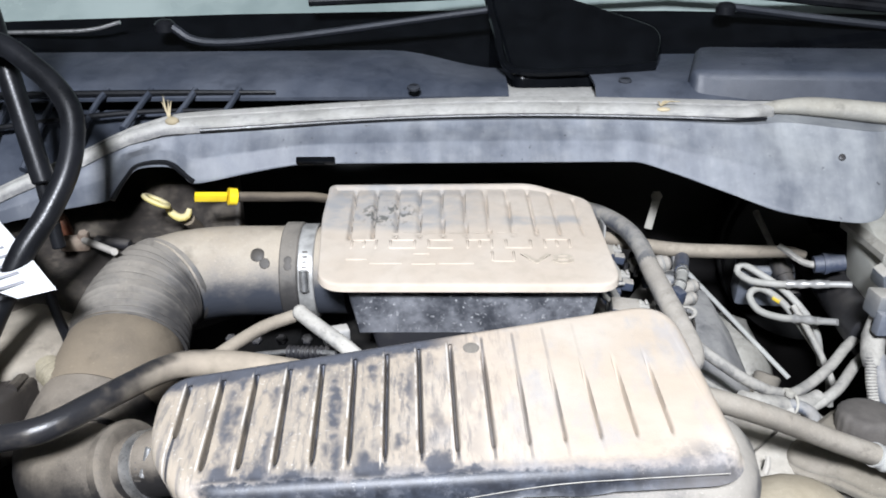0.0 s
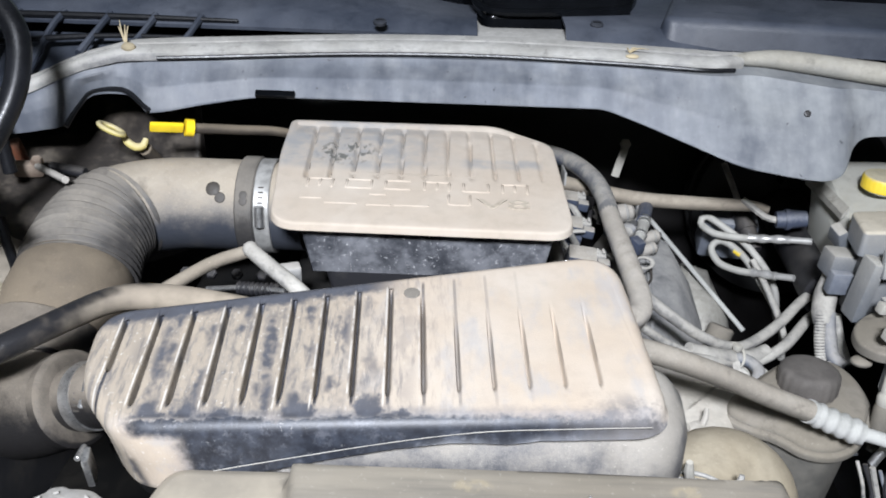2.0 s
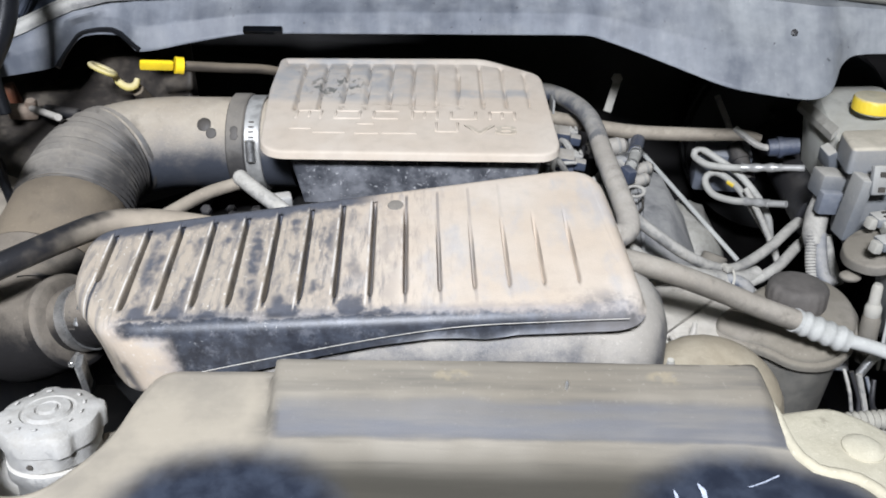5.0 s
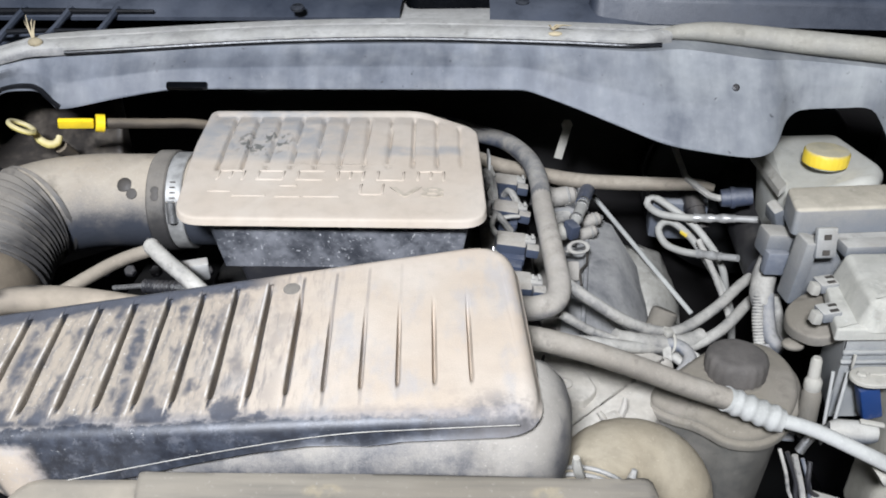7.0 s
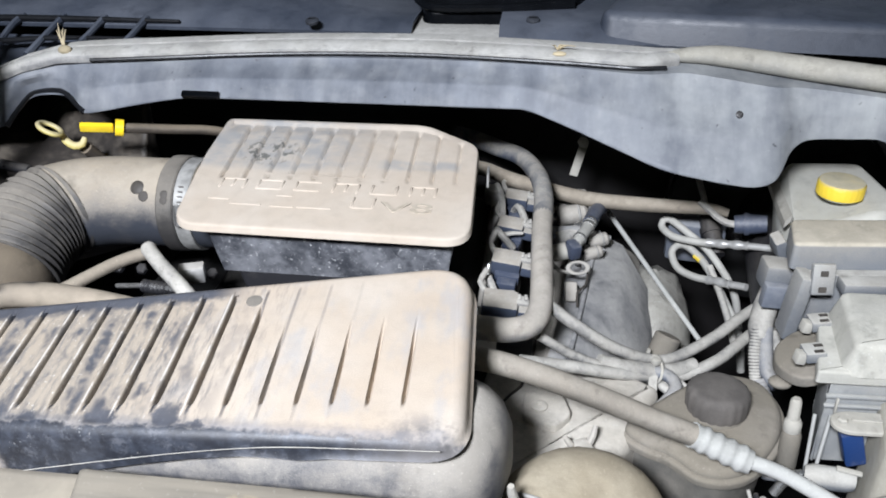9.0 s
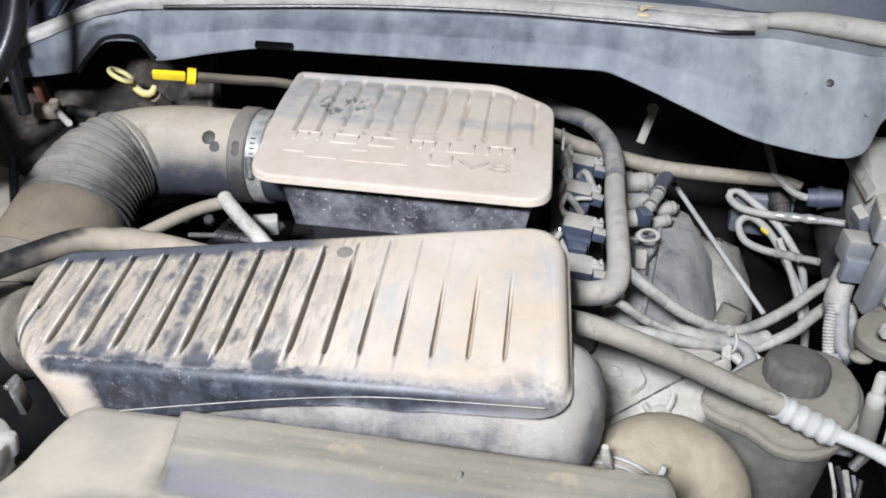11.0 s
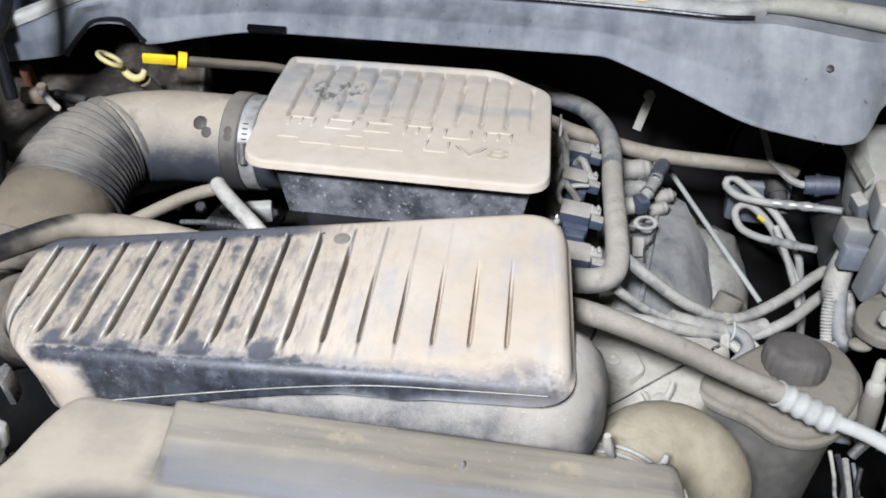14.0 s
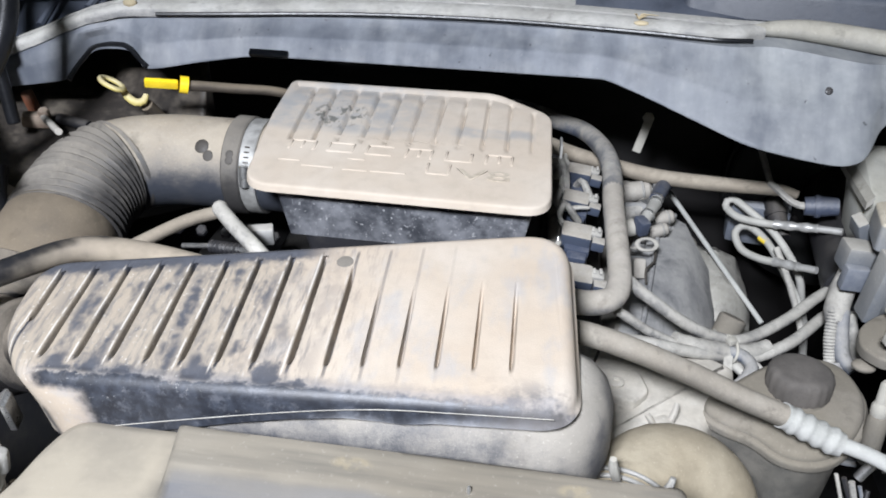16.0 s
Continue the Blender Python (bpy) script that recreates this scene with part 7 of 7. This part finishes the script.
ribbed_conduit()
solo("round_peg", rod((0.312, 0.420, 0.944), (0.330, 0.410, 0.940), 0.0060, 18, 0.4), M_PALE, "pale dusty round rubber peg", "peg", group="rubber pegs")
solo("round_peg", ball((0.318, 0.399, 0.940), (0.010, 0.007, 0.006)), M_PALE, "pale dusty rounded rubber peg", "peg", group="rubber pegs")
solo("front_crossmember", slab(rounded([(0.225, 0.34), (0.56, 0.37), (0.56, 0.12), (0.235, 0.12)], 0.02), lambda x, y: 0.940 + 0.02 * smooth(x, 0.32, 0.5), 0.86, 0.008), M_PALE, "pale dusty painted steel crossmember", "crossmember")
solo("lower_connector", block((0.368, 0.470, 0.895), (0.034, 0.02, 0.022), (0, 12, -10), bevel=0.003), M_FUSE, "grey dusty connector low beside the bottle", "connector", group="wire connectors")
low = thing("loose_wires", (0.345, 0.475, 0.88), "bunch of dusty wires below the pipe", "wires")
for k in range(5):
    a, c = random.uniform(-0.004, 0.004), random.uniform(-0.006, 0.006)
    part("wire", tube([(0.334 + 0.004 * k, 0.492 - 0.003 * k, 0.935), (0.338 + 0.004 * k + a, 0.485 - 0.003 * k, 0.915 + c), (0.346 + 0.004 * k - a, 0.476 + c, 0.900), (0.360, 0.470 + a, 0.893)], 0.0013 + 0.0004 * (k % 3), 8), (M_WIRE, M_DARK, M_WIRE, M_CONN, M_DARK)[k], low)
solo("low_stub", rod((0.335, 0.430, 0.905), (0.352, 0.436, 0.925), 0.0125, 16, 0.3), M_BELLOWS, "dusty rubber stub low in the bay", "stub")

# ---- dipsticks ----
trans = thing("transmission_dipstick", (-0.236, 0.712, 1.05), "dusty yellow ring-handled transmission dipstick", "dipstick")
part("ring_handle", ring_of((-0.2490, 0.6990, 1.0850), (0.38, 0.30, 0.87), 0.0098, 0.0022, 30, squash=1.5), M_YELLOWPALE, trans)
part("stem_cap", tube([(-0.2420, 0.7030, 1.0790), (-0.2385, 0.7020, 1.0730), (-0.2325, 0.7030, 1.0680), (-0.2270, 0.7070, 1.0680), (-0.2255, 0.7110, 1.0730)], [0.0026, 0.0034, 0.0036, 0.0034, 0.0024], 10, 0.003), M_YELLOWPALE, trans)
part("tube", tube([(-0.228, 0.713, 1.062), (-0.222, 0.728, 1.04), (-0.21, 0.76, 0.98)], 0.0058, 12), M_BROWN, trans)
oil = thing("oil_dipstick", (-0.19, 0.69, 1.07), "bright yellow oil dipstick handle on a dusty tube", "dipstick")
part("handle", block((-0.1985, 0.6905, 1.0915), (0.027, 0.0045, 0.0088), (28, 8, 24), bevel=0.0016), M_YELLOWCLEAN, oil)
part("handle_slot", block((-0.2000, 0.6876, 1.0935), (0.015, 0.0012, 0.0035), (28, 8, 24), bevel=0.0), M_SPOT, oil)
part("collar", tube([(-0.1855, 0.6975, 1.0895), (-0.1795, 0.7005, 1.0880)], 0.0074, 18), M_YELLOWCLEAN, oil, "yellow ring collar")
part("tube", tube([(-0.1825, 0.699, 1.0885), (-0.150, 0.722, 1.080), (-0.110, 0.748, 1.069), (-0.07, 0.78, 1.04)], 0.0044, 12), M_BROWN, oil, "brown dusty metal tube")

# ---- short pipes between the boxes ----
vent = thing("vent_pipe", (-0.105, 0.575, 1.0), "bent grey dusty vent pipe between the boxes", "pipe")
part("pipe", tube([(-0.106, 0.5765, 1.0405), (-0.090, 0.562, 1.036), (-0.068, 0.546, 1.028), (-0.045, 0.530, 1.015)], 0.0058, 14), M_WIRE, vent)
part("rounded_end", ball((-0.106, 0.5770, 1.0405), (0.0060, 0.0060, 0.0060)), M_WIRE, vent)
part("branch", tube([(-0.118, 0.606, 1.022), (-0.142, 0.590, 1.019), (-0.172, 0.555, 1.012)], 0.0052, 14), M_PIPETAN, vent)
throttle = thing("throttle_linkage", (-0.085, 0.59, 0.99), "small dusty metal throttle linkage", "linkage")
part("lever", block((-0.083, 0.592, 1.012), (0.020, 0.012, 0.014), (0, 0, 20), bevel=0.002), M_ALU, throttle)
part("spring", tube([(-0.118, 0.580, 1.005), (-0.100, 0.574, 1.008), (-0.085, 0.572, 1.010)], 0.0045, 10, ripple=(0.004, 0.0010)), M_DARK, throttle)
part("cable", tube([(-0.145, 0.585, 1.000), (-0.110, 0.576, 1.008), (-0.08, 0.566, 1.012)], 0.0020, 8), M_STEEL, throttle)
for k in range(5):
    solo("bolt_head", lathe([(0.0052, 0), (0.0052, 0.004), (0.004, 0.005)], (-0.185 + 0.022 * k, 0.655, 0.972), (0, -0.6, 0.8), 6), M_DARK, "dusty bolt head in the shadow under the tube", "bolt", group="bolts")

# ---- the far corner: panels, strut, cables ----
shelf = thing("wing_shelf", (-0.35, 0.66, 1.0), "brown dusty shelf panel of the inner wing with folded edge", "panel")
part("panel", slab(rounded([(-0.50, 0.80), (-0.20, 0.80), (-0.19, 0.73), (-0.27, 0.66), (-0.30, 0.50), (-0.50, 0.42)], 0.02), lambda x, y: 1.012 + 0.08 * smooth(y, 0.72, 0.80), 0.96, 0.006), M_SHELF, shelf)
part("folded_edge", tube([(-0.200, 0.735, 1.026), (-0.268, 0.668, 1.012), (-0.296, 0.60, 1.011), (-0.300, 0.52, 1.011)], 0.0042, 8), M_SHELF, shelf)
part("bolt", lathe([(0.007, 0), (0.007, 0.004), (0.005, 0.006)], (-0.300, 0.655, 1.012), seg=6), M_RUST, shelf)
box = thing("washer_tank", (-0.36, 0.56, 0.95), "pale dusty plastic tank beside the duct", "tank")
part("tank", slab(rounded([(-0.44, 0.632), (-0.330, 0.628), (-0.284, 0.605), (-0.276, 0.560), (-0.300, 0.530), (-0.44, 0.50)], 0.012), lambda x, y: 1.022 + 0.08 * (y - 0.55), 0.95, 0.008), M_TANK, box)
part("rim", tube([(-0.275, 0.562, 1.0215), (-0.300, 0.598, 1.0245), (-0.322, 0.632, 1.0285)], 0.0042, 10), M_BLACK, box, "black edging strip")
solo("ribbed_conduit", tube([(-0.326, 0.585, 1.000), (-0.310, 0.568, 1.009), (-0.294, 0.553, 1.011), (-0.276, 0.537, 1.008), (-0.264, 0.522, 0.996)], 0.0094, 14, ripple=(0.0046, 0.0011)), M_CONDUIT, "pale yellowish ribbed conduit", "conduit")
strut = thing("bonnet_strut", (-0.33, 0.66, 1.06), "black bonnet strut with bright highlight", "strut")
part("rod", rod((-0.318, 0.655, 1.060), (-0.330, 0.668, 1.15), 0.0055, 16), M_BLACK, strut)
part("sleeve", rod((-0.322, 0.660, 1.115), (-0.366, 0.704, 1.295), 0.0088, 18), M_BLACK, strut)
terminal = thing("cable_terminal", (-0.33, 0.70, 1.04), "rusty cable terminal with grey sleeve", "terminal")
part("eye", block((-0.322, 0.689, 1.050), (0.024, 0.016, 0.012), (0, 10, 30), bevel=0.004), M_RUSTPALE, terminal)
part("bolt", lathe([(0.005, 0), (0.0052, 0.005), (0.004, 0.007)], (-0.314, 0.690, 1.054), (0.2, -0.3, 1), 6), M_RUSTPALE, terminal)
part("red_boot", block((-0.340, 0.712, 1.056), (0.010, 0.010, 0.024), (0, -12, 20), bevel=0.003), M_RUST, terminal)
part("sleeve", rod((-0.312, 0.686, 1.054), (-0.262, 0.632, 1.066), 0.0030, 12), M_ENGINE, terminal, "grey wire sleeve")
part("sleeve", rod((-0.308, 0.700, 1.048), (-0.276, 0.694, 1.046), 0.0048, 12), M_DARK, terminal)
solo("black_cable", tube([(-0.40, 0.66, 1.215), (-0.335, 0.650, 1.228), (-0.300, 0.640, 1.211), (-0.276, 0.628, 1.190), (-0.269, 0.618, 1.171), (-0.270, 0.600, 1.145), (-0.281, 0.580, 1.118), (-0.294, 0.560, 1.096), (-0.301, 0.530, 1.069), (-0.315, 0.490, 1.03), (-0.35, 0.46, 0.99)], 0.0085, 14), M_BLACK, "thick black rubber cable in a hanging curve", "cable")
paper = thing("service_tag", (-0.32, 0.57, 1.06), "white paper service tag with grey print", "paper tag")
part("tag", sheet([[(-0.249, 0.513, 1.092), (-0.303, 0.579, 1.092), (-0.360, 0.645, 1.094)], [(-0.270, 0.504, 1.090), (-0.335, 0.541, 1.088), (-0.42, 0.58, 1.088)]], 0.0006), M_PAPER, paper)
for k in range(5):
    x, y = -0.272 - 0.011 * k, 0.522 + 0.0145 * k
    part("print_bar", block((x - 0.012, y - 0.008, 1.0922), (0.026, 0.0028, 0.0006), (0, 0, 48), bevel=0.0), M_INK, paper)
